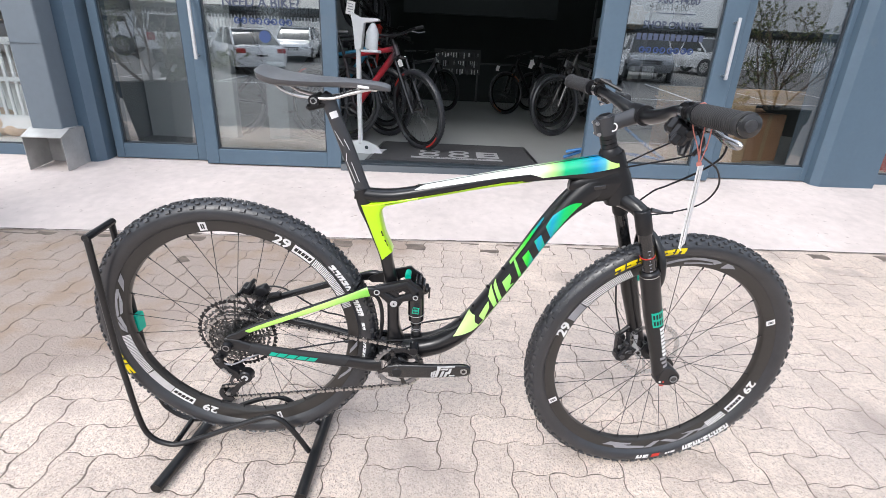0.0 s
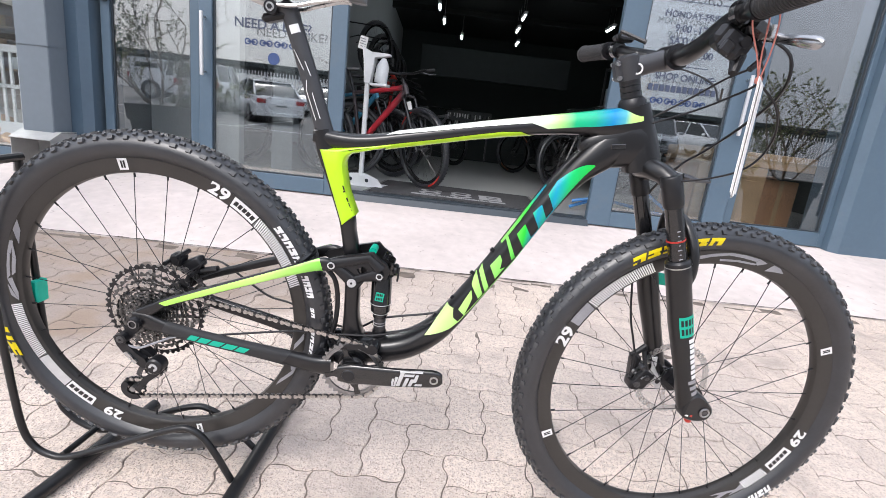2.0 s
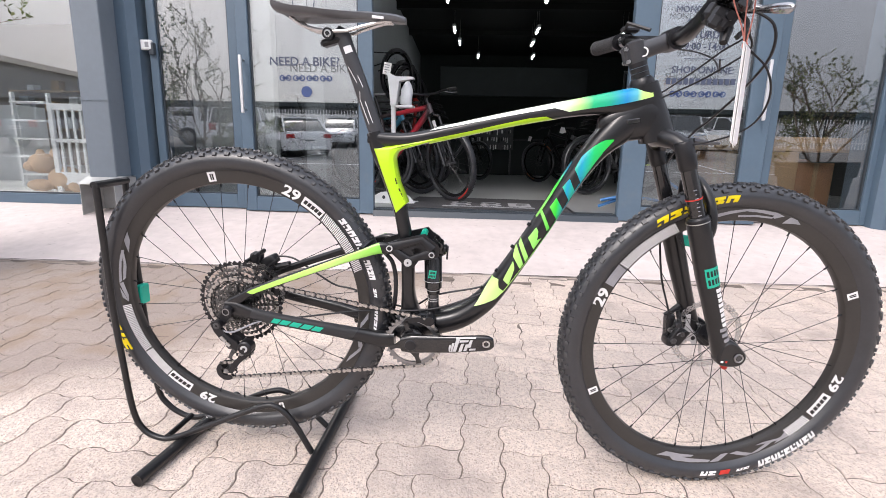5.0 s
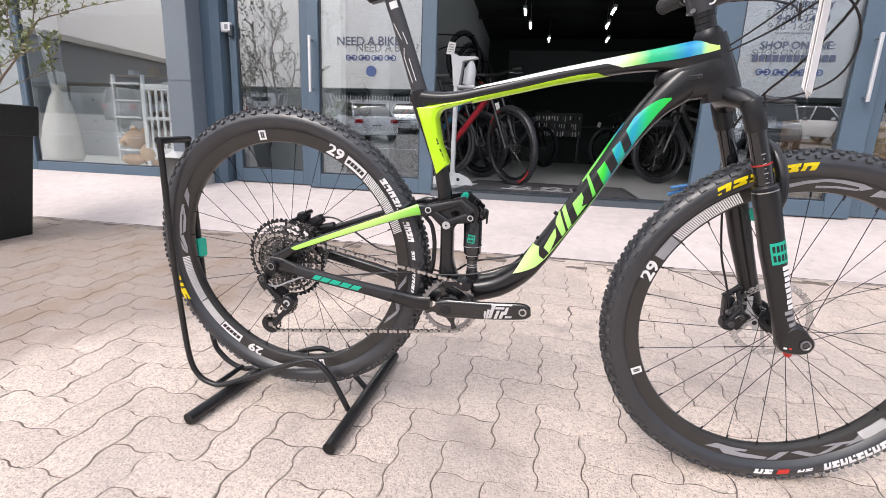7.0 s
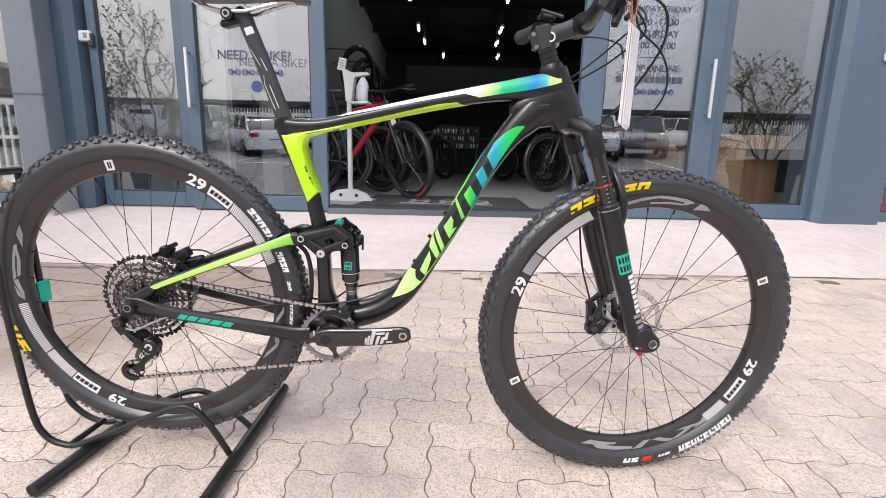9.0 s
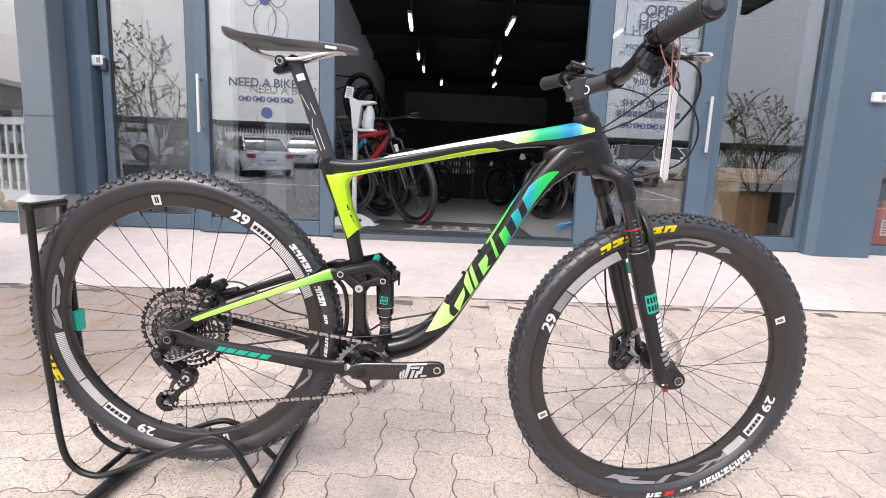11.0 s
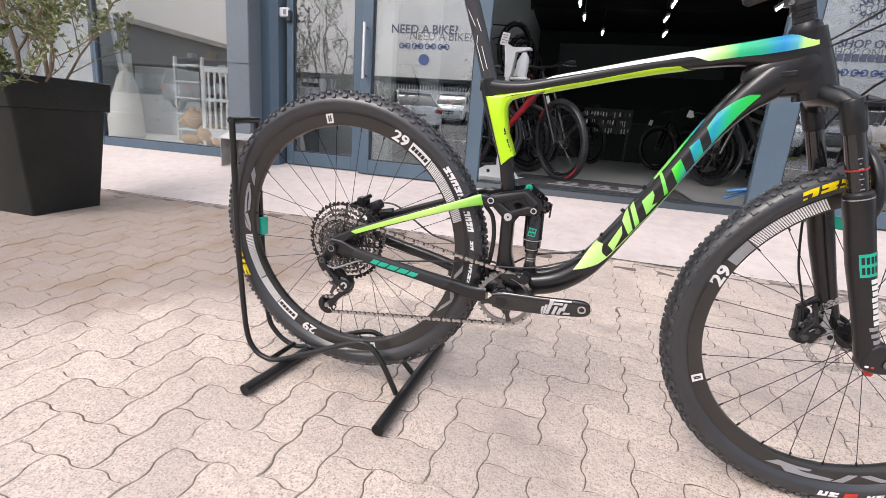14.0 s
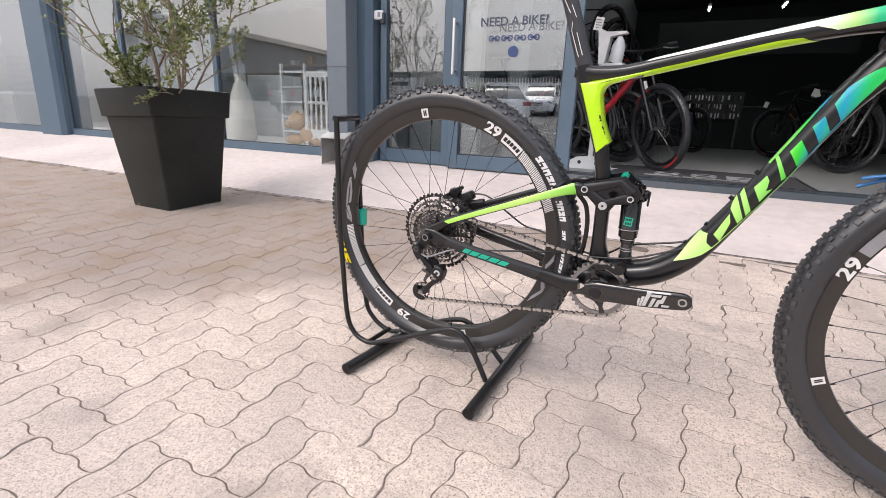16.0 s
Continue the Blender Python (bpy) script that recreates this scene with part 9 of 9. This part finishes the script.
part("wall", g, GREY_WALL, root)
g = Mesh()
g.prism([(-8.6, 10), (0, 12.4), (8.6, 10)], -20.5, 20.5)
part("roof", g, FAR_DARK, root)
for k in range(6):
    g = Mesh()
    g.box((8.01, -15 + 6 * k, 2.2), (0.06, 3.2, 3.6))
    part("roller_door", g, FRAME_DARK, root)
g = Mesh()
rs = random.Random(9)
pts = []
for k in range(81):
    x_ = -260 + 6.5 * k
    pts.append((x_, 5 + 3 * math.sin(k * 0.21) + rs.uniform(-1.2, 1.2)))
n = len(pts)
g.add([(x_, -150, -1) for x_, _ in pts] + [(x_, -160, h_) for x_, h_ in pts] + [(x_, -190, -1) for x_, _ in pts], [(i, i + 1, n + i + 1, n + i) for i in range(n - 1)] + [(n + i, n + i + 1, 2 * n + i + 1, 2 * n + i) for i in range(n - 1)])
solid("backdrop_trees", g, [HILL], "distant dark line of trees", kind="structure")
# ---- interlocking pavers ----
UNIT, PX0, PY0, TURN = 0.1082, 0.0004, 1.3379, -0.0304


def wave(a, b):
    """Points along one unit edge from a to b, with a shallow S in it."""
    out = []
    for t, k in ((0.0, 0.0), (0.12, 0.7), (0.3, 1.0), (0.42, 0.75), (0.58, -0.75), (0.7, -1.0), (0.88, -0.7)):
        s = 0.0062 * k
        if b[0] != a[0]:
            out.append((a[0] + (b[0] - a[0]) * t, a[1] + s * (1 if b[0] > a[0] else -1) / UNIT))
        else:
            out.append((a[0] + s * (1 if b[1] > a[1] else -1) / UNIT, a[1] + (b[1] - a[1]) * t))
    return out


def outline(w, h):
    """Wavy outline of a block w by h units, about its centre, in metres."""
    c = [(i, 0) for i in range(w)] + [(w, j) for j in range(h)] + [(i, h) for i in range(w, 0, -1)] + [(0, j) for j in range(h, 0, -1)]
    pts = []
    for a, b in zip(c, c[1:] + c[:1]):
        pts += wave(a, b)
    return [((x - w / 2) * UNIT, (y - h / 2) * UNIT) for x, y in pts]


def paver_rings(w, h, seed):
    o = outline(w, h)
    n = len(o)
    rings, rw = [], random.Random(seed)
    worn = [rw.uniform(0.0, 0.002) * rw.random() ** 2 for _ in range(n)]
    for flat_in, z in ((0.0003, -0.03), (0.0006, -0.0026), (0.0021, 0.0)):
        ring = []
        for i in range(n):
            inset = flat_in + worn[i]
            p, a, b = Vector(o[i]), Vector(o[i - 1]), Vector(o[(i + 1) % n])
            t = (b - a).normalized()
            q = p + Vector((-t.y, t.x)) * inset
            ring.append((q.x, q.y, z))
        rings.append(ring)
    return rings


def paver_geo(w, h, seed):
    rings = paver_rings(w, h, seed)
    n = len(rings[0])
    vs = [p for r in rings for p in r]
    fs = [(k * n + i, k * n + (i + 1) % n, (k + 1) * n + (i + 1) % n, (k + 1) * n + i) for k in range(2) for i in range(n)]
    vs.append((0.0, 0.0, 0.0))
    fs += [(2 * n + i, 2 * n + (i + 1) % n, 3 * n) for i in range(n)]
    return vs, fs


shapes = {k_ + str(s_): paver_geo(*wh, s_ + 10 * len(k_)) for s_ in range(6) for k_, wh in (('H', (2, 1)), ('V', (1, 2)))}
paving = thing("paving", Matrix(), "pink-grey aggregate interlocking pavers laid in herringbone", "paving")
paving["kind"] = "structure"
pm = {}
for key, (vs, fs) in shapes.items():
    g = Mesh()
    g.add(vs, fs)
    pm[key] = g.data("paver", [PAVER], 30)
rng = random.Random(4)
fv, ff = [], []
for i in range(-120, 121):
    for j in range(-60, 61):
        for key, ox, oy, w, h in (('H', 0, 0, 2, 1), ('V', 2, 0, 1, 2)):
            a, b = (i + 2 * j + ox + w / 2) * UNIT, (-i + 2 * j + oy + h / 2) * UNIT
            x = PX0 + math.cos(TURN) * a - math.sin(TURN) * b
            y = PY0 + math.sin(TURN) * a + math.cos(TURN) * b
            if not (-10.5 < x < 6.5 and -1.6 < y < KERB_Y + 0.1):
                continue
            key = key + str(rng.randrange(6))
            z = paving_z(x, y) + rng.uniform(-0.0012, 0.0008)
            fall, lean = math.atan((paving_z(x, y + 0.05) - paving_z(x, y - 0.05)) / 0.1), -math.atan((paving_z(x + 0.05, y) - paving_z(x - 0.05, y)) / 0.1)
            m = Matrix.Translation((x, y, z)) @ Euler((fall + rng.uniform(-0.005, 0.005), lean + rng.uniform(-0.005, 0.005), TURN + rng.uniform(-0.006, 0.006))).to_matrix().to_4x4()
            if -1.15 < x < 1.65 and 0.72 < y < 2.4:
                ob = new("paver", pm[key])
                ob.parent = paving
                ob.matrix_world = m
            else:
                vs, fs = shapes[key]
                n = len(fv)
                fv += [tuple(m @ Vector(p)) for p in vs]
                ff += [tuple(n + q for q in f_) for f_ in fs]
me = bpy.data.meshes.new("paver_field")
me.from_pydata(fv, [], ff)
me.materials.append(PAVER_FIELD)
me.polygons.foreach_set("use_smooth", [True] * len(me.polygons))
me.set_sharp_from_angle(angle=radians(30))
fo = new("paver_field", me)
fo.parent = paving
tagged(fo, "more pavers towards the edges of the forecourt", kind="stuff")
# sand between the joints, and the cut edge course along the apron
g = Mesh()
xs = [-10.5, -1.6, 0.0, 1.6, 6.5]
ys = [-1.5, 0.0, 1.0, 2.15, 2.35, 2.55, 2.75, 2.95, KERB_Y]
nx, ny = len(xs), len(ys)
g.add([(x, y, paving_z(x, y) - d) for d in (0.002, 0.04) for y in ys for x in xs],
      [(d * nx * ny + j * nx + i, d * nx * ny + j * nx + i + 1, d * nx * ny + (j + 1) * nx + i + 1, d * nx * ny + (j + 1) * nx + i) for d in (0, 1) for j in range(ny - 1) for i in range(nx - 1)]
      + [(j * nx + i, j * nx + i + 1, nx * ny + j * nx + i + 1, nx * ny + j * nx + i) for j in (0, ny - 1) for i in range(nx - 1)]
      + [(j * nx + i, (j + 1) * nx + i, nx * ny + (j + 1) * nx + i, nx * ny + j * nx + i) for i in (0, nx - 1) for j in range(ny - 1)])
part("joint_sand", g, BEDDING, paving, "dark sand in the joints", smooth=0)
g = Mesh()
g.box((-2.0, -1.52, ground_z(-1.52) - 0.03), (17.2, 0.14, 0.08), 0.01)
part("edge_kerb", g, CONCRETE, paving, "plain concrete edging along the car park")
g = Mesh()
vs, ys_ = [], random.Random(21)
for k in range(321):
    x = -10.4 + 0.0525 * k
    mid = KERB_Y - 0.004 + 0.005 * math.sin(x * 3.1) + ys_.uniform(-0.003, 0.003)
    hw = ys_.uniform(0.002, 0.007)
    for sgn in (-1, 1):
        y = mid + sgn * hw
        vs.append((x, y, ground_z(y) + 0.0085 - 0.0075 * (mid < KERB_Y - 0.02)))
g.add(vs, [(2 * k, 2 * k + 2, 2 * k + 3, 2 * k + 1) for k in range(320)])
part("kerb_joint", g, SOIL, paving, "dark dirt-filled joint along the concrete apron", smooth=0)
